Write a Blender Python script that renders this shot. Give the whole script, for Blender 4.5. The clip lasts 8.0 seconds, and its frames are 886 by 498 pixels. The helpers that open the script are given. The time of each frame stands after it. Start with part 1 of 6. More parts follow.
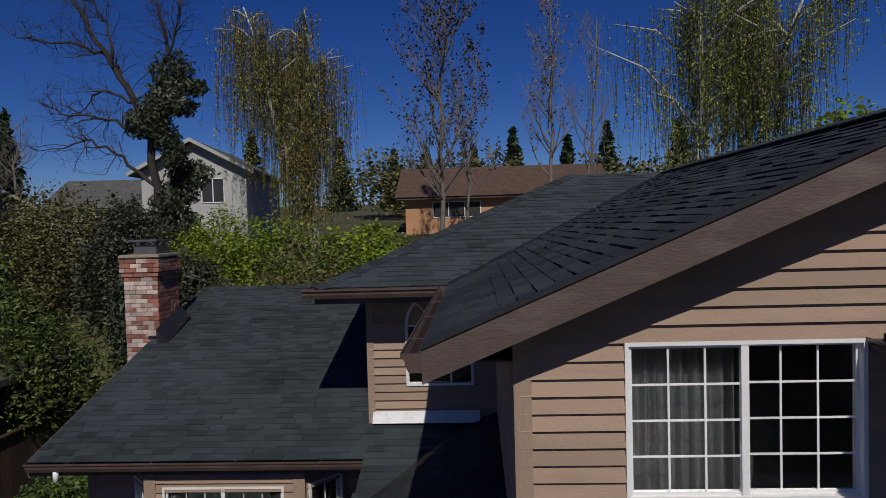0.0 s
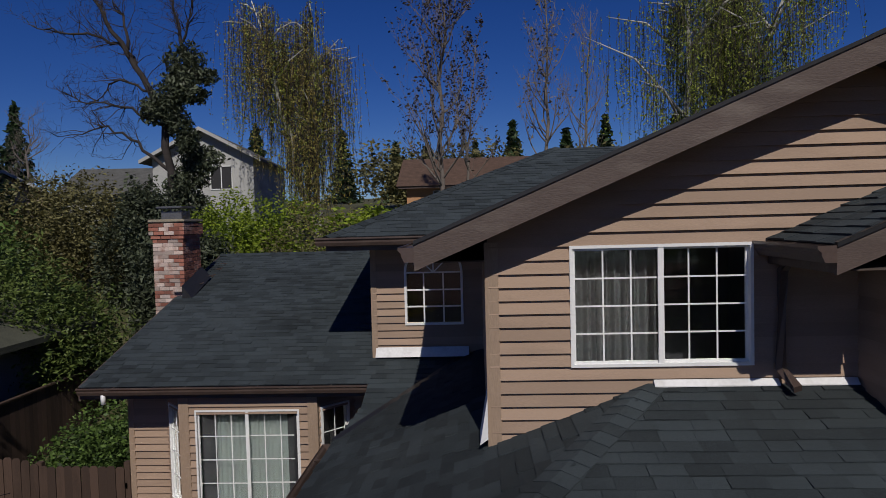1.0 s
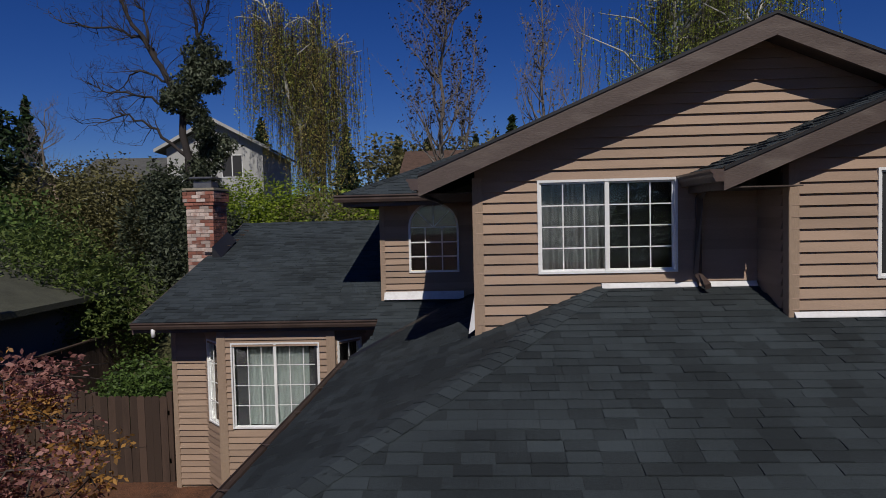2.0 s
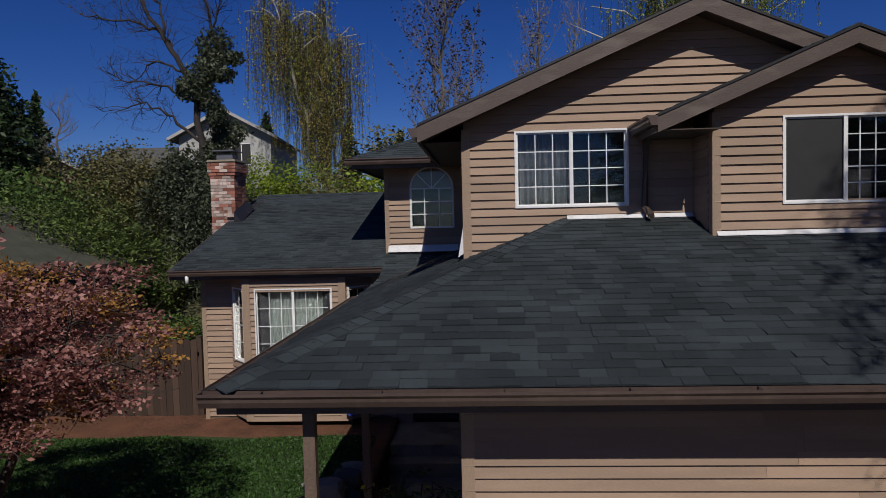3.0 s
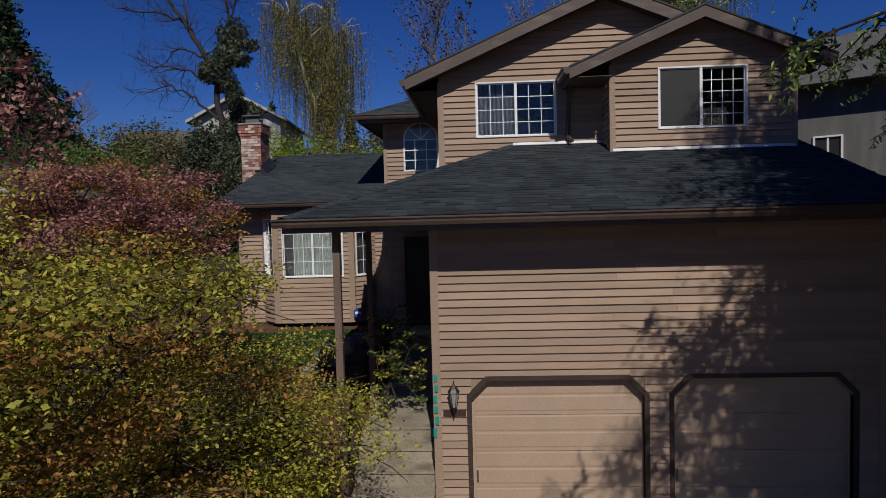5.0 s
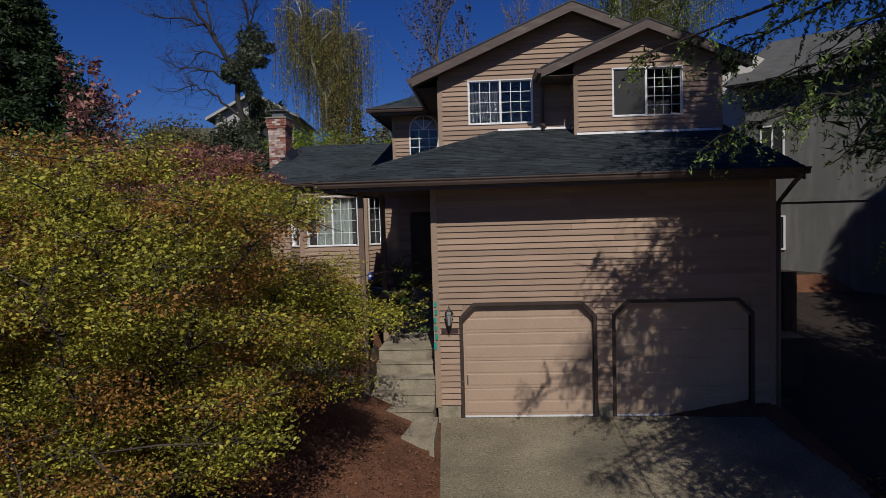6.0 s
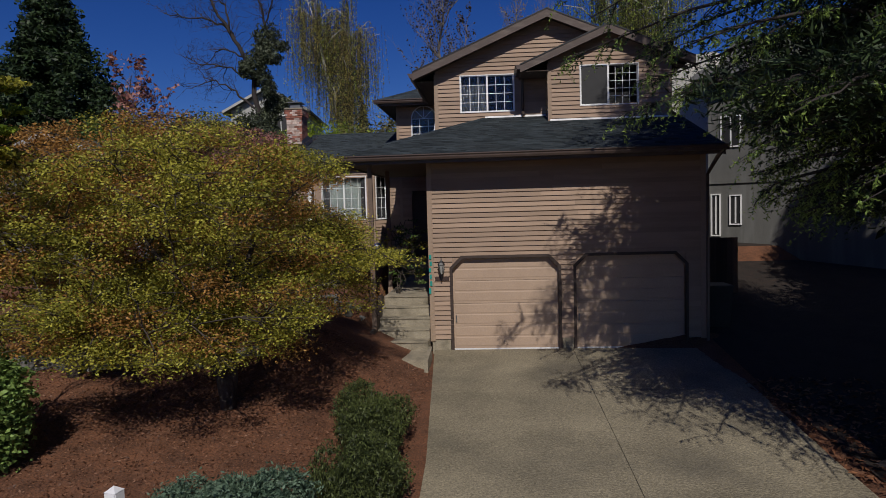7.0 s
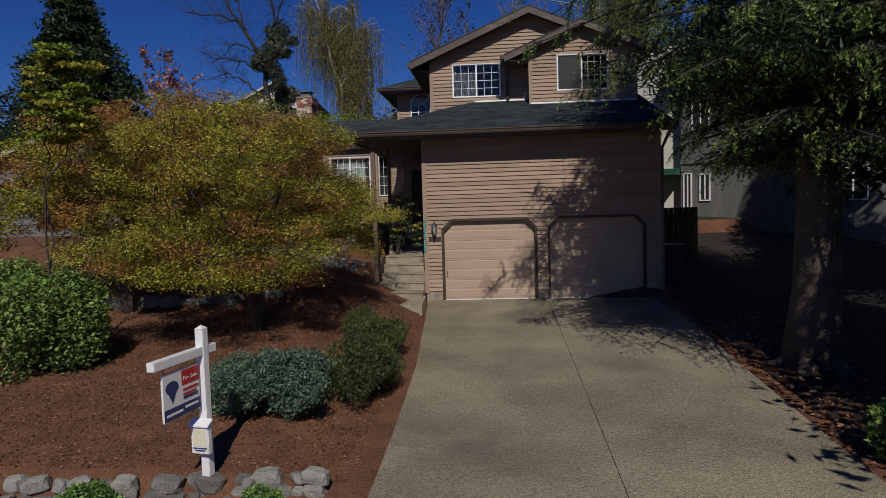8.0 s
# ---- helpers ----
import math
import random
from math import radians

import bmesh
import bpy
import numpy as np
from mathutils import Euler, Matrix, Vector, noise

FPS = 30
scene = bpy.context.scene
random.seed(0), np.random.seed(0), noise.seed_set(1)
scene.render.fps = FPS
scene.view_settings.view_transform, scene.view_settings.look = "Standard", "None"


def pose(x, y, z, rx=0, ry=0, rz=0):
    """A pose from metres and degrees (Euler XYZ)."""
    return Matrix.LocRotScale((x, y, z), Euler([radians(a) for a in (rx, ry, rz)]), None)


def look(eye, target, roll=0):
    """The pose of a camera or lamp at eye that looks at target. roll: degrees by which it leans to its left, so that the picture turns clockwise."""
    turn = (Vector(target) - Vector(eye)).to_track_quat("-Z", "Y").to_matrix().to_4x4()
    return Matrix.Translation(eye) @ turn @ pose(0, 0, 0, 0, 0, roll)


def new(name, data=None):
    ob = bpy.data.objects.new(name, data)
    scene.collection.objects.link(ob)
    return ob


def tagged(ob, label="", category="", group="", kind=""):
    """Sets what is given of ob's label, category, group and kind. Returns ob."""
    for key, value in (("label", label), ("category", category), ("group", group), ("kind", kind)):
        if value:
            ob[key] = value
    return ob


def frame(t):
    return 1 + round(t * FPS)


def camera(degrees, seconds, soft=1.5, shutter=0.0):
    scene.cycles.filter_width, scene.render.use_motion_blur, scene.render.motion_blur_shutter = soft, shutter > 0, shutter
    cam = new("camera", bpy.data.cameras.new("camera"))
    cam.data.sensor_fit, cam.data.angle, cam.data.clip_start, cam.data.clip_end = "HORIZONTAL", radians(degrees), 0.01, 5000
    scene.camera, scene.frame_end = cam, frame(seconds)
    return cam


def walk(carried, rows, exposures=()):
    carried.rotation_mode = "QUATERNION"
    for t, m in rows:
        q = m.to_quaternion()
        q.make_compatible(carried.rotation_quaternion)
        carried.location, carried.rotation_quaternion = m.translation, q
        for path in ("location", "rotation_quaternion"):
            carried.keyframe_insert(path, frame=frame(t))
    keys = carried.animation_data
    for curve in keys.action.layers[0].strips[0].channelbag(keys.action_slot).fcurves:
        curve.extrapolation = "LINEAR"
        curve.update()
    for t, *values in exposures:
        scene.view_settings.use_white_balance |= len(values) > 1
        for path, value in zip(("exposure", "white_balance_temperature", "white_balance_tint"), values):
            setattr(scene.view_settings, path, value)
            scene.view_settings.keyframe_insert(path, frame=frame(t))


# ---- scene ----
cam = camera(66.8, 8.0, soft=0.6)
PATH = [
    (0, (-0.044, 0.094, 7.64), (-0.143, 2.09, 7.564), -1.6),
    (0.5, (0.042, -0.547, 7.372), (-0.059, 1.449, 7.293), -1.6),
    (1, (0.124, -1.24, 7.097), (0.019, 0.756, 7.011), -1.5),
    (1.5, (0.186, -2.074, 6.807), (0.08, -0.079, 6.717), -1.4),
    (3, (0.414, -4.641, 5.751), (0.299, -2.646, 5.655), -1.4),
    (3.5, (0.562, -5.333, 5.41), (0.447, -3.339, 5.305), -1.5),
    (4, (0.694, -6.069, 5.068), (0.58, -4.075, 4.964), -1.5),
    (4.5, (0.82, -6.992, 4.775), (0.705, -4.999, 4.667), -1.5),
    (6, (1.23, -11.306, 3.86), (1.099, -9.314, 3.75), -1.7),
    (6.5, (1.384, -12.798, 3.555), (1.253, -10.805, 3.444), -1.5),
    (7, (1.667, -14.203, 3.25), (1.52, -12.212, 3.13), -1.6),
    (7.5, (1.912, -15.529, 2.907), (1.757, -13.539, 2.78), -1.7),
    (8, (2.172, -16.721, 2.544), (2.008, -14.732, 2.413), -1.7),
]
walk(cam, [(t, look(eye, target, roll)) for t, eye, target, roll in PATH], [(0.0, -0.86), (1.5, -0.84), (3.5, -0.73), (8.0, -0.73)])

# ---- sky, sun, exposure ----
SUN_WAY = Vector((-0.14, 1.0, -0.92)).normalized()      # the way the light travels
world = bpy.data.worlds.new("sky")
scene.world = world
world.use_nodes = True
wn = world.node_tree.nodes
wn.clear()
sky = wn.new("ShaderNodeTexSky")
sky.sky_type = "NISHITA"
sky.sun_disc = False
sky.sun_elevation = math.asin(-SUN_WAY.z)
sky.sun_rotation = math.atan2(-SUN_WAY.x, -SUN_WAY.y)
sky.altitude = 2000
sky.air_density, sky.dust_density, sky.ozone_density = 1.0, 0.0, 8.0
background = wn.new("ShaderNodeBackground")
background.inputs["Strength"].default_value = 0.05
wout = wn.new("ShaderNodeOutputWorld")
deep = wn.new("ShaderNodeHueSaturation")
deep.inputs["Saturation"].default_value = 1.2
deep.inputs["Hue"].default_value = 0.52
deep.inputs["Value"].default_value = 1.6
world.node_tree.links.new(sky.outputs[0], deep.inputs["Color"])
world.node_tree.links.new(deep.outputs[0], background.inputs[0])
world.node_tree.links.new(background.outputs[0], wout.inputs[0])
sun_data = bpy.data.lights.new("sun", "SUN")
sun_data.energy, sun_data.angle, sun_data.color = 5.0, radians(0.5), (1.0, 0.94, 0.86)
sun = new("sun", sun_data)
sun.matrix_world = look(Vector((20, -60, 60)), Vector((20, -60, 60)) + SUN_WAY)

# ---- materials ----
def material(name, colour, rough=0.8, vary=0.25, scale=4.0, fine=60.0, bump=0.25, metal=0.0, tint=None, piece=0.0, island=0.0,
             stretch=(1, 1, 1), dirt=None, dirt_amount=0.5, dirt_scale=1.2, sheen=0.5, leaf=0.0, speck=0.0, speck_scale=60.0):
    """A node material: base colour varied at two scales, by piece, with stains, grain and relief."""
    m = bpy.data.materials.new(name)
    m.use_nodes = True
    nt = m.node_tree
    n, l = nt.nodes, nt.links
    bsdf = n["Principled BSDF"]
    bsdf.inputs["Roughness"].default_value = rough
    bsdf.inputs["Metallic"].default_value = metal
    bsdf.inputs["Specular IOR Level"].default_value = sheen
    geo = n.new("ShaderNodeNewGeometry")
    mp = n.new("ShaderNodeMapping")
    mp.inputs["Scale"].default_value = stretch
    l.new(geo.outputs["Position"], mp.inputs["Vector"])
    big = n.new("ShaderNodeTexNoise")
    big.inputs["Scale"].default_value, big.inputs["Detail"].default_value = scale, 4
    small = n.new("ShaderNodeTexNoise")
    small.inputs["Scale"].default_value, small.inputs["Detail"].default_value = fine, 3
    for t in (big, small):
        l.new(mp.outputs[0], t.inputs["Vector"])
    add = n.new("ShaderNodeMath")
    add.operation = "ADD"
    l.new(big.outputs["Fac"], add.inputs[0])
    l.new(small.outputs["Fac"], add.inputs[1])
    last = add
    for amount, kind in ((piece, 0), (island, 1)):
        if amount:
            src = n.new("ShaderNodeObjectInfo").outputs["Random"] if kind == 0 else geo.outputs["Random Per Island"]
            mul = n.new("ShaderNodeMath")
            mul.operation = "MULTIPLY_ADD"
            mul.inputs[1].default_value = amount / max(vary, 0.01)
            mul.inputs[2].default_value = -0.5 * amount / max(vary, 0.01)
            l.new(src, mul.inputs[0])
            s2 = n.new("ShaderNodeMath")
            s2.operation = "ADD"
            l.new(last.outputs[0], s2.inputs[0])
            l.new(mul.outputs[0], s2.inputs[1])
            last = s2
    ramp = n.new("ShaderNodeMapRange")
    ramp.inputs["From Min"].default_value, ramp.inputs["From Max"].default_value = 0.7, 1.3
    ramp.inputs["To Min"].default_value, ramp.inputs["To Max"].default_value = 0.0, 1.0
    l.new(last.outputs[0], ramp.inputs["Value"])
    mix = n.new("ShaderNodeMix")
    mix.data_type = "RGBA"
    hi = tint or [min(1, c * (1 + vary)) for c in colour]
    lo = [c * (1 - vary) for c in colour]
    mix.inputs["A"].default_value = (*lo, 1)
    mix.inputs["B"].default_value = (*hi, 1)
    l.new(ramp.outputs[0], mix.inputs["Factor"])
    out = mix.outputs["Result"]
    if dirt:
        spot = n.new("ShaderNodeTexNoise")
        spot.inputs["Scale"].default_value, spot.inputs["Detail"].default_value = dirt_scale, 8
        l.new(mp.outputs[0], spot.inputs["Vector"])
        r2 = n.new("ShaderNodeMapRange")
        r2.inputs["From Min"].default_value, r2.inputs["From Max"].default_value = 0.52, 0.72
        r2.inputs["To Max"].default_value = dirt_amount
        l.new(spot.outputs["Fac"], r2.inputs["Value"])
        m2 = n.new("ShaderNodeMix")
        m2.data_type = "RGBA"
        m2.inputs["B"].default_value = (*dirt, 1)
        l.new(out, m2.inputs["A"])
        l.new(r2.outputs[0], m2.inputs["Factor"])
        out = m2.outputs["Result"]
    if speck:
        cell = n.new("ShaderNodeTexVoronoi")
        cell.inputs["Scale"].default_value = speck_scale
        l.new(geo.outputs["Position"], cell.inputs["Vector"])
        r3 = n.new("ShaderNodeMapRange")
        r3.inputs["To Min"].default_value, r3.inputs["To Max"].default_value = 1 - speck, 1 + speck
        l.new(cell.outputs["Color"], r3.inputs["Value"])
        m3 = n.new("ShaderNodeVectorMath")
        m3.operation = "SCALE"
        l.new(out, m3.inputs[0])
        l.new(r3.outputs[0], m3.inputs["Scale"])
        out = m3.outputs[0]
    l.new(out, bsdf.inputs["Base Color"])
    if bump:
        b = n.new("ShaderNodeBump")
        b.inputs["Strength"].default_value, b.inputs["Distance"].default_value = bump, 0.02
        l.new(small.outputs["Fac"], b.inputs["Height"])
        l.new(b.outputs[0], bsdf.inputs["Normal"])
    if leaf:
        tr = n.new("ShaderNodeBsdfTranslucent")
        l.new(out, tr.inputs["Color"])
        ms = n.new("ShaderNodeMixShader")
        ms.inputs[0].default_value = leaf
        l.new(bsdf.outputs[0], ms.inputs[1])
        l.new(tr.outputs[0], ms.inputs[2])
        l.new(ms.outputs[0], n["Material Output"].inputs["Surface"])
    return m


def glass_material(name, tint):
    m = bpy.data.materials.new(name)
    m.use_nodes = True
    b = m.node_tree.nodes["Principled BSDF"]
    b.inputs["Base Color"].default_value = (*tint, 1)
    b.inputs["Roughness"].default_value = 0.015
    b.inputs["Transmission Weight"].default_value = 1.0
    b.inputs["IOR"].default_value = 1.45
    return m


SIDING = material("tan_siding", (0.345, 0.242, 0.175), 0.75, 0.14, 1.5, 40, 0.12, piece=0.1, stretch=(1, 1, 6), dirt=(0.24, 0.17, 0.12), dirt_amount=0.35, dirt_scale=0.9)
TRIM = material("tan_trim", (0.34, 0.245, 0.175), 0.7, 0.15, 2, 35, 0.15, stretch=(3, 3, 0.6), dirt=(0.22, 0.15, 0.11), dirt_amount=0.5, dirt_scale=2.0)
FASCIA = material("brown_fascia", (0.085, 0.06, 0.051), 0.6, 0.18, 1.2, 30, 0.15, dirt=(0.24, 0.2, 0.17), dirt_amount=0.3, dirt_scale=2.2, stretch=(1, 3, 3))
GUTTER = material("brown_gutter", (0.085, 0.06, 0.052), 0.35, 0.15, 2, 30, 0.05, dirt=(0.16, 0.12, 0.1), dirt_amount=0.4, dirt_scale=3)
SOFFIT = material("brown_soffit", (0.075, 0.055, 0.045), 0.8, 0.15, 2, 30, 0.1)
CASING = material("dark_brown_casing", (0.048, 0.031, 0.025), 0.6, 0.2, 3, 40, 0.15)
SHINGLE = material("charcoal_shingle", (0.043, 0.054, 0.061), 0.92, 0.42, 0.8, 120, 0.8, piece=0.18, island=0.19, dirt=(0.056, 0.064, 0.067), dirt_amount=0.35, dirt_scale=0.6, sheen=0.25)
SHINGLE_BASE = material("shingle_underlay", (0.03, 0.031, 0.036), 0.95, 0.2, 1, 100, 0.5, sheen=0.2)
FLASH = material("white_flashing", (0.78, 0.78, 0.79), 0.5, 0.08, 3, 30, 0.05, dirt=(0.4, 0.38, 0.36), dirt_amount=0.4, dirt_scale=5)
WHITE = material("white_vinyl", (0.8, 0.8, 0.8), 0.4, 0.05, 3, 30, 0.03)
UNLITROOM = material("unlit_room_black", (0.03, 0.03, 0.035), 0.9, 0.2, 2, 20, 0.0)
CURTAIN = material("pale_curtain", (0.13, 0.135, 0.14), 0.9, 0.12, 3, 50, 0.1, stretch=(3, 3, 0.5))
BLIND = material("white_blind", (0.31, 0.35, 0.335), 0.7, 0.08, 3, 50, 0.05)
PANE = glass_material("window_glass", (0.9, 0.94, 0.95))
MESHPANE = material("dark_screen", (0.02, 0.02, 0.022), 0.6, 0.2, 5, 300, 0.1)
DOORPAINT = material("tan_door_paint", (0.44, 0.32, 0.235), 0.55, 0.1, 1.5, 30, 0.06, dirt=(0.3, 0.21, 0.15), dirt_amount=0.35, dirt_scale=1.5)
ENTRY = material("dark_entry_door", (0.05, 0.03, 0.025), 0.5, 0.2, 3, 40, 0.1)
CONCRETE = material("exposed_aggregate_concrete", (0.235, 0.203, 0.14), 0.9, 0.4, 0.7, 30, 1.0, dirt=(0.11, 0.098, 0.075), dirt_amount=0.75, dirt_scale=0.5, speck=0.32, speck_scale=62.0)
SLAB = material("worn_concrete", (0.31, 0.27, 0.2), 0.9, 0.25, 2, 60, 0.4, dirt=(0.12, 0.105, 0.075), dirt_amount=0.8, dirt_scale=2.2, speck=0.2)
MULCH = material("bark_mulch", (0.135, 0.056, 0.027), 0.95, 0.5, 2.0, 38, 1.0, dirt=(0.16, 0.08, 0.048), dirt_amount=0.6, dirt_scale=9, speck=0.35, speck_scale=55.0)
GROUND = material("rough_ground", (0.075, 0.075, 0.03), 0.95, 0.5, 0.6, 20, 0.8, dirt=(0.1, 0.07, 0.04), dirt_amount=0.7, dirt_scale=0.8)
LAWN = material("lawn_soil", (0.03, 0.06, 0.014), 0.95, 0.4, 1.5, 60, 0.8)
GRASS = material("grass_blade", (0.04, 0.095, 0.016), 0.6, 0.3, 1.0, 20, 0, island=0.4, leaf=0.25)
STONE = material("grey_garden_stone", (0.2, 0.195, 0.175), 0.9, 0.4, 3, 40, 0.9, piece=0.5, dirt=(0.12, 0.11, 0.09), dirt_amount=0.6, dirt_scale=4)
BRICK = material("red_brick", (0.3, 0.12, 0.085), 0.9, 0.3, 6, 70, 0.5, piece=0.45, dirt=(0.5, 0.42, 0.37), dirt_amount=0.9, dirt_scale=3)
BRICKPALE = material("whitened_brick", (0.52, 0.42, 0.37), 0.9, 0.3, 6, 70, 0.5, piece=0.3, dirt=(0.3, 0.14, 0.1), dirt_amount=0.8, dirt_scale=6)
MORTAR = material("mortar", (0.3, 0.26, 0.23), 0.95, 0.2, 5, 60, 0.4)
STEEL = material("weathered_steel", (0.2, 0.2, 0.2), 0.45, 0.2, 4, 40, 0.05, metal=0.8)
BLACK = material("black_metal", (0.02, 0.02, 0.022), 0.4, 0.2, 4, 40, 0.05)
LAMPGLASS = material("frosted_lamp_glass", (0.3, 0.3, 0.29), 0.25, 0.05, 4, 40, 0.0)
FENCE = material("weathered_fence_board", (0.07, 0.043, 0.031), 0.9, 0.3, 2, 40, 0.5, piece=0.35, stretch=(4, 4, 0.7))
POSTWOOD = material("brown_post", (0.15, 0.105, 0.08), 0.75, 0.2, 2, 40, 0.2)
BARK = material("brown_bark", (0.07, 0.055, 0.045), 0.95, 0.4, 4, 30, 0.9)
BIRCH = material("white_birch_bark", (0.5, 0.48, 0.43), 0.85, 0.2, 1.2, 20, 0.4, dirt=(0.06, 0.05, 0.045), dirt_amount=0.9, dirt_scale=1.5)
TWIG = material("dark_twig", (0.036, 0.029, 0.027), 0.95, 0.3, 3, 20, 0.3)
GREYTWIG = material("grey_twig", (0.17, 0.145, 0.125), 0.95, 0.3, 3, 20, 0.3)


def leafage(name, colour, vary=0.35, tint=None, leaf=0.35):
    return material(name, colour, 0.55, vary, 0.7, 6.0, 0, island=0.5, tint=tint, leaf=leaf, sheen=0.3)


MAPLE = leafage("yellow_green_maple_leaf", (0.3, 0.31, 0.04), 0.5, (0.56, 0.52, 0.08))
MAPLE_RUST = leafage("rusty_maple_leaf", (0.38, 0.2, 0.055), 0.45)
PINK = leafage("pink_red_blossom", (0.32, 0.115, 0.095), 0.5, (0.52, 0.26, 0.22))
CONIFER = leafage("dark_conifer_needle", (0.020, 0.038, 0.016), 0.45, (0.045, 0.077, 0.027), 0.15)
CONIFER_TIP = leafage("fresh_conifer_needle", (0.19, 0.3, 0.07), 0.45, (0.36, 0.5, 0.12), 0.4)
IVY = leafage("ivy_leaf", (0.05, 0.064, 0.034), 0.5, (0.105, 0.125, 0.075), 0.15)
MIDGREEN = leafage("mid_green_leaf", (0.07, 0.12, 0.025), 0.5, (0.15, 0.2, 0.05), 0.2)
BIRCHLEAF = leafage("fresh_birch_leaf", (0.28, 0.34, 0.06), 0.4, (0.5, 0.55, 0.12), 0.45)
CATKIN = leafage("golden_catkin", (0.42, 0.34, 0.08), 0.4, (0.6, 0.5, 0.15), 0.45)
LAUREL = leafage("deep_green_laurel_leaf", (0.053, 0.098, 0.024), 0.5, (0.120, 0.195, 0.045), 0.2)
BRIGHT = leafage("bright_spring_leaf", (0.165, 0.255, 0.024), 0.45, (0.330, 0.420, 0.045))
SCRUB = leafage("brownish_scrub_leaf", (0.128, 0.119, 0.043), 0.5, (0.221, 0.204, 0.085), 0.2)
RHODO = leafage("rhododendron_leaf", (0.12, 0.2, 0.045), 0.4, (0.26, 0.38, 0.1), 0.25)
JUNIPER = leafage("blue_green_juniper", (0.07, 0.125, 0.08), 0.4, (0.14, 0.21, 0.14), 0.1)
HEATHER = leafage("dark_olive_heather", (0.048, 0.066, 0.022), 0.5, (0.096, 0.120, 0.036), 0.15)
BOX = leafage("light_green_box_leaf", (0.117, 0.221, 0.046), 0.35, (0.221, 0.364, 0.104), 0.2)

# ---- builders ----
def mesh_of(name, verts, faces, mat=None):
    me = bpy.data.meshes.new(name)
    me.from_pydata([tuple(v) for v in verts], [], [tuple(f) for f in faces])
    if mat:
        me.materials.append(mat)
    return me


def solid(name, verts, faces, mat, parent=None, label="", m=None):
    """One mesh object, closed and with its faces turned outwards."""
    bm = bmesh.new()
    vs = [bm.verts.new(v) for v in verts]
    for f in faces:
        if len(set(f)) > 2:
            try:
                bm.faces.new([vs[i] for i in f])
            except ValueError:
                pass
    return part(name, bm, mat, parent, label, m)


def part(name, bm, mat, parent=None, label="", m=None):
    bmesh.ops.recalc_face_normals(bm, faces=bm.faces)
    me = bpy.data.meshes.new(name)
    bm.to_mesh(me)
    bm.free()
    me.materials.append(mat)
    ob = new(name, me)
    if parent:
        ob.parent = parent
    if m:
        ob.matrix_basis = m
    return tagged(ob, label)


def empty(name, label, category, at=(0, 0, 0), group="", kind=""):
    ob = new(name)
    ob.empty_display_size = 0.1
    ob.matrix_basis = Matrix.Translation(at)
    return tagged(ob, label, category, group, kind)


def box_into(bm, x0, x1, y0, y1, z0, z1):
    v = [bm.verts.new(p) for p in ((x0, y0, z0), (x1, y0, z0), (x1, y1, z0), (x0, y1, z0), (x0, y0, z1), (x1, y0, z1), (x1, y1, z1), (x0, y1, z1))]
    for f in ((0, 3, 2, 1), (4, 5, 6, 7), (0, 1, 5, 4), (1, 2, 6, 5), (2, 3, 7, 6), (3, 0, 4, 7)):
        bm.faces.new([v[i] for i in f])


def box(name, x0, x1, y0, y1, z0, z1, mat, parent=None, label="", bevel=0.0, m=None):
    bm = bmesh.new()
    box_into(bm, x0, x1, y0, y1, z0, z1)
    if bevel:
        bmesh.ops.bevel(bm, geom=bm.edges[:], offset=bevel, segments=2, affect="EDGES")
    return part(name, bm, mat, parent, label, m)


def prism_into(bm, pts, d):
    """A polygon, pushed along the vector d."""
    a = [bm.verts.new(p) for p in pts]
    b = [bm.verts.new(Vector(p) + Vector(d)) for p in pts]
    n = len(pts)
    bm.faces.new(a[::-1])
    bm.faces.new(b)
    for i in range(n):
        bm.faces.new((a[i], a[(i + 1) % n], b[(i + 1) % n], b[i]))


def prism(name, pts, d, mat, parent=None, label="", m=None):
    bm = bmesh.new()
    prism_into(bm, pts, d)
    return part(name, bm, mat, parent, label, m)


def tube_into(verts, faces, pts, radii, sides=6):
    """A tapered tube through pts, added to lists of vertices and faces."""
    base = len(verts)
    up = Vector((0.31, 0.17, 0.93))
    for i, p in enumerate(pts):
        p = Vector(p)
        d = Vector(pts[min(i + 1, len(pts) - 1)]) - Vector(pts[max(i - 1, 0)])
        d.normalize()
        a = d.cross(up)
        if a.length < 0.05:
            a = d.cross(Vector((1, 0, 0)))
        a.normalize()
        b = d.cross(a)
        for k in range(sides):
            w = 2 * math.pi * k / sides
            verts.append(p + (a * math.cos(w) + b * math.sin(w)) * radii[i])
    for i in range(len(pts) - 1):
        for k in range(sides):
            k2 = (k + 1) % sides
            faces.append((base + i * sides + k, base + i * sides + k2, base + (i + 1) * sides + k2, base + (i + 1) * sides + k))
    faces.append(tuple(base + k for k in range(sides))[::-1])
    faces.append(tuple(base + (len(pts) - 1) * sides + k for k in range(sides)))


def tube(name, pts, radii, mat, parent=None, label="", sides=8):
    v, f = [], []
    if not isinstance(radii, (list, tuple)):
        radii = [radii] * len(pts)
    tube_into(v, f, pts, radii, sides)
    ob = new(name, mesh_of(name, v, f, mat))
    for p in ob.data.polygons:
        p.use_smooth = True
    if parent:
        ob.parent = parent
    return tagged(ob, label)


FACING = {"front": 0, "left": -90, "right": 90}
EXPOSURE = 0.1115


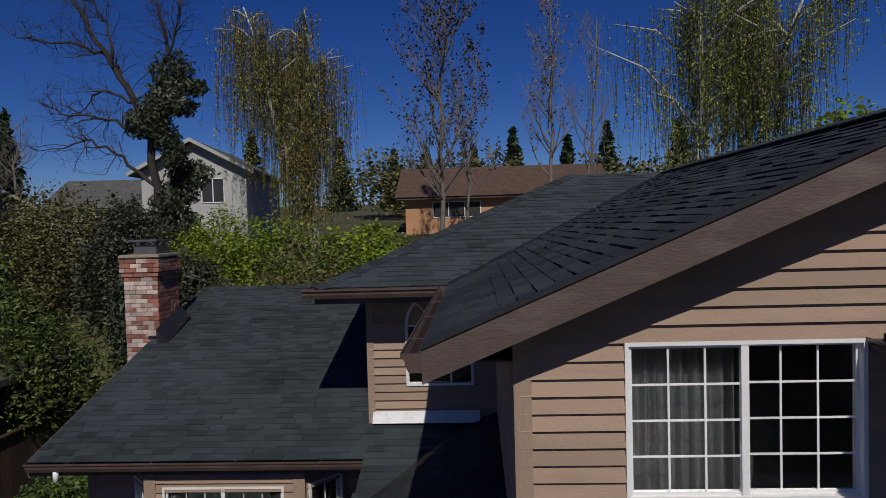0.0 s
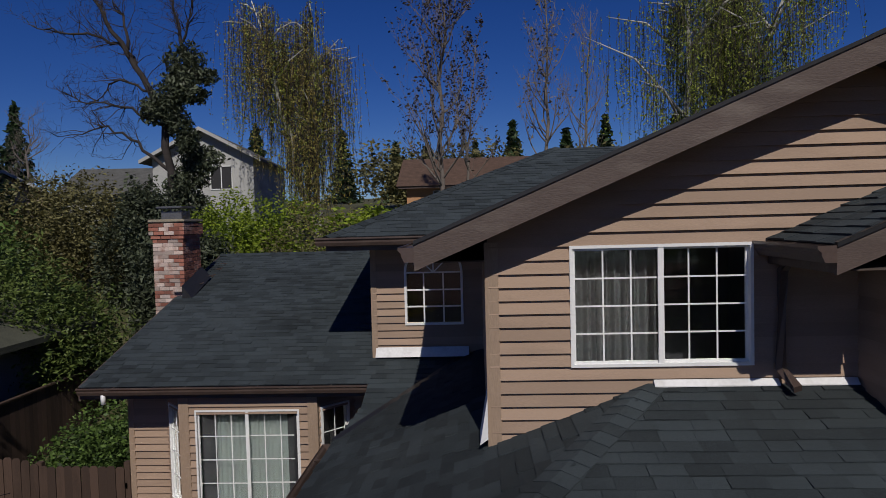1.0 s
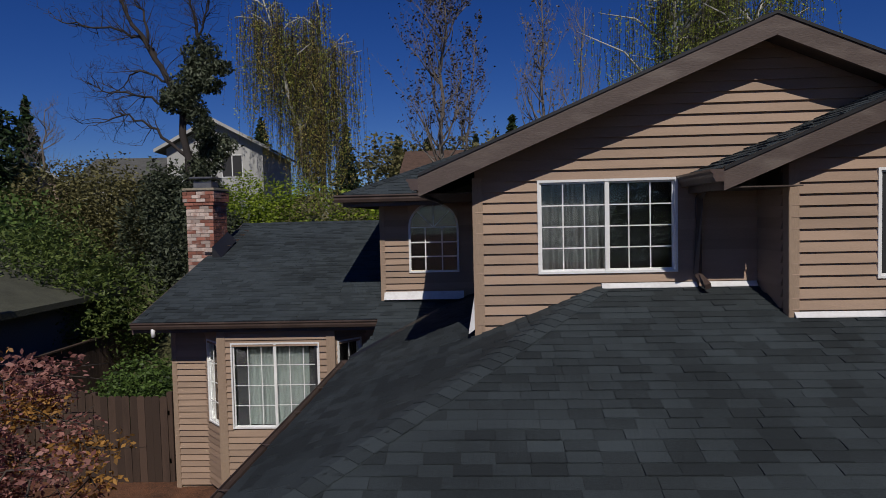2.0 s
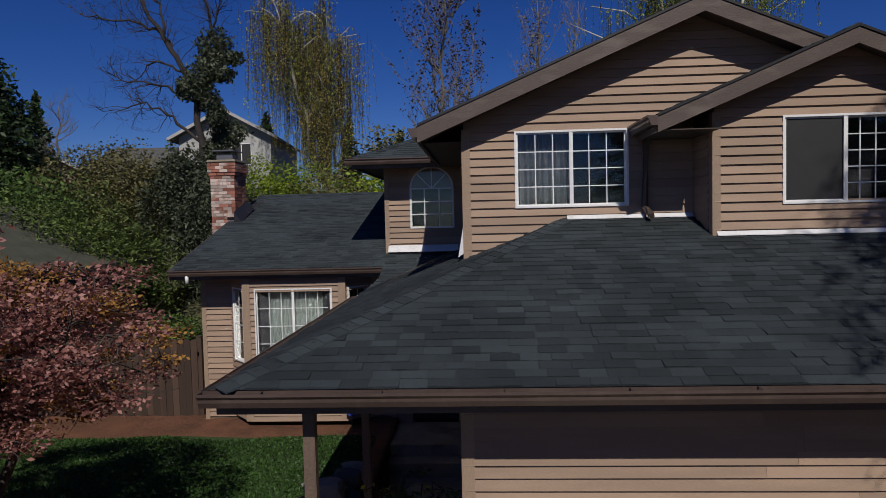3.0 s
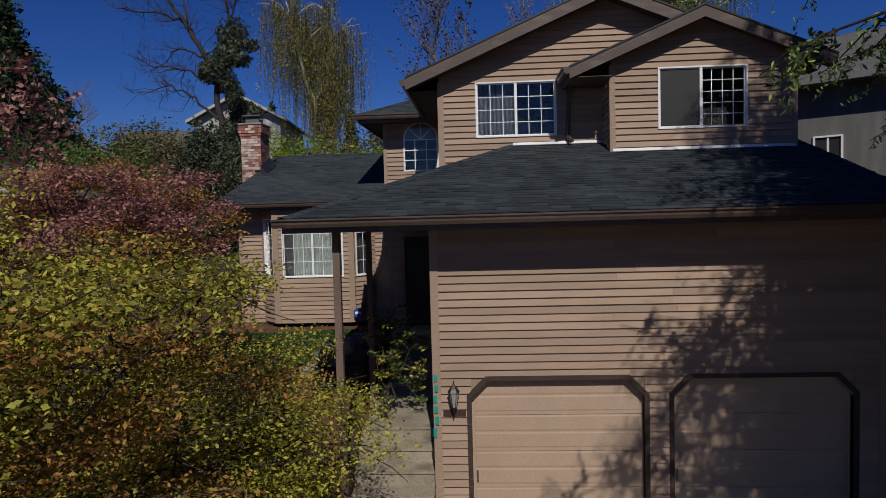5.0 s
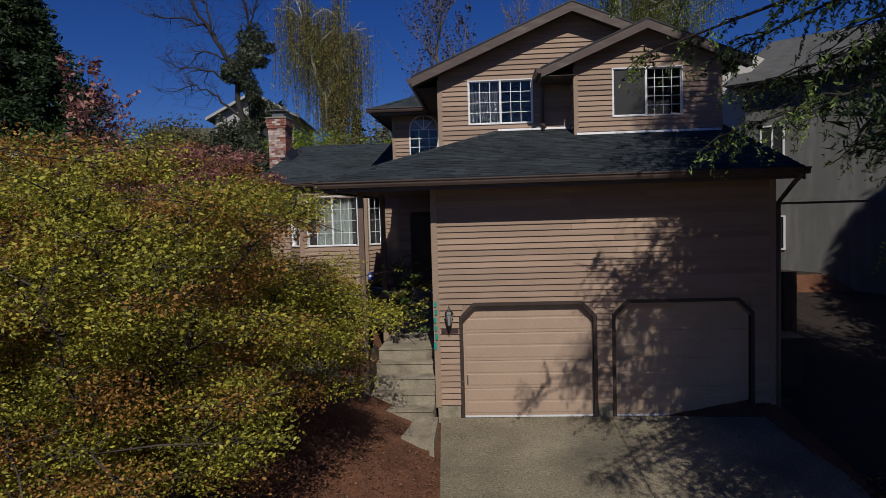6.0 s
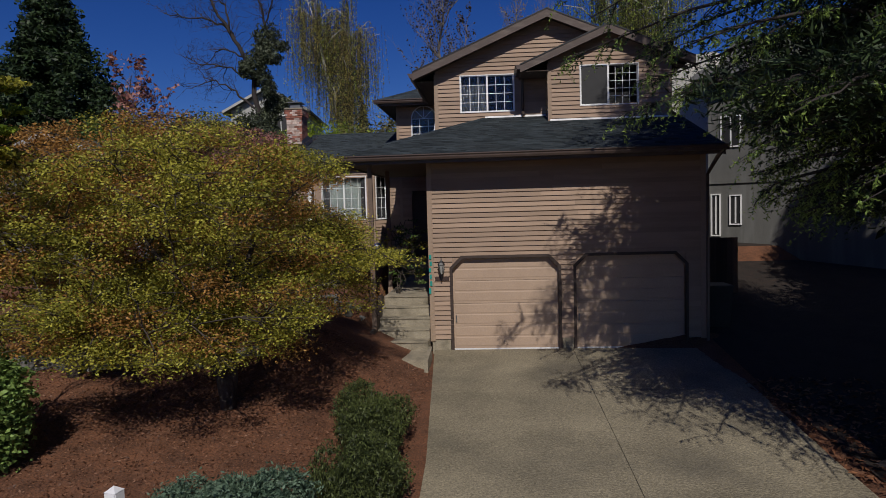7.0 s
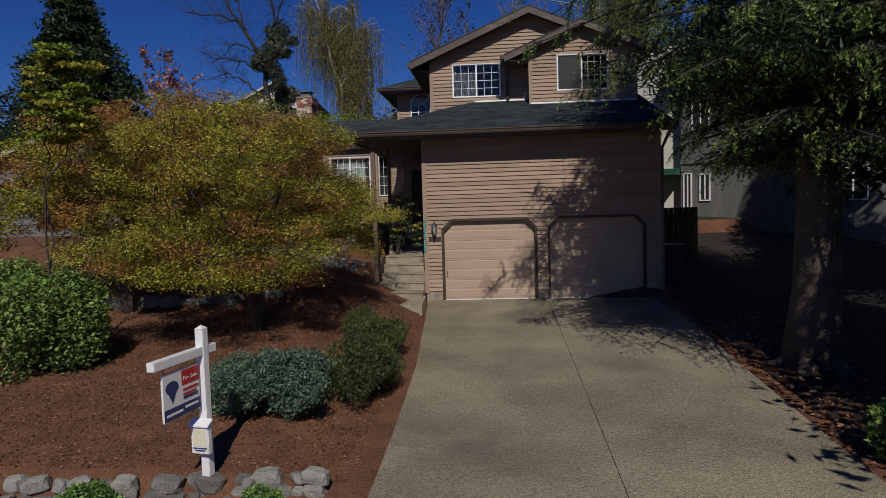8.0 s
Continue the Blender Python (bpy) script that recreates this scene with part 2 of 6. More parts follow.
def wall(name, label, at, facing, u0, u1, z0, top, openings=(), skip=(), thickness=0.14, boards=True, corner=True, mat=None):
    """A lap-sided wall. u runs along it; top is a list of (u, z) points, from u0 to u1. openings: (ua, ub, za, zb). skip: openings for the boards alone."""
    m = pose(at[0], at[1], 0, 0, 0, FACING[facing] if isinstance(facing, str) else facing)

    def top_at(u):
        for (ua, za), (ub, zb) in zip(top, top[1:]):
            if u <= ub + 1e-6:
                return za + (zb - za) * (u - ua) / max(ub - ua, 1e-6)
        return top[-1][1]
    bm = bmesh.new()
    cuts = sorted({u0, u1, *[p[0] for p in top], *[c for o in openings for c in o[:2]]})
    cuts = [c for c in cuts if u0 - 1e-6 <= c <= u1 + 1e-6]
    for ua, ub in zip(cuts, cuts[1:]):
        mid = (ua + ub) / 2
        gaps = sorted((o[2], o[3]) for o in openings if o[0] < mid < o[1])
        za = z0
        for ga, gb in gaps:
            if ga > za:
                prism_into(bm, [(ua, 0.0, za), (ub, 0.0, za), (ub, 0.0, ga), (ua, 0.0, ga)], (0, thickness, 0))
            za = gb
        if min(top_at(ua), top_at(ub)) > za - 1e-6:
            prism_into(bm, [(ua, 0.0, za), (ub, 0.0, za), (ub, 0.0, top_at(ub)), (ua, 0.0, top_at(ua))], (0, thickness, 0))
    ob = part(name, bm, mat or SIDING, None, "", m)
    tagged(ob, label, "wall", kind="structure")
    if not boards:
        return ob
    rng = random.Random(name)
    z = z0
    peak = max(p[1] for p in top)
    while z < peak - 0.03:
        za, zb = z, min(z + EXPOSURE, peak)
        mid = (za + zb) / 2

        def inside(u, q):
            return top_at(u) >= q
        us = [u0 + (u1 - u0) * i / 400 for i in range(401)]
        ok = [u for u in us if inside(u, mid)]
        if not ok:
            break
        spans = [(min(ok), max(ok))]
        for o in (*openings, *skip):
            if o[2] < mid < o[3]:
                spans = [s for a, b in spans for s in ((a, min(b, o[0])), (max(a, o[1]), b)) if s[1] - s[0] > 0.02]
        for a, b in spans:
            def end(u, q):
                # keeps the board's ends under the sloping top
                if inside(u, q):
                    return u
                step = 0.004 if u < (u0 + u1) / 2 else -0.004
                for _ in range(200):
                    u += step
                    if inside(u, q):
                        break
                return u
            joints = [a]
            while b - joints[-1] > 4.2:
                joints.append(joints[-1] + rng.uniform(2.4, 4.0))
            joints.append(b)
            for p, q in zip(joints, joints[1:]):
                p2, q2 = p + 0.001, q - 0.001
                ta, tb = end(p2, zb), end(q2, zb)
                if tb - ta < 0.01:
                    ta = tb = (p2 + q2) / 2
                    tb += 0.005
                out, lip = 0.034 + rng.uniform(-0.002, 0.002), 0.003
                v = [(p2, -out, za), (q2, -out, za), (q2, -0.001, za), (p2, -0.001, za),
                     (ta, -lip, zb + 0.004), (tb, -lip, zb + 0.004), (tb, -0.001, zb + 0.004), (ta, -0.001, zb + 0.004)]
                me = mesh_of("board", v, ((0, 3, 2, 1), (4, 5, 6, 7), (0, 1, 5, 4), (1, 2, 6, 5), (2, 3, 7, 6), (3, 0, 4, 7)), SIDING)
                b_ob = new("board", me)
                b_ob.parent = ob
        z += EXPOSURE
    return ob


def gutter(name, label, p0, p1, out, ends=True):
    """A K-profile gutter from p0 to p1 (its top back edge), open at the top, with the lip on the side of out."""
    p0, p1, out = Vector(p0), Vector(p1), Vector(out).normalized()
    prof = [(0.0, 0.0), (0.0, -0.115), (0.075, -0.115), (0.098, -0.07), (0.1, -0.045), (0.125, -0.02), (0.125, 0.002), (0.118, 0.002), (0.115, -0.015), (0.092, -0.04), (0.07, -0.105), (0.006, -0.105), (0.006, 0.0)]
    ob = empty(name, label, "gutter", p0)
    p1, p0 = p1 - p0, Vector((0, 0, 0))
    bm = bmesh.new()
    prism_into(bm, [p0 + out * a + Vector((0, 0, b)) for a, b in prof], p1 - p0)
    part("trough", bm, GUTTER, ob)
    if ends:
        cap = [(0, 0), (0, -0.115), (0.075, -0.115), (0.098, -0.07), (0.1, -0.045), (0.125, -0.02), (0.125, 0.0)]
        d = (p1 - p0).normalized() * 0.004
        for q in (p0 - d, p1 + d * 0.1):
            bm = bmesh.new()
            prism_into(bm, [q + out * a + Vector((0, 0, b)) for a, b in cap], d * 0.9)
            part("end_cap", bm, GUTTER, ob)
    n = max(1, int((p1 - p0).length / 0.9))
    along = (p1 - p0).normalized() * 0.012
    for i in range(n):
        q = p0.lerp(p1, (i + 0.5) / n)
        bm = bmesh.new()
        prism_into(bm, [q + out * a + Vector((0, 0, b)) for a, b in ((0.007, -0.004), (0.116, -0.006), (0.116, -0.001), (0.007, 0.001))], along)
        part("hanger", bm, GUTTER, ob)
    return ob


def inside_spans(poly, v):
    """Where the line at height v runs inside the polygon of (u, v) points."""
    xs = []
    for (ua, va), (ub, vb) in zip(poly, poly[1:] + poly[:1]):
        if (va <= v) != (vb <= v):
            xs.append(ua + (ub - ua) * (v - va) / (vb - va))
    xs.sort()
    return list(zip(xs[::2], xs[1::2]))


def roof(name, label, origin, along, up, poly, course=0.13, tab=0.24, singles=None, under=0.05, seed=1):
    """A shingled roof plane. origin, along and up span it; poly is its outline in (u, v). singles: (u0, u1, v0, v1), where shingles are pieces of their own."""
    o, a, b = Vector(origin), Vector(along).normalized(), Vector(up).normalized()
    n = a.cross(b).normalized()
    if n.z < 0:
        n = -n
    rng = random.Random(seed)

    def at(u, v, h=0.0):
        return o + a * u + b * v + n * h
    bm = bmesh.new()
    prism_into(bm, [at(u, v, -under) for u, v in poly], n * (under - 0.002))
    base = tagged(part(name, bm, SHINGLE_BASE), label, "roof", kind="structure")
    verts, faces = [], []
    share = []
    for thick in (0.008, 0.013, 0.019):
        for w in (0.92, 1.0, 1.08):
            hw = tab * w / 2 - 0.0015
            sv = [(-hw, -0.01, 0.0), (hw, -0.01, 0.0), (hw, course + 0.02, 0.0), (-hw, course + 0.02, 0.0),
                  (-hw, -0.01, thick), (hw, -0.01, thick), (hw, course + 0.02, 0.0022), (-hw, course + 0.02, 0.0022)]
            share.append((w, mesh_of("shingle", sv, ((4, 5, 6, 7), (0, 1, 5, 4), (1, 2, 6, 5), (3, 0, 4, 7)), SHINGLE)))
    vmin, vmax = min(p[1] for p in poly), max(p[1] for p in poly)
    row = 0
    v = vmin
    turn = Matrix((a, b, n)).transposed().to_4x4()
    count = 0
    while v < vmax - 0.02:
        for s0, s1 in inside_spans(poly, v + course * 0.5):
            u = s0 - rng.uniform(0.02, tab)
            while u < s1:
                w, me = rng.choice(share)
                c0, c1 = max(u, s0), min(u + tab * w, s1)
                mid = (u + tab * w / 2)
                full = u >= s0 and u + tab * w <= s1
                if c1 - c0 > 0.02:
                    if full and singles and singles[0] < mid < singles[1] and singles[2] < v < singles[3] and count < 298:
                        ob = new("shingle", me)
                        ob.parent = base
                        ob.matrix_basis = Matrix.Translation(at(mid, v)) @ turn
                        count += 1
                    else:
                        t = rng.choice((0.007, 0.012, 0.019))
                        k = len(verts)
                        g = 0.0015
                        verts += [at(c0 + g, v - 0.01, 0), at(c1 - g, v - 0.01, 0), at(c1 - g, v + course + 0.015, 0), at(c0 + g, v + course + 0.015, 0),
                                  at(c0 + g, v - 0.01, t), at(c1 - g, v - 0.01, t), at(c1 - g, v + course + 0.015, 0.0022), at(c0 + g, v + course + 0.015, 0.0022)]
                        faces += [(k + 4, k + 5, k + 6, k + 7), (k, k + 1, k + 5, k + 4), (k + 1, k + 2, k + 6, k + 5), (k + 3, k, k + 4, k + 7)]
                u += tab * w
        v += course
        row += 1
    rest = new("shingle_field", mesh_of("shingle_field", verts, faces, SHINGLE))
    rest.parent = base
    tagged(rest, kind="stuff")
    return base


def ridge_caps(name, label, p0, p1, side_a, side_b, width=0.15, step=0.14):
    """Cap shingles along a hip or ridge. side_a and side_b: the ways down on both slopes, at right angles to the line."""
    p0, p1 = Vector(p0), Vector(p1)
    d = (p1 - p0)
    n = max(1, int(d.length / step))
    ob = empty(name, label, "roof ridge", kind="structure")
    rng = random.Random(name)
    dn = d.normalized()
    sa, sb = Vector(side_a).normalized(), Vector(side_b).normalized()
    lift = -(sa + sb)
    lift.normalize()
    L = step * 1.5
    v = []
    for y, h in ((0, 0.024), (L, 0.012)):
        for hh in (h, h - 0.012):
            v += [dn * y + sa * width + lift * hh, dn * y + lift * hh, dn * y + sb * width + lift * hh]
    f = [(0, 1, 7, 6), (1, 2, 8, 7), (3, 9, 10, 4), (4, 10, 11, 5), (0, 3, 4, 1), (1, 4, 5, 2), (0, 6, 9, 3), (2, 5, 11, 8), (6, 7, 10, 9), (7, 8, 11, 10)]
    me = mesh_of("cap_shingle", v, f, SHINGLE)
    for i in range(n):
        c = new("cap_shingle", me)
        c.parent = ob
        c.matrix_basis = Matrix.Translation(p0 + d * (i / n) + Vector((rng.uniform(-.004, .004), rng.uniform(-.004, .004), rng.uniform(-.002, .002))))
    return ob


def ring_into(bm, x0, x1, z0, z1, w, y0, y1):
    """A rectangular frame round an opening in the xz plane."""
    box_into(bm, x0, x0 + w, y0, y1, z0, z1)
    box_into(bm, x1 - w, x1, y0, y1, z0, z1)
    box_into(bm, x0 + w, x1 - w, y0, y1, z0, z0 + w)
    box_into(bm, x0 + w, x1 - w, y0, y1, z1 - w, z1)


def window(name, label, m, w, h, sashes, room=1.2, back=None):
    """A vinyl slider in an opening w by h, its lower left corner at m. sashes: (x0, x1, columns, rows, screen)."""
    ob = empty(name, label, "window", kind="structure")
    ob.matrix_basis = m
    bm = bmesh.new()
    ring_into(bm, -0.006, w + 0.006, -0.006, h + 0.006, 0.026, -0.036, 0.09)
    part("window_frame", bm, WHITE, ob)
    for i, (x0, x1, cols, rows, screen) in enumerate(sashes):
        y = 0.0 + 0.03 * (i % 2)
        bm = bmesh.new()
        ring_into(bm, x0, x1, 0.02, h - 0.02, 0.02, y - 0.012, y + 0.016)
        s = part("sash", bm, WHITE, ob)
        ix0, ix1, iz0, iz1 = x0 + 0.02, x1 - 0.02, 0.04, h - 0.04
        part_pane = box("pane", ix0, ix1, y, y + 0.005, iz0, iz1, MESHPANE if screen else PANE, s)
        part_pane.visible_shadow = False
        if not screen:
            for c in range(1, cols):
                x = ix0 + (ix1 - ix0) * c / cols
                box("muntin", x - 0.0065, x + 0.0065, y - 0.007, y - 0.001, iz0, iz1, WHITE, s)
            for r in range(1, rows):
                z = iz0 + (iz1 - iz0) * r / rows
                box("muntin", ix0, ix1, y - 0.0074, y - 0.0014, z - 0.0065, z + 0.0065, WHITE, s)
    if len(sashes) == 2:
        x = (sashes[0][1] + sashes[1][0]) / 2
        box("meeting_stile", x - 0.024, x + 0.024, -0.03, -0.0125, 0.02, h - 0.02, WHITE, ob)
    # a lining behind the glass, the unlit room's darkness put into its near-black colour
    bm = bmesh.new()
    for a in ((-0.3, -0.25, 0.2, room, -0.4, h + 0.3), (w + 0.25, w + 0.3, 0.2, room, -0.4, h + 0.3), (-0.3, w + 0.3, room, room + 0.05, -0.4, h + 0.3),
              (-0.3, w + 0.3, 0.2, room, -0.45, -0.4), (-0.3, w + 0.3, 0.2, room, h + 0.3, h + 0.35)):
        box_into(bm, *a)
    part("room_lining", bm, UNLITROOM, ob, "near-black lining in place of the unlit room")
    return ob


def curtain(name, label, m, w, h, mat, folds=9, depth=0.025):
    """Hanging cloth with folds, its lower left corner at m."""
    n = folds * 8
    bm = bmesh.new()
    rows = []
    for z in (0.0, h * 0.5, h):
        rows.append([bm.verts.new((w * i / n, depth * math.sin(2 * math.pi * folds * i / n + 0.6 * math.sin(i * 0.37)), z)) for i in range(n + 1)])
    for r0, r1 in zip(rows, rows[1:]):
        for i in range(n):
            bm.faces.new((r0[i], r0[i + 1], r1[i + 1], r1[i]))
    bmesh.ops.solidify(bm, geom=bm.faces[:], thickness=0.004)
    ob = part(name, bm, mat, None, "", m)
    return tagged(ob, label, "curtain")


# ---- foliage ----
def leaves(name, points, size, mat, parent, label="", rng=None, flat=0.4, droop=0.0, long=1.6, kind="stuff"):
    """Many small two-faced leaves at points, each a bent rhombus, in one mesh."""
    g = np.random.default_rng(rng if isinstance(rng, int) else 7)
    p = np.asarray(points, dtype=float)
    k = len(p)
    d = g.normal(size=(k, 3))
    d[:, 2] = d[:, 2] * flat - droop
    d /= np.linalg.norm(d, axis=1)[:, None]
    s = g.normal(size=(k, 3))
    s -= d * (s * d).sum(1)[:, None]
    s /= np.linalg.norm(s, axis=1)[:, None]
    sz = size * g.uniform(0.6, 1.35, size=(k, 1))
    a, b = d * sz * long * 0.5, s * sz * 0.42
    nrm = np.cross(d, s) * sz * 0.12
    v = np.stack([p - a, p + b + nrm, p + a, p - b + nrm], axis=1).reshape(-1, 3)
    me = bpy.data.meshes.new(name)
    me.vertices.add(len(v))
    me.vertices.foreach_set("co", v.ravel())
    me.loops.add(4 * k)
    me.loops.foreach_set("vertex_index", np.arange(4 * k, dtype=np.int32))
    me.polygons.add(k)
    me.polygons.foreach_set("loop_start", np.arange(0, 4 * k, 4, dtype=np.int32))
    me.update(calc_edges=True)
    me.materials.append(mat)
    ob = new(name, me)
    if parent:
        ob.parent = parent
    return tagged(ob, label, kind=kind)


def grow(rng, start, way, length, radius, depth, out, tips, bend=0.25, kids=(3, 5), shrink=0.62, lift=0.1, spread=0.8, first=0.25):
    """Grows a limb and its branches. out takes (points, radii); tips takes points along the thin ends."""
    p, d = Vector(start), Vector(way).normalized()
    n = max(3, int(4 + depth))
    pts, rad = [p.copy()], [radius]
    for i in range(n):
        d = (d + Vector((rng.gauss(0, bend), rng.gauss(0, bend), rng.gauss(0, bend) + lift)) * 0.5).normalized()
        p = p + d * (length / n)
        pts.append(p.copy())
        rad.append(max(radius * (1 - 0.75 * (i + 1) / n), 0.004))
    out.append((pts, rad))
    if depth <= 1:
        tips.extend(pts[1:])
    if depth > 0:
        for _ in range(rng.randint(*kids)):
            f = rng.uniform(first, 1.0)
            i = min(int(f * n), n - 1)
            q = pts[i].lerp(pts[i + 1], f * n - i if f * n - i <= 1 else 1)
            side = Vector((rng.gauss(0, 1), rng.gauss(0, 1), rng.gauss(0, 0.5)))
            w = (d * (1 - spread * 0.5) + side.normalized() * spread).normalized()
            grow(rng, q, w, length * shrink * rng.uniform(0.7, 1.15), max(rad[i] * 0.55, 0.004), depth - 1, out, tips, bend, kids, shrink, lift, spread, first)


def wood(name, limbs, mat, parent, label="", sides=5, smooth=True):
    v, f = [], []
    for pts, rad in limbs:
        tube_into(v, f, pts, rad, sides if rad[0] > 0.03 else 3)
    ob = new(name, mesh_of(name, v, f, mat))
    if smooth:
        ob.data.polygons.foreach_set("use_smooth", [True] * len(ob.data.polygons))
    ob.parent = parent
    return tagged(ob, label, kind="stuff" if name in ("branching", "twig_mass", "stem_cluster", "limbwork") else "")


def clumps(seed, blobs, count, shell=0.45):
    """Points in uneven clumps, thick near the outside of each (cx, cy, cz, rx, ry, rz) blob."""
    g = np.random.default_rng(seed)
    vol = np.array([b[3] * b[4] * b[5] for b in blobs]) ** 0.75
    res = []
    for b, k in zip(blobs, (count * vol / vol.sum()).astype(int)):
        d = g.normal(size=(k, 3))
        d /= np.linalg.norm(d, axis=1)[:, None]
        r = (shell + (1 - shell) * g.random(k)) ** 0.6
        bump = 1 + 0.16 * np.sin(d[:, 0] * 7 + b[0] * 3) * np.sin(d[:, 2] * 6 + b[1]) + 0.1 * np.sin(d[:, 1] * 13 + d[:, 0] * 9)
        res.append(np.array(b[:3]) + d * np.array(b[3:]) * (r * bump)[:, None])
    return np.concatenate(res)


def shrub(name, label, category, at, radii, mat, count, size, seed, blobs=14, stems=True, group="", flat=0.5, droop=0.0, long=1.6, ground=0.0):
    """A bush of uneven clumps over short stems, standing at at."""
    rng = random.Random(seed)
    ob = empty(name, label, category, at, group)
    bl = []
    for i in range(blobs):
        w, q = rng.uniform(0, 2 * math.pi), math.sqrt(rng.random()) * 0.72
        h = rng.uniform(0.25, 0.82) * (1 - 0.45 * q)
        s = rng.uniform(0.28, 0.46)
        bl.append((math.cos(w) * q * radii[0], math.sin(w) * q * radii[1], h * radii[2] * 1.25, radii[0] * s, radii[1] * s, radii[2] * s * 0.9))
    leaves("foliage", clumps(seed, bl, count), size, mat, ob, rng=seed, flat=flat, droop=droop, long=long)
    if stems:
        limbs = []
        for i in range(7):
            b = bl[i % len(bl)]
            limbs.append(([Vector((0.05 * i - 0.15, 0, -0.1)), Vector((b[0] * 0.5, b[1] * 0.5, b[2] * 0.55)), Vector(b[:3])], [0.03, 0.02, 0.008]))
        wood("stem_cluster", limbs, BARK, ob)
    return ob

# ---- ground ----
def terrain(x, y):
    """The height of the ground: a drive that falls to the street, beds that rise in steps, a hill behind."""
    drive = -0.05 * (1.1 - y) if y < 1.1 else 0.0
    prof = ((-40, -1.1), (-13, -0.75), (-9.75, -0.68), (-9.45, -0.42), (-6, -0.05), (-2.25, 0.42), (-1.95, 0.78), (2.0, 1.05), (3.6, 1.2), (4.1, 1.6), (9, 1.7), (15, 2.1), (21, 4.2), (33, 6.2), (60, 8.5), (140, 12.0), (700, 22.0))
    bed = prof[0][1]
    for (ya, za), (yb, zb) in zip(prof, prof[1:]):
        if ya <= y <= yb:
            bed = za + (zb - za) * (y - ya) / (yb - ya)
    if y > 700:
        bed = 22.0
    side = -0.05 * (1.1 - y) if y < -2 else (-0.155 + 0.13 * (y + 2) if y < 9 else bed)
    side = min(side, bed + 0.3)
    reach = 1.25 * min(max((y + 6) / 3, 0), 1)
    f = min(max((x + 0.75 + reach) / (0.95 + reach), 0), 1)
    f2 = min(max((x - 6.0) / 0.7, 0), 1)
    if y > 1.1:
        f2 = min(max((x - 4.0) / 2.0, 0), 1)
        low = bed if x < -1.3 else -0.1
        if y > 9.5:
            low = bed
        base = low if x > -1.3 else bed
        return base * (1 - f2) + side * f2 if y < 14 else bed
    z = bed * (1 - f) + (drive - 0.06) * f
    return z * (1 - f2) + side * f2


def sheet(name, xs, ys, mat, lift=0.0, height=terrain, rough=0.0):
    rng = random.Random(name)
    verts = [(x, y, height(x, y) + lift + rng.uniform(-rough, rough)) for y in ys for x in xs]
    k = len(xs)
    faces = [(j * k + i, j * k + i + 1, (j + 1) * k + i + 1, (j + 1) * k + i) for j in range(len(ys) - 1) for i in range(k - 1)]
    ob = new(name, mesh_of(name, verts, faces, mat))
    ob.data.polygons.foreach_set("use_smooth", [True] * len(faces))
    return ob


def steps_between(*stops):
    """Coordinates through (start, end, step) stretches."""
    res = []
    for a, b, s in stops:
        n = max(1, round((b - a) / s))
        res += [a + (b - a) * i / n for i in range(n)]
    return res + [stops[-1][1]]


gx = steps_between((-900, -100, 200), (-100, -30, 10), (-30, -9, 1.5), (-9, 9, 0.15), (9, 30, 1.5), (30, 100, 10), (100, 900, 200))
gy = steps_between((-300, -40, 65), (-40, -14, 2), (-14, 5, 0.15), (5, 16, 0.5), (16, 60, 2), (60, 140, 10), (140, 900, 190))
tagged(sheet("ground", gx, gy, MULCH, rough=0.012), "reddish-brown bark mulch beds on rising ground", "ground", kind="structure")
# near-black sheet beside the drive: the conifer's shade put into the ground colour
SHADESOIL = material("shade_dark_soil", (0.022, 0.015, 0.011), 0.95, 0.5, 2.0, 30, 1.0, dirt=(0.05, 0.026, 0.016), dirt_amount=0.5, dirt_scale=5)
tagged(sheet("soil_bed", steps_between((6.5, 9.0, 0.3), (9.0, 18.0, 0.75)), steps_between((-10.0, 16.0, 0.3)), SHADESOIL, lift=0.03), "near-black ground sheet with the conifer's shade in its colour", "ground", kind="structure")
# rough grass on the hill behind the house
tagged(sheet("hillside", steps_between((-120, 120, 8)), steps_between((9.6, 60, 2.5), (60, 300, 24)), GROUND, lift=0.03), "rough grassy hillside behind the house", "ground", kind="structure")

# the drive: two lanes of slabs with open joints
drive = empty("driveway", "worn exposed-aggregate concrete driveway with joints", "driveway", kind="structure")
for xa, xb, xa2, xb2 in ((0.28, 3.426, 0.72, 3.456), (3.434, 6.45, 3.464, 6.2)):
    ys = (1.08, -1.9, -4.95, -8.0, -11.0, -15.5)
    for ya, yb in zip(ys, ys[1:]):
        def edge(y):
            f = min(max((1.08 - y) / 7.0, 0), 1)
            return xa + (xa2 - xa) * f, xb + (xb2 - xb) * f
        (a0, a1), (b0, b1) = edge(ya), edge(yb)
        za, zb = -0.05 * (1.1 - ya), -0.05 * (1.1 - yb)
        g = 0.006
        solid("slab", [(a0, ya - g, za - 0.16), (a1, ya - g, za - 0.16), (b1, yb + g, zb - 0.16), (b0, yb + g, zb - 0.16), (a0, ya - g, za), (a1, ya - g, za), (b1, yb + g, zb), (b0, yb + g, zb)],
                  ((0, 1, 2, 3), (4, 5, 6, 7), (0, 1, 5, 4), (1, 2, 6, 5), (2, 3, 7, 6), (3, 0, 4, 7)), CONCRETE, drive)
street = box("road", -80, 80, -34, -18.2, -1.3, -1.06, material("asphalt", (0.05, 0.05, 0.052), 0.9, 0.3, 1, 80, 0.5))
tagged(street, "grey asphalt street at the foot of the drive", "road", kind="structure")

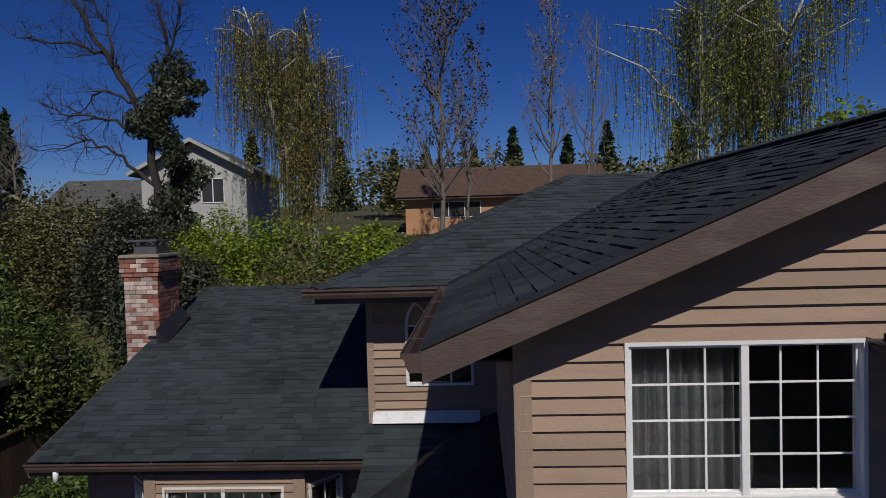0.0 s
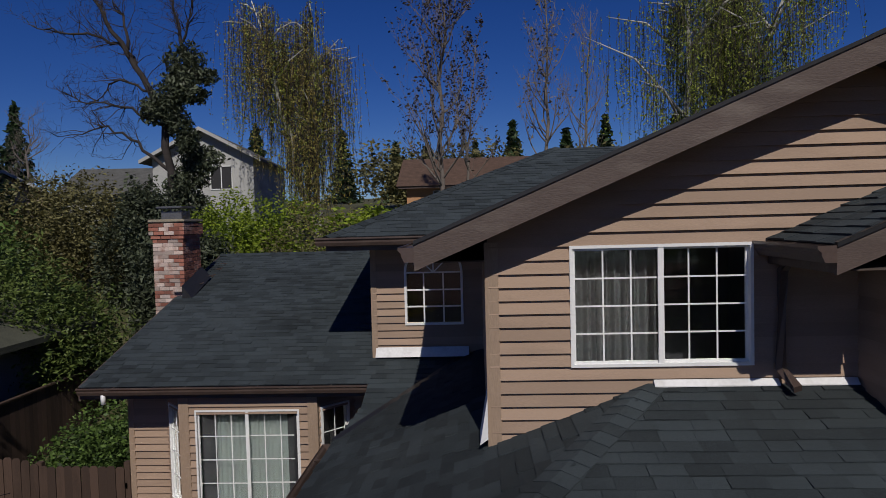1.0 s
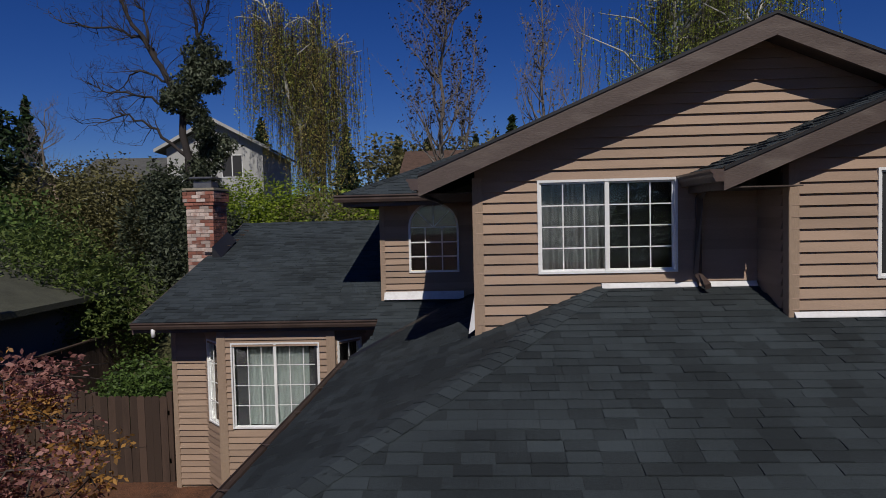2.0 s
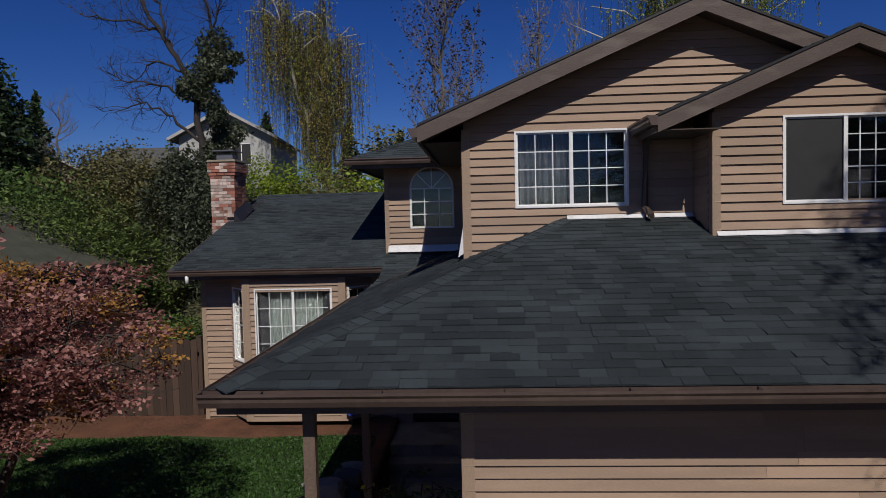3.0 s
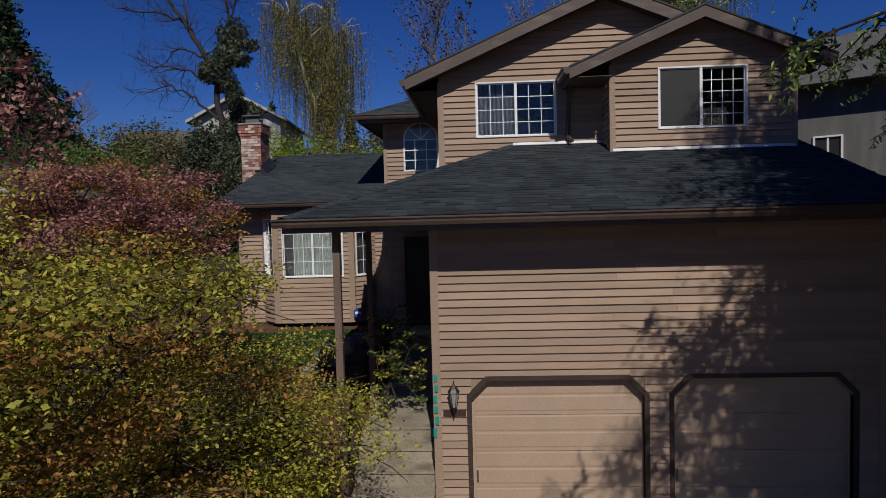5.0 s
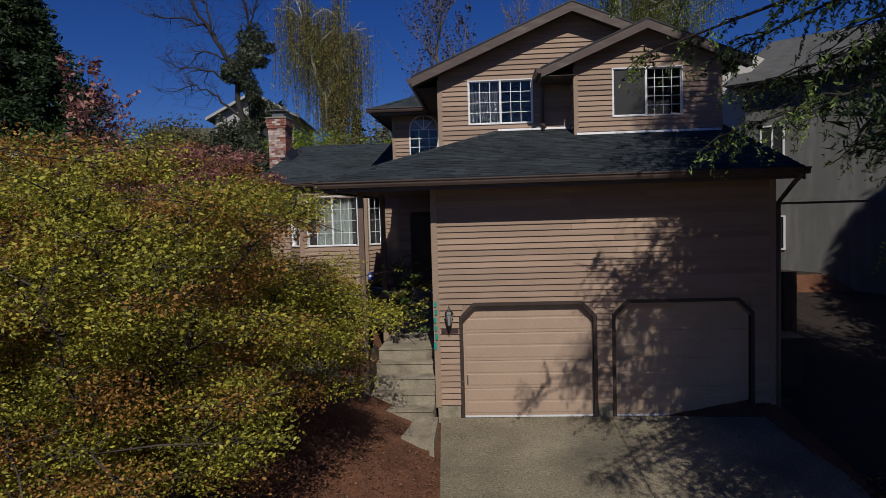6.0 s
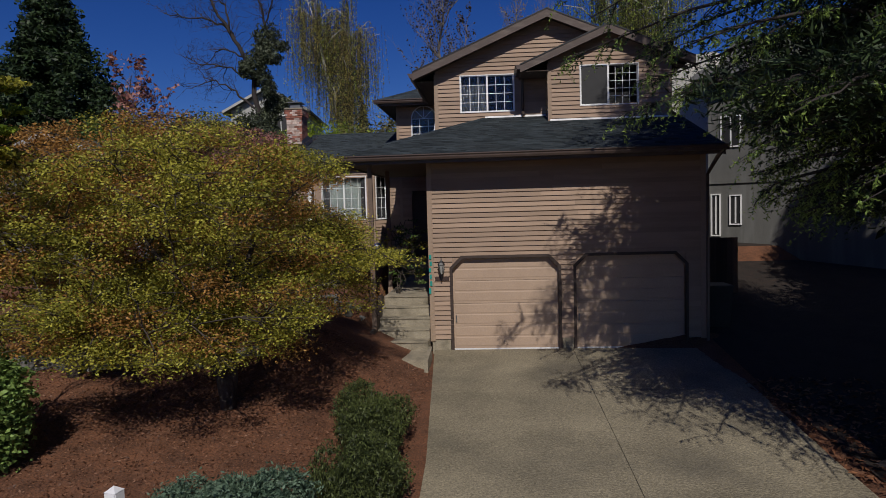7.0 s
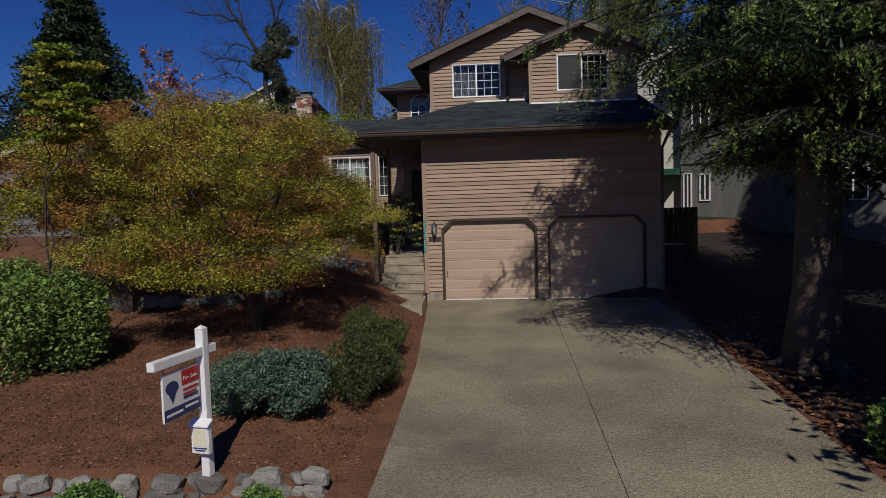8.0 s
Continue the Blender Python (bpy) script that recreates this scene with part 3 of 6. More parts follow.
# ---- walls of the house ----
GX0, GX1, GY = 0.23, 6.37, 1.1
DOORS = ((0.74, 3.14), (3.54, 5.95))
DOOR_TOP = 2.1
wall("wall_garage", "tan lap-sided garage wall with two door openings", (0, GY), "front", GX0, GX1, 0.25, [(GX0, 4.42), (GX1, 4.42)],
     [(a, b, -1, DOOR_TOP) for a, b in DOORS])
EV = 0.417
G_EAVE, G_SLOPE, G_Y0 = 4.45, 0.31, 0.42
L_SLOPE, L_X0 = 0.385, -1.68
WING_X0, WS = -5.66, 0.29
W_Y0, W_Z0, W_RIDGE = 8.08, 4.84, 13.6
W_TOP = W_Z0 + WS * (W_RIDGE - W_Y0)
PEAK_X, PEAK_Z = 3.24, 8.41
D1Y, D2Y, AY = 4.39, 3.64, 8.8
D1X = 0.2


def g1_top(x):
    return PEAK_Z - EV * abs(x - PEAK_X) - 0.1


wall("wall_gable", "tan lap-sided upper gable wall", (0, D1Y), "front", D1X, 6.3, 5.18, [(D1X, g1_top(D1X)), (PEAK_X, g1_top(PEAK_X)), (6.3, g1_top(6.3))], [(0.88, 2.36, 5.845, 6.85)])
D2X, D2P, D2Z = 3.22, 4.72, 7.81


def d2_top(x):
    return D2Z - EV * abs(x - D2P) - 0.1


wall("wall_dormer", "tan lap-sided wall of the projecting bedroom gable", (0, D2Y), "front", D2X, 6.32, 5.4, [(D2X, d2_top(D2X)), (D2P, d2_top(D2P)), (6.32, d2_top(6.32))], [(4.02, 5.515, 5.81, 6.85)])
wall("wall_dormer_return", "tan lap-sided side of the projecting bedroom", (D2X, 0), "left", -D1Y, -D2Y - 0.14, 5.4, [(-D1Y, 6.95), (-D2Y, 6.95)])
wall("wall_stair", "tan lap-sided stair wall with an arched window", (0, AY), "front", -1.48, D1X, 4.9, [(-1.48, 6.85), (D1X, 6.85)], [(-1.0, -0.12, 5.53, 6.32)], skip=[(-1.0, -0.12, 6.3, 6.78)])
wall("wall_gable_side", "tan lap-sided side of the upper storey", (D1X, 0), "left", -AY, -D1Y - 0.14, 4.9, [(-AY, 6.85), (-D1Y, 6.85)])
wall("wall_stair_side", "tan lap-sided side of the stair block", (-1.48, 0), "left", -15.0, -AY - 0.14, 4.9, [(-15.0, 6.85), (-AY, 6.85)])
BAY = (-4.72, -1.82)
wall("wall_wing", "tan lap-sided living room wall", (0, AY), "front", -5.32, -1.38, 1.75, [(-5.32, 4.72), (-1.38, 4.72)], [(BAY[0] + 0.06, BAY[1] - 0.06, 1.5, 4.6)])
wall("wall_wing_end", "tan lap-sided end wall of the living room wing", (-5.32, 0), "left", -15.3, -AY - 0.14, 1.75, [(-15.3, 5.6), (-W_RIDGE, 6.3), (-AY, 4.9)])
wall("wall_entry_side", "tan lap-sided garage side along the entry", (GX0, 0), "left", -AY, -GY - 0.14, 0.2, [(-AY, 4.4), (-GY, 4.4)])
wall("wall_entry_back", "tan lap-sided wall at the entry door", (0, AY), "front", -1.38, GX0, 1.2, [(-1.38, 4.6), (GX0, 4.6)], [(-1.05, -0.12, 1.2, 3.9)])
wall("wall_garage_end", "plain tan end wall of the garage", (GX1, 0), "right", GY + 0.14, 9.0, -0.2, [(GY + 0.14, 4.4), (D2Y, 5.3), (9.0, 5.3)], boards=False)
wall("wall_upper_end", "plain tan end wall of the upper storey", (6.32, 0), "right", D2Y + 0.14, 15.0, 5.0, [(D2Y + 0.14, 6.8), (15.0, 6.8)], boards=False)
for fx0, fx1 in ((GX0 + 0.01, DOORS[0][0] - 0.076), (DOORS[0][1] + 0.076, DOORS[1][0] - 0.076), (DOORS[1][1] + 0.076, GX1 - 0.01)):
    tagged(box("foundation", fx0, fx1, GY - 0.01, GY + 0.13, -0.3, 0.249, SLAB, bevel=0.006), "low concrete foundation under the garage wall", "foundation", kind="structure")
tagged(box("wing_foundation", -5.3, -1.4, AY + 0.012, AY + 0.12, 1.3, 1.749, SLAB), "low concrete foundation under the living room", "foundation", kind="structure")

# ---- corner boards and frieze trim ----
def trim(name, label, *a):
    return tagged(box(name, *a, TRIM, bevel=0.004), label, "trim", kind="structure")


trim("corner_board", "tan corner board of the garage", GX0 - 0.03, GX0 + 0.085, GY - 0.032, GY + 0.1, 0.2, 4.36)
trim("corner_board", "tan corner board of the garage", GX1 - 0.085, GX1 + 0.03, GY - 0.032, GY + 0.1, 0.0, 4.36)
trim("corner_board", "tan corner board of the upper gable", D1X - 0.03, D1X + 0.085, D1Y - 0.032, D1Y + 0.1, 5.1, 6.9)
trim("corner_board", "tan corner board of the projecting bedroom", D2X - 0.03, D2X + 0.07, D2Y - 0.032, D2Y + 0.1, 5.4, 6.92)
trim("corner_board", "tan corner board of the projecting bedroom", 6.25, 6.35, D2Y - 0.032, D2Y + 0.1, 5.4, 6.9)
trim("corner_board", "tan corner board of the stair wall", -1.51, -1.42, AY - 0.032, AY + 0.1, 5.0, 6.82)
trim("corner_board", "tan corner board of the living room wing", -5.35, -5.26, AY - 0.032, AY + 0.1, 1.6, 4.7)
trim("corner_board", "tan corner board beside the entry", -1.47, -1.372, AY - 0.032, AY - 0.003, 1.3, 4.6)

# ---- roofs ----
E_FRONT = D1Y - 0.4              # the gable's overhang


def slope_roof(name, label, x0, z0, way, pts, singles=None, seed=1, s=EV):
    """A roof plane given by plan points: it rises from z0 at the level line x0 along way ('x', '-x' or 'y')."""
    k = math.hypot(1, s)
    if way == "y":
        o, a, b = (0, x0, z0), (1, 0, 0), (0, 1, s)
        poly = [(x, (y - x0) * k) for x, y in pts]
    elif way == "x":
        o, a, b = (x0, 0, z0), (0, -1, 0), (1, 0, s)
        poly = [(-y, (x - x0) * k) for x, y in pts]
    else:
        o, a, b = (x0, 0, z0), (0, 1, 0), (-1, 0, s)
        poly = [(y, (x0 - x) * k) for x, y in pts]
    return roof(name, label, o, a, b, poly, singles=singles, seed=seed)


HIP = (1.52, D1Y)
RX = 6.6
slope_roof("roof_garage", "charcoal shingled garage roof, dusted with light wear", G_Y0, G_EAVE, "y",
           [(L_X0, G_Y0), (RX, G_Y0), (RX, D2Y), (D2X, D2Y), (D2X, D1Y), HIP], singles=(-0.6, 3.6, 1.2, 3.9), seed=3, s=G_SLOPE)
VAL0 = (L_X0, W_Y0 + (G_EAVE - W_Z0) / WS)
VAL1 = (L_X0 + (W_Z0 + WS * (AY - W_Y0) - G_EAVE) / L_SLOPE, AY)
slope_roof("roof_porch", "charcoal shingled slope over the entry porch", L_X0, G_EAVE, "x", [(L_X0, G_Y0), HIP, (D1X, D1Y), (D1X, AY), VAL1, VAL0], seed=4, s=L_SLOPE)
slope_roof("roof_wing", "charcoal shingled roof of the living room wing", W_Y0, W_Z0, "y",
           [(WING_X0, W_Y0), (-1.47, W_Y0), (-1.47, VAL0[1] + 0.72), (L_X0 + 0.02, VAL0[1] + 0.06), VAL1, (-1.48, AY), (-1.48, W_RIDGE), (WING_X0, W_RIDGE)], seed=5, s=WS)
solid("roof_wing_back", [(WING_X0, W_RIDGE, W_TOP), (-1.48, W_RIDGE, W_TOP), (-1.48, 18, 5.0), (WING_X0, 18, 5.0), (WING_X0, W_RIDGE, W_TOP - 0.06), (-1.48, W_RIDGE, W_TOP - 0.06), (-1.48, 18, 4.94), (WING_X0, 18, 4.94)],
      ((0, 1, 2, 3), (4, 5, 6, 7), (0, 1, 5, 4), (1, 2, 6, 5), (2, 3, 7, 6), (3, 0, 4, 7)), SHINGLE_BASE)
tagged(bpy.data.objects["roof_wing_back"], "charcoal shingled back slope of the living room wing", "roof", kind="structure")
U_X0, U_Z0 = -0.38, 6.90           # the upper eave
VY = 8.12
UR = PEAK_X - U_X0
slope_roof("roof_upper_left", "charcoal shingled slope of the upper gable roof", U_X0, U_Z0, "x", [(U_X0, E_FRONT), (PEAK_X, E_FRONT), (PEAK_X, VY + UR), (U_X0, VY)], seed=7)
slope_roof("roof_stair", "charcoal shingled hip slope over the stair block", VY, U_Z0, "y", [(-2.02, VY), (U_X0, VY), (PEAK_X, VY + UR), (-2.02 + UR, VY + UR)], seed=8)
slope_roof("roof_stair_side", "charcoal shingled side slope over the stair block", -2.02, U_Z0, "x", [(-2.02, VY), (-2.02 + UR, VY + UR), (-2.02, VY + 2 * UR)], seed=9)
slope_roof("roof_upper_right", "charcoal shingled right slope of the upper roof", 2 * PEAK_X - U_X0, U_Z0, "-x", [(2 * PEAK_X - U_X0, D2Y - 0.3), (D2P, D2Y - 0.3), (D2P, E_FRONT), (PEAK_X, E_FRONT), (PEAK_X, VY + UR), (2 * PEAK_X - U_X0, VY + UR)], seed=10)
D2E = D2Y - 0.32
D2L = D2P - (D2Z - 6.875) / EV
slope_roof("roof_dormer", "charcoal shingled slope of the projecting bedroom roof", D2L, 6.875, "x", [(D2L, D2E), (D2P, D2E), (D2P, D1Y + 0.8), (D2L, D1Y)], seed=11)
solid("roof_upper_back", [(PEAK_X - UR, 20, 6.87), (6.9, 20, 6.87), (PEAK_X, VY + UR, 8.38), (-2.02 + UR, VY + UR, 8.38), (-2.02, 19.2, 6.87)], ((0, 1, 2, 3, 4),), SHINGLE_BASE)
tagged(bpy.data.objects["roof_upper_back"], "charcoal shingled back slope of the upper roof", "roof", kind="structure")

hip0, hip1 = Vector((L_X0, G_Y0, G_EAVE)), Vector((HIP[0], HIP[1], G_EAVE + L_SLOPE * (HIP[0] - L_X0)))
hd = (hip1 - hip0).normalized()


def slope_side(line, s_along, n):
    """The way down a slope with normal n, at right angles to the line."""
    d = Vector(line).normalized()
    v = d.cross(Vector(n)).normalized()
    return v if v.z < 0 else -v


n_front = Vector((0, -G_SLOPE, 1)).normalized()
n_left = Vector((-L_SLOPE, 0, 1)).normalized()
n_u = Vector((-EV, 0, 1)).normalized()
n_uf = Vector((0, -EV, 1)).normalized()
n_ur = Vector((EV, 0, 1)).normalized()
ridge_caps("hip_caps_garage", "row of charcoal cap shingles along the garage hip", hip0, hip1, slope_side(hd, 0, n_front), slope_side(hd, 0, n_left))
u0 = Vector((-2.02, VY, U_Z0))
u1 = Vector((-2.02 + UR, VY + UR, U_Z0 + EV * UR))
ridge_caps("hip_caps_stair", "row of charcoal cap shingles along the stair block hip", u0, u1, slope_side(u1 - u0, 0, n_uf), slope_side(u1 - u0, 0, n_u))
ridge_caps("ridge_caps_upper", "row of charcoal cap shingles on the upper ridge", (PEAK_X, E_FRONT, PEAK_Z + 0.03), (PEAK_X, VY + UR, PEAK_Z + 0.03), (-1, 0, -EV), (1, 0, -EV))
ridge_caps("ridge_caps_wing", "row of charcoal cap shingles on the wing ridge", (WING_X0, W_RIDGE, W_TOP + 0.01), (-1.5, W_RIDGE, W_TOP + 0.01), (0, -1, -WS), (0, 1, -WS))
ridge_caps("ridge_caps_dormer", "row of charcoal cap shingles on the bedroom ridge", (D2P, D2E, D2Z), (D2P, D1Y + 0.4, D2Z), (-1, 0, -EV), (1, 0, -EV))
# metal valley linings
for nm, a, b in (("valley", Vector((U_X0, VY, U_Z0)), Vector((PEAK_X, VY + UR, PEAK_Z))), ("valley", Vector((VAL0[0], VAL0[1], G_EAVE)), Vector((VAL1[0], AY, G_EAVE + L_SLOPE * (VAL1[0] - L_X0))))):
    d = (b - a).normalized()
    s = d.cross(Vector((0, 0, 1))).normalized() * 0.05
    up = Vector((0, 0, 0.022))
    tagged(solid(nm, [a - s + up, a + s + up, b + s + up, b - s + up, a - s, a + s, b + s, b - s], ((0, 1, 2, 3), (4, 5, 6, 7), (0, 1, 5, 4), (1, 2, 6, 5), (2, 3, 7, 6), (3, 0, 4, 7)), BLACK), "dark metal valley between two roof slopes", "roof valley", kind="structure")

# ---- fascias, rakes and soffits ----
def rake(name, label, x0, z0, x1, z1, y, drop=0.21, t=0.04):
    """A sloping board along a gable's edge, its upper edge from (x0, z0) to (x1, z1)."""
    ob = prism(name, [(x0, y, z0), (x1, y, z1), (x1, y, z1 - drop), (x0, y, z0 - drop)], (0, t, 0), FASCIA)
    bm = bmesh.new()
    prism_into(bm, [(x0, y - 0.015, z0 + 0.03), (x1, y - 0.015, z1 + 0.03), (x1, y - 0.015, z1 - 0.002), (x0, y - 0.015, z0 - 0.002)], (0, 0.05, 0))
    part("drip_edge", bm, BLACK, ob)
    return tagged(ob, label, "fascia", kind="structure")


U_L, U_R = U_X0 - 0.0, 2 * PEAK_X - U_X0
rake("rake_left", "weathered brown rake board of the upper gable", U_L, U_Z0 + 0.012, PEAK_X, PEAK_Z + 0.02, E_FRONT - 0.02)
rake("rake_right", "weathered brown rake board of the upper gable", PEAK_X, PEAK_Z + 0.02, D2P + 0.05, PEAK_Z + 0.02 - EV * (D2P + 0.05 - PEAK_X), E_FRONT - 0.02)
rake("rake_dormer_left", "brown rake board of the projecting gable", D2L, 6.855, D2P, D2Z - 0.02, D2E - 0.02, 0.19)
rake("rake_dormer_right", "brown rake board of the projecting gable", D2P, D2Z - 0.02, U_R, D2Z - 0.02 - EV * (U_R - D2P), D2E - 0.02, 0.19)
tagged(prism("rake_garage", [(RX - 0.03, G_Y0, G_EAVE - 0.22), (RX - 0.03, D2Y + 1.5, G_EAVE - 0.22 + G_SLOPE * 4.7), (RX - 0.03, D2Y + 1.5, G_EAVE + 0.0 + G_SLOPE * 4.7), (RX - 0.03, G_Y0, G_EAVE - 0.0)], (0.04, 0, 0), FASCIA), "brown rake board at the garage roof's end", "fascia", kind="structure")
tagged(prism("rake_wing", [(WING_X0, W_Y0, W_Z0 - 0.22), (WING_X0, W_RIDGE, W_TOP - 0.22), (WING_X0, W_RIDGE, W_TOP - 0.01), (WING_X0, W_Y0, W_Z0 - 0.01)], (-0.035, 0, 0), FASCIA), "brown rake board of the living room wing", "fascia", kind="structure")


def level_fascia(name, label, x0, x1, y0, y1, z0, z1):
    return tagged(box(name, x0, x1, y0, y1, z0, z1, FASCIA, bevel=0.003), label, "fascia", kind="structure")


level_fascia("fascia_garage", "brown fascia board along the garage eave", L_X0, RX, G_Y0 + 0.004, G_Y0 + 0.04, G_EAVE - 0.2, G_EAVE - 0.012)
level_fascia("fascia_porch", "brown fascia board along the porch eave", L_X0 + 0.004, L_X0 + 0.04, G_Y0 + 0.04, 6.7, G_EAVE - 0.2, G_EAVE - 0.012)
level_fascia("fascia_wing", "brown fascia board along the wing eave", WING_X0, -1.47, W_Y0 + 0.004, W_Y0 + 0.04, W_Z0 - 0.2, W_Z0 - 0.012)
level_fascia("fascia_stair", "brown fascia board along the stair block eave", -2.02, U_X0 - 0.01, VY + 0.004, VY + 0.04, U_Z0 - 0.2, U_Z0 - 0.012)
level_fascia("fascia_stair_side", "brown fascia board along the stair block side", -2.016, -1.98, VY + 0.04, 16, U_Z0 - 0.2, U_Z0 - 0.012)
level_fascia("fascia_upper", "brown fascia board along the upper side eave", U_X0 + 0.004, U_X0 + 0.04, E_FRONT + 0.02, VY, U_Z0 - 0.2, U_Z0 - 0.012)
level_fascia("fascia_dormer", "brown fascia board along the bedroom side eave", D2L + 0.004, D2L + 0.04, D2E + 0.02, D1Y - 0.02, 6.675, 6.86)


def soffit(name, label, pts, z):
    return tagged(prism(name, [(x, y, z) for x, y in pts], (0, 0, 0.012), SOFFIT), label, "soffit", kind="structure")


soffit("soffit_garage", "brown boarded soffit under the garage eave", [(L_X0 + 0.02, G_Y0 + 0.03), (RX - 0.02, G_Y0 + 0.03), (RX - 0.02, GY - 0.005), (L_X0 + 0.02, GY - 0.005)], G_EAVE - 0.16)
soffit("soffit_porch", "brown boarded porch ceiling", [(L_X0 + 0.02, GY - 0.004), (GX0 - 0.005, GY - 0.004), (GX0 - 0.005, 7.2), (L_X0 + 0.02, 7.2)], G_EAVE - 0.161)
soffit("soffit_wing", "brown soffit under the wing eave", [(-5.58, W_Y0 + 0.03), (-1.5, W_Y0 + 0.03), (-1.5, AY - 0.005), (-5.58, AY - 0.005)], W_Z0 - 0.16)
soffit("soffit_stair", "brown soffit under the stair block eave", [(-2.0, VY + 0.03), (D1X - 0.01, VY + 0.03), (D1X - 0.01, AY - 0.025), (-2.0, AY - 0.025)], U_Z0 - 0.16)
soffit("soffit_stair_side", "brown soffit along the stair block side", [(-2.0, AY - 0.024), (-1.49, AY - 0.024), (-1.49, 16), (-2.0, 16)], U_Z0 - 0.161)
soffit("soffit_upper", "brown soffit under the upper side eave", [(U_X0 + 0.03, D1Y + 0.02), (D1X - 0.02, D1Y + 0.02), (D1X - 0.02, VY + 0.02), (U_X0 + 0.03, VY + 0.02)], U_Z0 - 0.162)
for nm, xa, za, xb, zb, ya, yb in (("soffit_rake_left", U_X0 + 0.03, U_Z0 - 0.16, PEAK_X, PEAK_Z - 0.13, E_FRONT, D1Y - 0.023), ("soffit_rake_right", PEAK_X, PEAK_Z - 0.13, U_R, U_Z0 - 0.13, E_FRONT, D1Y - 0.023),
                                   ("soffit_dormer_left", D2L + 0.03, 6.7, D2P, D2Z - 0.13, D2E, D2Y - 0.023), ("soffit_dormer_right", D2P, D2Z - 0.13, U_R, 6.74, D2E, D2Y - 0.023)):
    tagged(prism(nm, [(xa, ya, za), (xb, ya, zb), (xb, ya, zb + 0.015), (xa, ya, za + 0.015)], (0, yb - ya, 0), SOFFIT), "brown soffit under a gable's overhang", "soffit", kind="structure")
soffit("soffit_dormer_side", "brown soffit beside the projecting bedroom", [(D2L + 0.03, D2E + 0.02), (D2X - 0.02, D2E + 0.02), (D2X - 0.02, D1Y - 0.02), (D2L + 0.03, D1Y - 0.02)], 6.69)

# ---- gutters and downspouts ----
gutter("gutter", "long brown gutter along the garage eave", (L_X0 - 0.1, G_Y0, G_EAVE - 0.012), (RX + 0.05, G_Y0, G_EAVE - 0.012), (0, -1, 0))
gutter("gutter", "brown gutter along the porch eave", (L_X0, G_Y0, G_EAVE - 0.0125), (L_X0, 6.65, G_EAVE - 0.0125), (-1, 0, 0))
gutter("gutter", "brown gutter along the living room eave", (WING_X0, W_Y0, W_Z0 - 0.012), (-1.47, W_Y0, W_Z0 - 0.012), (0, -1, 0))
gutter("gutter", "brown gutter along the stair block eave", (-2.14, VY, U_Z0 - 0.012), (U_X0 - 0.12, VY, U_Z0 - 0.012), (0, -1, 0))
gutter("gutter", "brown gutter along the stair block side", (-2.02, VY, U_Z0 - 0.0125), (-2.02, 15, U_Z0 - 0.0125), (-1, 0, 0))
gutter("gutter", "brown gutter along the upper side eave", (U_X0, E_FRONT - 0.02, U_Z0 - 0.0125), (U_X0, VY, U_Z0 - 0.0125), (-1, 0, 0))
gutter("gutter", "short brown gutter beside the projecting gable", (D2L, D2E - 0.02, 6.863), (D2L, D1Y - 0.03, 6.863), (-1, 0, 0))


def downspout(label, pts):
    """A square brown pipe through pts."""
    v, f = [], []
    tube_into(v, f, pts, [0.045] * len(pts), 4)
    return tagged(new("downspout", mesh_of("downspout", v, f, GUTTER)), label, "downspout")


downspout("brown downspout beside the gable window", [(2.6, 4.2, 6.74), (2.58, D1Y - 0.07, 6.62), (2.56, D1Y - 0.07, 5.82), (2.6, D1Y - 0.28, 5.7)])
downspout("brown downspout at the garage corner", [(RX - 0.05, G_Y0 - 0.06, 4.34), (RX - 0.12, G_Y0 + 0.1, 4.2), (GX1 + 0.05, GY - 0.06, 3.85), (GX1 + 0.06, GY - 0.06, 0.1)])
tagged(tube("outlet", [(-5.3, W_Y0 - 0.05, 4.72), (-5.3, W_Y0 - 0.05, 4.58)], 0.035, WHITE), "short white outlet pipe under the wing gutter", "pipe")

# ---- white flashings ----
def flashing(x0, x1, y, s):
    z = G_EAVE + G_SLOPE * (y - G_Y0)
    return tagged(solid("flashing", [(x0, y - 0.024, z + 0.048), (x1, y - 0.024, z + 0.048), (x1, y - 0.024, z + 0.02), (x0, y - 0.024, z + 0.02), (x0, y - 0.075, z - 0.075 * s + 0.028), (x1, y - 0.075, z - 0.075 * s + 0.028),
                                     (x1, y - 0.075, z - 0.075 * s + 0.018), (x0, y - 0.075, z - 0.075 * s + 0.018), (x0, y - 0.03, z + 0.048), (x1, y - 0.03, z + 0.048)],
                          ((0, 1, 9, 8), (8, 9, 5, 4), (4, 5, 6, 7), (7, 6, 2, 3), (3, 2, 1, 0)), FLASH), "white metal flashing where wall meets roof", "flashing", kind="structure")


flashing(1.55, 2.56, D1Y, G_SLOPE)
flashing(2.62, D2X - 0.03, D1Y, G_SLOPE)
flashing(D2X + 0.02, 6.3, D2Y, G_SLOPE)
zf = W_Z0 + WS * (AY - W_Y0) + 0.05
tagged(solid("flashing", [(-1.45, AY - 0.024, zf + 0.1), (-0.05, AY - 0.024, zf + 0.1), (-0.05, AY - 0.14, zf - 0.03), (-1.45, AY - 0.14, zf - 0.03), (-1.45, AY - 0.018, zf + 0.0), (-0.05, AY - 0.018, zf + 0.0)],
             ((0, 1, 2, 3), (0, 3, 4), (1, 2, 5), (3, 2, 5, 4)), FLASH), "white metal flashing under the stair wall", "flashing", kind="structure")
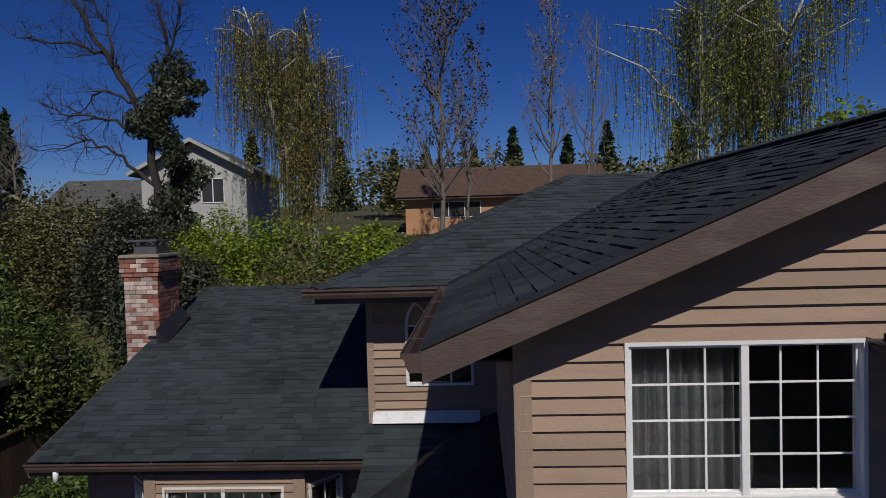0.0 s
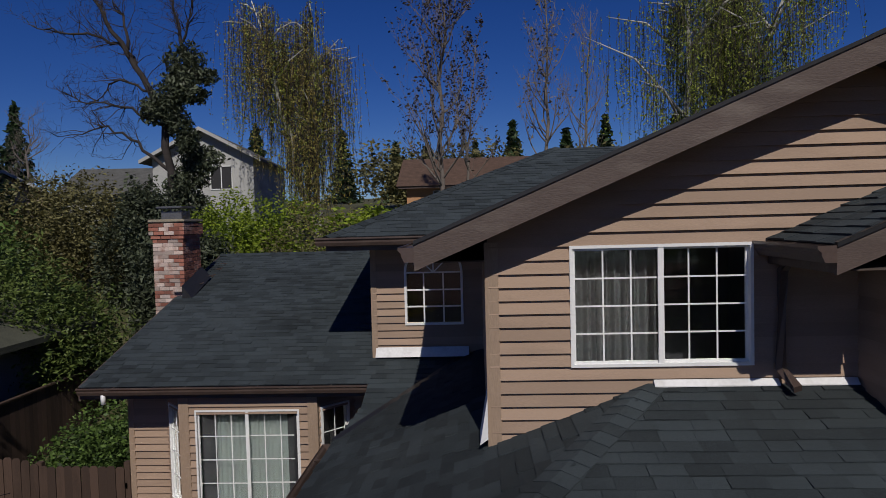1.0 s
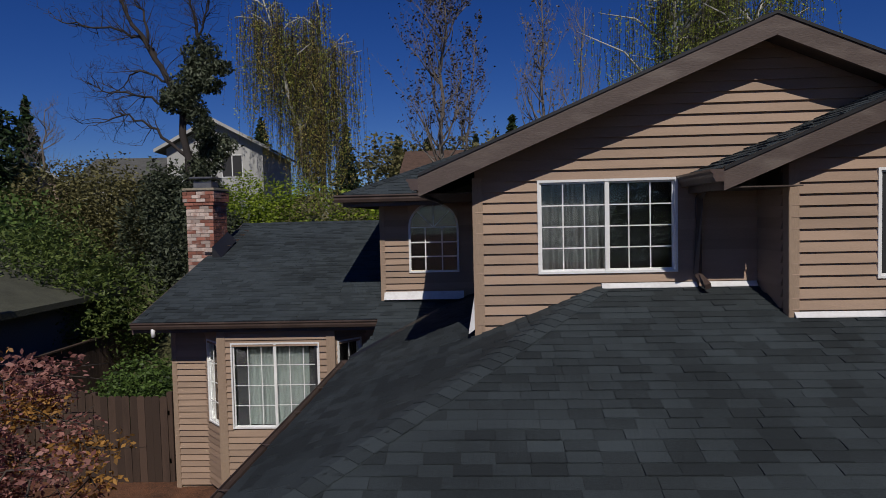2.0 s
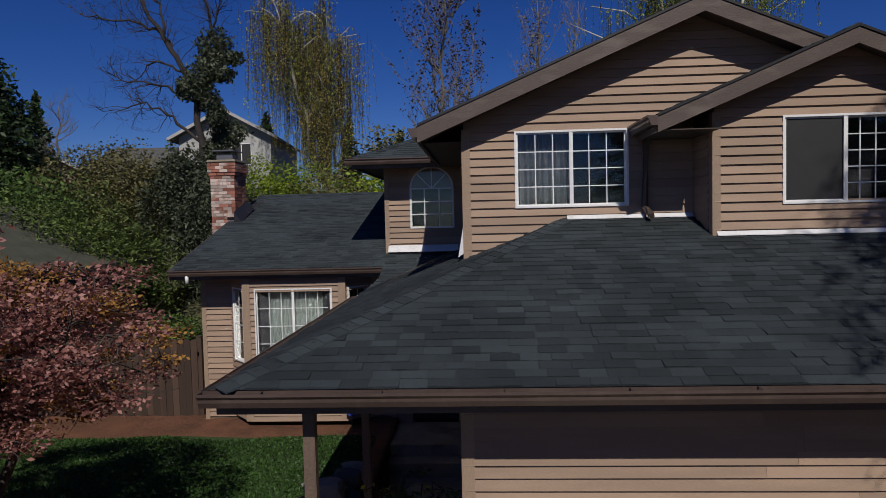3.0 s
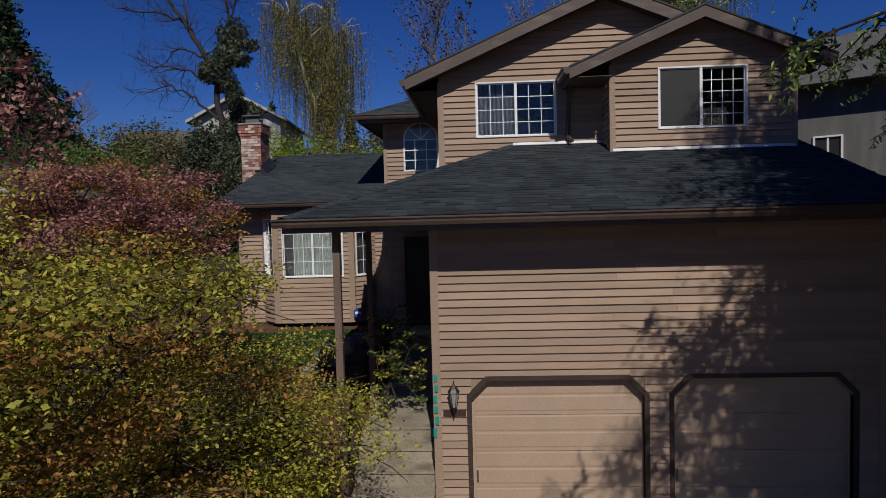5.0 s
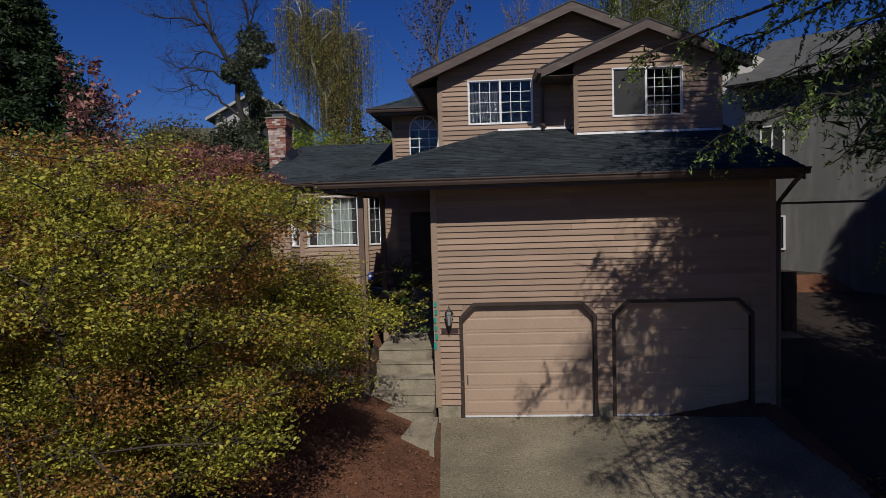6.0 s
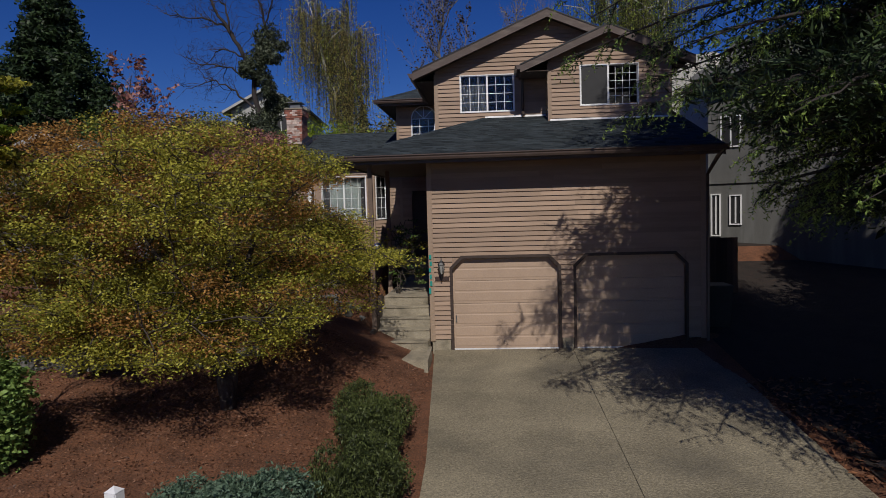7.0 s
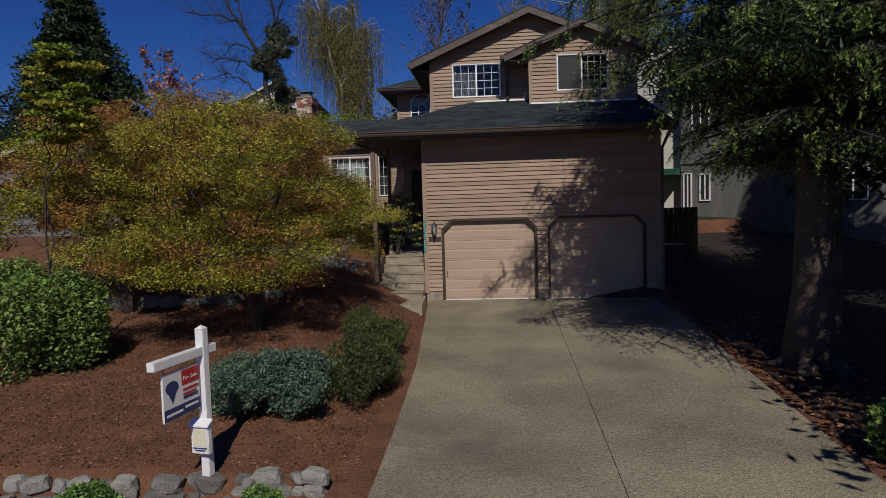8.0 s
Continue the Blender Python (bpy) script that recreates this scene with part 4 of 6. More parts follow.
tagged(solid("flashing", [(D1X - 0.03, D1Y - 0.06, 5.25), (D1X - 0.03, D1Y - 0.06, 5.6), (D1X - 0.03, D1Y + 0.3, 5.6), (D1X - 0.03, D1Y + 0.3, 5.22), (D1X - 0.1, D1Y - 0.06, 5.2), (D1X - 0.1, D1Y + 0.3, 5.2)], ((0, 1, 2, 3), (0, 3, 5, 4), (1, 0, 4), (2, 3, 5), (1, 4, 5, 2)), FLASH),
       "white metal flashing at the gable's corner", "flashing", kind="structure")

# ---- windows ----
window("window_1", "white vinyl slider with white grilles in the gable", pose(0.88, D1Y, 5.845), 1.48, 1.005, [(0.02, 0.75, 3, 4, False), (0.73, 1.46, 3, 4, False)])
window("window_2", "half-open white vinyl slider with white grilles", pose(4.02, D2Y, 5.81), 1.495, 1.04, [(0.02, 0.73, 1, 1, True), (0.71, 1.475, 4, 5, False)], room=0.62)
curtain("curtain", "sheer pale curtain behind the gable window", pose(0.9, D1Y + 0.2, 5.8), 0.74, 1.05, CURTAIN, 9)
# the arched stair window
AX0, AX1, AZ0, AZS = -1.0, -0.12, 5.53, 6.32
arch = empty("window_3", "arched white-framed stair window with a sunburst grille", "window", kind="structure")
cx, rr = (AX0 + AX1) / 2, (AX1 - AX0) / 2
bm = bmesh.new()
box_into(bm, AX0, AX0 + 0.035, AY - 0.04, AY + 0.05, AZ0, AZS)
box_into(bm, AX1 - 0.035, AX1, AY - 0.04, AY + 0.05, AZ0, AZS)
box_into(bm, AX0 + 0.035, AX1 - 0.035, AY - 0.04, AY + 0.05, AZ0, AZ0 + 0.035)
N = 20
for i in range(N):
    a0, a1 = math.pi * i / N, math.pi * (i + 1) / N
    pts = [(cx + r * math.cos(a), AY - 0.04, AZS + r * math.sin(a)) for r, a in ((rr, a0), (rr, a1), (rr - 0.035, a1), (rr - 0.035, a0))]
    prism_into(bm, pts, (0, 0.09, 0))
part("window_frame", bm, WHITE, arch)
for i in (1, 2):
    x = AX0 + (AX1 - AX0) * i / 3
    box("muntin", x - 0.011, x + 0.011, AY - 0.032, AY - 0.022, AZ0 + 0.035, AZS, WHITE, arch)
for z in (AZ0 + 0.28, AZ0 + 0.53, AZS):
    box("muntin", AX0 + 0.035, AX1 - 0.035, AY - 0.033, AY - 0.0225, z - 0.011, z + 0.011, WHITE, arch)
for a in (45, 90, 135):
    c, s = math.cos(radians(a)), math.sin(radians(a))
    prism("muntin", [(cx - s * 0.01, AY - 0.032, AZS + c * 0.01), (cx + s * 0.01, AY - 0.032, AZS - c * 0.01), (cx + s * 0.01 + c * (rr - 0.03), AY - 0.032, AZS - c * 0.01 + s * (rr - 0.03)), (cx - s * 0.01 + c * (rr - 0.03), AY - 0.032, AZS + c * 0.01 + s * (rr - 0.03))], (0, 0.01, 0), WHITE, arch)
pane = prism("pane", [(AX0 + 0.02, AY - 0.02, AZ0 + 0.02), (AX1 - 0.02, AY - 0.02, AZ0 + 0.02)] + [(cx + (rr - 0.02) * math.cos(math.pi * i / N), AY - 0.02, AZS + (rr - 0.02) * math.sin(math.pi * i / N)) for i in range(N + 1)], (0, 0.005, 0), PANE, arch)
pane.visible_shadow = False
box("room_lining", AX0 - 0.1, AX1 + 0.1, AY + 0.9, AY + 0.95, AZ0 - 0.3, 6.85, UNLITROOM, arch, "near-black panel in place of the unlit stairwell")
# wall over the arch: spandrels
for s in (-1, 1):
    pts = [(cx + s * rr, AY - 0.012, AZS), (cx + s * rr, AY - 0.012, 6.85), (cx, AY - 0.012, 6.85)] + [(cx + s * rr * math.sin(math.pi / 2 * i / 8), AY - 0.012, AZS + rr * math.cos(math.pi / 2 * i / 8)) for i in range(8)]
    prism("spandrel", pts, (0, 0.01, 0), SIDING, arch)

# ---- the bay ----
BF = AY - 0.55
BX0, BX1 = -4.22, -2.32
BZ0, BZ1 = 1.8, 4.66
wall("wall_bay_front", "tan lap-sided front of the bay", (0, BF), "front", BX0, BX1, BZ0, [(BX0, BZ1), (BX1, BZ1)], [(-4.05, -2.52, 2.95, 4.42)], thickness=0.1)
window("window_4", "white vinyl slider with grilles in the bay", pose(-4.05, BF, 2.95), 1.53, 1.47, [(0.03, 0.78, 3, 4, False), (0.75, 1.5, 3, 4, False)], room=0.5)
curtain("blind", "white pleated blind behind the bay window", pose(-4.06, BF + 0.14, 2.97), 1.55, 1.42, BLIND, 22, 0.004)
for i, (xa, ya, xb, yb) in enumerate(((BAY[0], AY, BX0, BF), (BX1, BF, BAY[1], AY))):
    ang = math.degrees(math.atan2(yb - ya, xb - xa))
    L = math.hypot(xb - xa, yb - ya)
    wall("wall_bay_side", "tan lap-sided angled side of the bay", (xa, ya), ang, 0.0, L, BZ0, [(0.0, BZ1), (L, BZ1)], [(0.12, L - 0.12, 2.95, 4.42)], thickness=0.1)
    mm = pose(xa, ya, 0, 0, 0, ang) @ pose(0.12, 0, 2.95)
    window("window_" + str(5 + i), "narrow white vinyl bay side window with grilles", mm, L - 0.24, 1.47, [(0.03, L - 0.27, 2, 4, False)], room=0.35)
for x, y in ((BX0, BF), (BX1, BF)):
    ob = box("corner_board", x - 0.075, x + 0.075, y - 0.035, y + 0.05, BZ0, BZ1, TRIM, bevel=0.004)
    tagged(ob, "tan corner board of the bay", "trim", kind="structure")
tagged(prism("bay_floor", [(BAY[0], AY, BZ0 - 0.03), (BX0, BF + 0.02, BZ0 - 0.03), (BX1, BF + 0.02, BZ0 - 0.03), (BAY[1], AY, BZ0 - 0.03)], (0, 0, 0.028), CASING), "dark underside of the bay", "bay", kind="structure")

# ---- garage doors ----
def garage_door(label, x0, x1):
    ob = empty("garage_door", label, "garage door", ((x0 + x1) / 2, GY + 0.1, 0))
    ob["kind"] = "structure"
    w = x1 - x0
    rows = 4
    hh = DOOR_TOP / rows
    for r in range(rows):
        bm = bmesh.new()
        box_into(bm, -w / 2, w / 2, 0, 0.04, r * hh + 0.003, (r + 1) * hh - 0.003)
        panel = part("door_section", bm, DOORPAINT, ob)
        for c in range(2):
            a, b = -w / 2 + 0.03, w / 2 - 0.03
            za, zb = r * hh + 0.05 + c * hh * 0.46, r * hh + 0.03 + (c + 1) * hh * 0.46
            e = 0.02
            v = [(a, 0.0, za), (b, 0.0, za), (b, 0.0, zb), (a, 0.0, zb), (a + e, -0.005, za + e), (b - e, -0.005, za + e), (b - e, -0.005, zb - e), (a + e, -0.005, zb - e)]
            solid("raised_panel", v, ((4, 5, 6, 7), (0, 1, 5, 4), (1, 2, 6, 5), (2, 3, 7, 6), (3, 0, 4, 7)), DOORPAINT, panel)
    box("bottom_seal", -w / 2, w / 2, -0.005, 0.045, -0.03, 0.006, FLASH, ob)
    box("handle", -w / 2 + 0.05, -w / 2 + 0.075, -0.03, -0.002, 0.62, 0.78, STEEL, ob, "steel pull handle")
    # casing with cut corners
    ch, cw = 0.27, 0.065
    bm = bmesh.new()
    y0 = -0.135
    xl, xr = -w / 2 - 0.0, w / 2
    outer = [(xl - cw, -0.0), (xl - cw, DOOR_TOP + cw - ch), (xl - cw + ch, DOOR_TOP + cw), (xr + cw - ch, DOOR_TOP + cw), (xr + cw, DOOR_TOP + cw - ch), (xr + cw, 0.0)]
    inner = [(xl, 0.0), (xl, DOOR_TOP - ch + 0.03), (xl + ch - 0.03, DOOR_TOP), (xr - ch + 0.03, DOOR_TOP), (xr, DOOR_TOP - ch + 0.03), (xr, 0.0)]
    for i in range(5):
        q = [outer[i], outer[i + 1], inner[i + 1], inner[i]]
        prism_into(bm, [(x, y0, z) for x, z in q], (0, 0.11, 0))
    part("casing", bm, CASING, ob)
    for s in (-1, 1):
        xx = xl if s < 0 else xr
        prism("corner_infill", [(xx, -0.1, DOOR_TOP - ch), (xx, -0.1, DOOR_TOP), (xx - s * (ch - 0.0), -0.1, DOOR_TOP)], (0, 0.09, 0), SIDING, ob)
    return ob


garage_door("tan panelled garage door in full sun", *DOORS[0])
garage_door("tan panelled garage door half in tree shade", *DOORS[1])

# ---- entry: steps, posts, door, lamp ----
steps = empty("entry_steps", "worn concrete steps up to the porch", "steps")
box("lower_pad", -1.0, 0.2, -0.35, 0.56, -0.3, 0.1, SLAB, steps, bevel=0.008)
for i in range(5):
    y = 0.55 + 0.36 * i
    box("step", -1.0, 0.19, y, y + 0.38 if i < 4 else 7.0, -0.2, 0.1 + 0.21 * (i + 1), SLAB, steps, bevel=0.012)
    box("nosing", -1.0, 0.19, y - 0.02, y + 0.04, 0.06 + 0.21 * (i + 1), 0.102 + 0.21 * (i + 1), SLAB, steps, bevel=0.01)
box("upper_step", -1.36, 0.19, 7.0, 7.4, 0.8, 1.4, SLAB, steps, bevel=0.008)
box("stoop", -1.36, 0.19, 7.4, AY - 0.03, 0.8, 1.6, SLAB, steps, bevel=0.008)
for i in range(4):
    box("cheek", -1.1, -1.002, 0.5 + 0.36 * i, 0.9 + 0.36 * i, -0.1, 0.36 + 0.21 * (i + 1), CASING, steps, "dark stepped timber edging", bevel=0.01)
prism("kerb", [(0.2, -0.55, -0.3), (0.2, 0.5, -0.3), (0.2, 0.5, 0.2), (0.2, -0.55, 0.13)], (0.08, 0, 0), SLAB, steps)
for x, y, z in ((-1.04, 0.78, 0.3), (-1.08, 3.6, 1.1)):
    ob = empty("porch_post", "square brown wooden porch post", "post", (x, y, z), "porch posts")
    box("shaft", -0.05, 0.05, -0.05, 0.05, 0, G_EAVE - 0.16 - z, POSTWOOD, ob, bevel=0.006)
    box("base", -0.062, 0.062, -0.062, 0.062, -0.1, 0.1, TRIM, ob, bevel=0.006)
door = empty("door_1", "dark panelled entry door in the porch shade", "door", (-0.58, AY + 0.03, 1.62))
door["kind"] = "structure"
box("leaf", -0.44, 0.44, 0, 0.045, 0, 2.05, ENTRY, door, bevel=0.004)
for zz in (0.2, 0.85, 1.45):
    box("panel", -0.3, 0.3, -0.012, 0.002, zz, zz + 0.45, ENTRY, door, bevel=0.005)
box("door_frame", -0.48, -0.44, -0.03, 0.08, -0.05, 2.1, CASING, door)
box("door_frame", 0.44, 0.48, -0.03, 0.08, -0.05, 2.1, CASING, door)
box("transom", -0.44, 0.44, -0.02, 0.06, 2.06, 2.28, CASING, door)
tube("handle", [(0.34, -0.02, 0.95), (0.34, -0.07, 0.95), (0.34, -0.07, 1.1), (0.34, -0.02, 1.1)], 0.012, STEEL, door, "steel door handle")

lamp = empty("wall_lantern", "black coach lantern with frosted glass on the garage wall", "lamp", (0.5, GY - 0.03, 1.9))
box("back_plate", -0.045, 0.045, -0.02, 0.02, -0.1, 0.12, BLACK, lamp, bevel=0.008)
tube("arm", [(0, -0.01, 0.06), (0, -0.08, 0.12), (0, -0.13, 0.1)], 0.01, BLACK, lamp)
v, f = [], []
tube_into(v, f, [(0, -0.13, -0.13), (0, -0.13, -0.02), (0, -0.13, 0.08)], [0.035, 0.055, 0.07], 6)
ob = new("glass", mesh_of("glass", v, f, LAMPGLASS))
ob.parent = lamp
v, f = [], []
tube_into(v, f, [(0, -0.13, 0.081), (0, -0.13, 0.13), (0, -0.13, 0.17), (0, -0.13, 0.2), (0, -0.13, 0.24)], [0.088, 0.06, 0.025, 0.012, 0.006], 6)
ob = new("cap", mesh_of("cap", v, f, BLACK))
ob.parent = lamp
v, f = [], []
tube_into(v, f, [(0, -0.13, -0.24), (0, -0.13, -0.17), (0, -0.13, -0.131)], [0.006, 0.018, 0.042], 6)
ob = new("finial", mesh_of("finial", v, f, BLACK))
ob.parent = lamp
for i in range(6):
    w = math.pi * 2 * i / 6
    c, s = math.cos(w), math.sin(w)
    tube("bar", [(0.037 * c, -0.13 + 0.037 * s, -0.13), (0.057 * c, -0.13 + 0.057 * s, -0.02), (0.073 * c, -0.13 + 0.073 * s, 0.08)], 0.005, BLACK, lamp, sides=4)
plaque = tagged(box("plaque", 0.34, 0.66, GY - 0.045, GY - 0.022, 1.6, 1.7, ENTRY, bevel=0.006), "small dark brown plaque under the lantern", "plaque")
TEAL = material("turquoise_ceramic", (0.02, 0.3, 0.26), 0.35, 0.2, 5, 40, 0.05)
# the house numbers, simplified to plain bars
bars = empty("number_strip", "turquoise house numbers simplified to plain bars down the corner board", "ornament", (0.24, GY - 0.04, 2.1))
for i, (dx, z, hh) in enumerate(((0, 0, 0.1), (0.01, -0.15, 0.1), (-0.01, -0.3, 0.1), (0.0, -0.45, 0.1), (0.01, -0.62, 0.12), (-0.02, -0.8, 0.14))):
    box("bar", dx - 0.025, dx + 0.025, -0.012, 0.006, z, z + hh, TEAL, bars, bevel=0.005)

# ---- chimney ----
CX0, CX1, CY0, CY1 = -6.09, -5.5, 11.3, 12.1
chim = empty("chimney", "red and whitened brick chimney with a metal cap", "chimney", ((CX0 + CX1) / 2, CY0, 2.0))
o = Vector(chim.location)
box("core", CX0 - o.x + 0.012, CX1 - o.x - 0.012, 0.012, CY1 - CY0 - 0.012, -0.5, 5.2, MORTAR, chim)
rng = random.Random(12)
bl, bh, bd = 0.2, 0.066, 0.09
brick_mesh = {}


def brick(w, d, mat):
    key = (round(w, 3), round(d, 3), mat.name)
    if key not in brick_mesh:
        e = 0.005
        v = []
        for z, q in ((0, 0), (bh - e, 0), (bh, e)):
            v += [(q, q, z), (w - q, q, z), (w - q, d - q, z), (q, d - q, z)]
        f = [(0, 1, 5, 4), (1, 2, 6, 5), (2, 3, 7, 6), (3, 0, 4, 7), (4, 5, 9, 8), (5, 6, 10, 9), (6, 7, 11, 10), (7, 4, 8, 11), (8, 9, 10, 11), (3, 2, 1, 0)]
        brick_mesh[key] = mesh_of("brick", v, f, mat)
    return brick_mesh[key]


W, D = CX1 - CX0, CY1 - CY0
top_rows = 5
z = 2.75
row = 0
while z < 5.18:
    rows_left = (5.2 - z) / (bh + 0.01)
    out = 0.0 if rows_left > top_rows else (0.025 if rows_left > 3.5 else 0.05)
    for side, L in (("front", W + 2 * out), ("right", D + 2 * out)):
        x = -out
        cut = bl / 2 if row % 2 else bl
        n = 0
        while x < L - out - 0.02:
            w = min(cut if n == 0 else bl, L - out - x)
            if w > 0.03:
                pale = rng.random() < (0.72 if rows_left > top_rows + 1 else 0.25) and side == "front"
                b = new("brick", brick(w - 0.01, bd, BRICKPALE if pale else BRICK))
                b.parent = chim
                j = rng.uniform(-0.002, 0.003)
                if side == "front":
                    b.matrix_basis = pose(CX0 - o.x + x, -out + j, z)
                else:
                    b.matrix_basis = pose(CX1 - o.x + out + j, x, z, 0, 0, 90)
            x += w
            n += 1
    z += bh + 0.01
    row += 1
box("crown", CX0 - o.x - 0.06, CX1 - o.x + 0.06, -0.06, D + 0.06, 5.19, 5.25, SLAB, chim, bevel=0.015)
cap = box("flue_box", -0.2, 0.2, 0.2, 0.6, 5.25, 5.4, STEEL, chim, "grey metal flue box")
box("cap_plate", -0.26, 0.26, 0.1, 0.7, 5.46, 5.5, STEEL, chim, "flat metal rain cap", bevel=0.01)
for sx in (-0.18, 0.18):
    for sy in (0.22, 0.58):
        box("cap_leg", sx - 0.01, sx + 0.01, sy - 0.01, sy + 0.01, 5.39, 5.47, STEEL, chim)
box("shoulder", W / 2 - 0.2, W / 2 + 0.04, -0.09, 0.02, 3.86, 3.95, BRICKPALE, chim, "pale brick ledge at the roof line", bevel=0.01)
solid("flashing", [(W / 2 + 0.005, -0.14, 3.72), (W / 2 + 0.2, -0.14, 3.74), (W / 2 + 0.2, D, 4.08), (W / 2 + 0.005, D, 4.08), (W / 2 + 0.005, -0.14, 3.98), (W / 2 + 0.005, D, 4.28)], ((0, 1, 2, 3), (0, 1, 4), (1, 2, 5, 4), (2, 3, 5), (3, 0, 4, 5)), BLACK, chim, "dark metal flashing at the roof")

# ---- the garden: stones, lawn, fence ----
def stone_mesh(seed):
    rng = random.Random(seed)
    bm = bmesh.new()
    bmesh.ops.create_icosphere(bm, subdivisions=2, radius=1)
    off = Vector((rng.uniform(0, 50), rng.uniform(0, 50), rng.uniform(0, 50)))
    for v in bm.verts:
        k = 1 + 0.35 * noise.noise(v.co * 1.1 + off) + 0.12 * noise.noise(v.co * 3 + off)
        v.co = Vector([max(-0.72, min(0.72, c)) for c in v.co]) * k
    me = bpy.data.meshes.new("stone")
    bm.to_mesh(me)
    bm.free()
    me.materials.append(STONE)
    return me


STONES = [stone_mesh(i) for i in range(9)]


def stone_row(name, label, pts, size, rows, seed, spread=0.0, ground=None):
    """A dry-laid row of garden stones along pts (x, y)."""
    rng = random.Random(seed)
    ob = empty(name, label, "stone wall", kind="structure")
    for (xa, ya), (xb, yb) in zip(pts, pts[1:]):
        L = math.hypot(xb - xa, yb - ya)
        for r in range(rows):
            d = rng.uniform(0, size * 0.5)
            while d < L:
                s = size * rng.uniform(0.55, 1.25)
                x, y = xa + (xb - xa) * d / L, ya + (yb - ya) * d / L
                z = terrain(x, y - 0.25) + r * size * 0.55 + s * 0.16
                st = new("stone", rng.choice(STONES))
                st.parent = ob
                st.matrix_basis = pose(x + rng.uniform(-spread, spread), y + 0.1 * r + rng.uniform(-0.04, 0.04) - spread * rng.random(), z, rng.uniform(-12, 12), rng.uniform(-12, 12), rng.uniform(-25, 25)) @ Matrix.Diagonal((s * rng.uniform(0.6, 0.8), s * 0.45, s * rng.uniform(0.4, 0.55), 1))
                d += s * 0.95
    return ob


stone_row("stone_wall", "low grey fieldstone edging at the foot of the mulch bed", [(-6.5, -9.5), (-3.6, -9.7), (-1.4, -9.62), (0.3, -9.55)], 0.25, 2, 5, 0.1)
stone_row("stone_wall", "low mossy fieldstone wall across the mulch bed", [(-9.5, -2.0), (-6.0, -2.15), (-4.2, -2.05), (-2.6, -1.9)], 0.5, 1, 6, 0.03)
stone_row("stone_wall", "pale fieldstone wall that holds up the lawn", [(-5.2, 3.35), (-3.6, 3.45), (-2.5, 3.8), (-1.75, 4.7), (-1.5, 5.5)], 0.42, 2, 7, 0.02)
stone_row("stone_wall", "rubble edging beside the entry steps", [(-3.4, 0.9), (-2.2, 1.0), (-1.4, 1.15)], 0.34, 2, 8, 0.05)


def lawn_height(x, y):
    return 1.66 + 0.02 * math.sin(x * 2) + 0.012 * (y - 4)


lawn_xs, lawn_ys = steps_between((-8.5, -1.75, 0.25)), steps_between((3.7, 7.6, 0.25))


def lawn_ok(x, y):
    return y > 3.6 + max(0, (x + 3.2)) * 0.9 and y < 7.55 + 0.15 * math.sin(x * 1.7)


verts, faces = [], []
for i, x in enumerate(lawn_xs):
    for y in lawn_ys:
        verts.append((x, max(y, 3.55 + max(0, x + 3.2) * 0.95), lawn_height(x, y)))
ny = len(lawn_ys)
for i in range(len(lawn_xs) - 1):
    for j in range(ny - 1):
        faces.append((i * ny + j, (i + 1) * ny + j, (i + 1) * ny + j + 1, i * ny + j + 1))
lawn = tagged(new("lawn", mesh_of("lawn", verts, faces, LAWN)), "small mown green front lawn", "lawn", kind="structure")
g = np.random.default_rng(3)
pp = np.stack([g.uniform(-8.4, -1.6, 30000), g.uniform(3.6, 7.55, 30000)], axis=1)
pp = [(x, y, lawn_height(x, y) + 0.018) for x, y in pp if lawn_ok(x, y)]
leaves("grass", pp, 0.035, GRASS, lawn, rng=4, flat=2.0, long=1.8)

mulch_bits = np.stack([g.uniform(-8, 0.4, 30000), g.uniform(-9.4, -0.5, 30000)], axis=1)
BARKCHIP = leafage("bark_chip", (0.14, 0.06, 0.032), 0.5, (0.24, 0.12, 0.07), 0.0)
tagged(leaves("bark_chips", [(x, y, terrain(x, y) + 0.014) for x, y in mulch_bits], 0.022, BARKCHIP, None, rng=8, flat=0.35, long=2.0), "scattered red-brown bark chips on the beds", "mulch")
dry = np.stack([g.normal(6.9, 0.9, 2600), g.uniform(-10, -1.5, 2600)], axis=1)
DRY = leafage("dry_needle_litter", (0.2, 0.075, 0.035), 0.5, (0.3, 0.14, 0.07), 0.0)
tagged(leaves("needle_litter", [(x, y, terrain(x, y) + 0.045) for x, y in dry if x > 6.25], 0.05, DRY, None, rng=9, flat=0.3, long=2.2), "rusty needle litter under the conifer", "litter")

# wooden fence with an arched gate
fence = empty("fence", "weathered brown board fence beside the house", "fence", (-5.5, 9.0, 1.7))
rng = random.Random(31)
for i in range(34):
    x = -0.15 - i * 0.142
    gate = 10 <= i <= 16
    top = 1.62 + rng.uniform(-0.012, 0.012)
    if gate:
        top = 1.62 + 0.16 * math.cos((i - 13) / 3.5 * math.pi / 2)
    e = 0.03
    v = [(x - 0.068, 0, 0), (x + 0.068, 0, 0), (x + 0.068, 0, top - e), (x + 0.068 - e, 0, top), (x - 0.068 + e, 0, top), (x - 0.068, 0, top - e)]
    bm = bmesh.new()
    prism_into(bm, v, (0, 0.02, 0))
    part("board", bm, FENCE, fence, m=pose(0, rng.uniform(-0.006, 0.006), 0, 0, rng.uniform(-0.4, 0.4), 0))
for x in (-0.05, -1.5, -2.5, -4.9):
    box("post", x - 0.05, x + 0.05, 0.022, 0.12, -0.2, 1.68, FENCE, fence, bevel=0.006)
for zz in (0.35, 1.25):
    box("rail", -4.95, -0.05, 0.022, 0.06, zz, zz + 0.09, FENCE, fence)
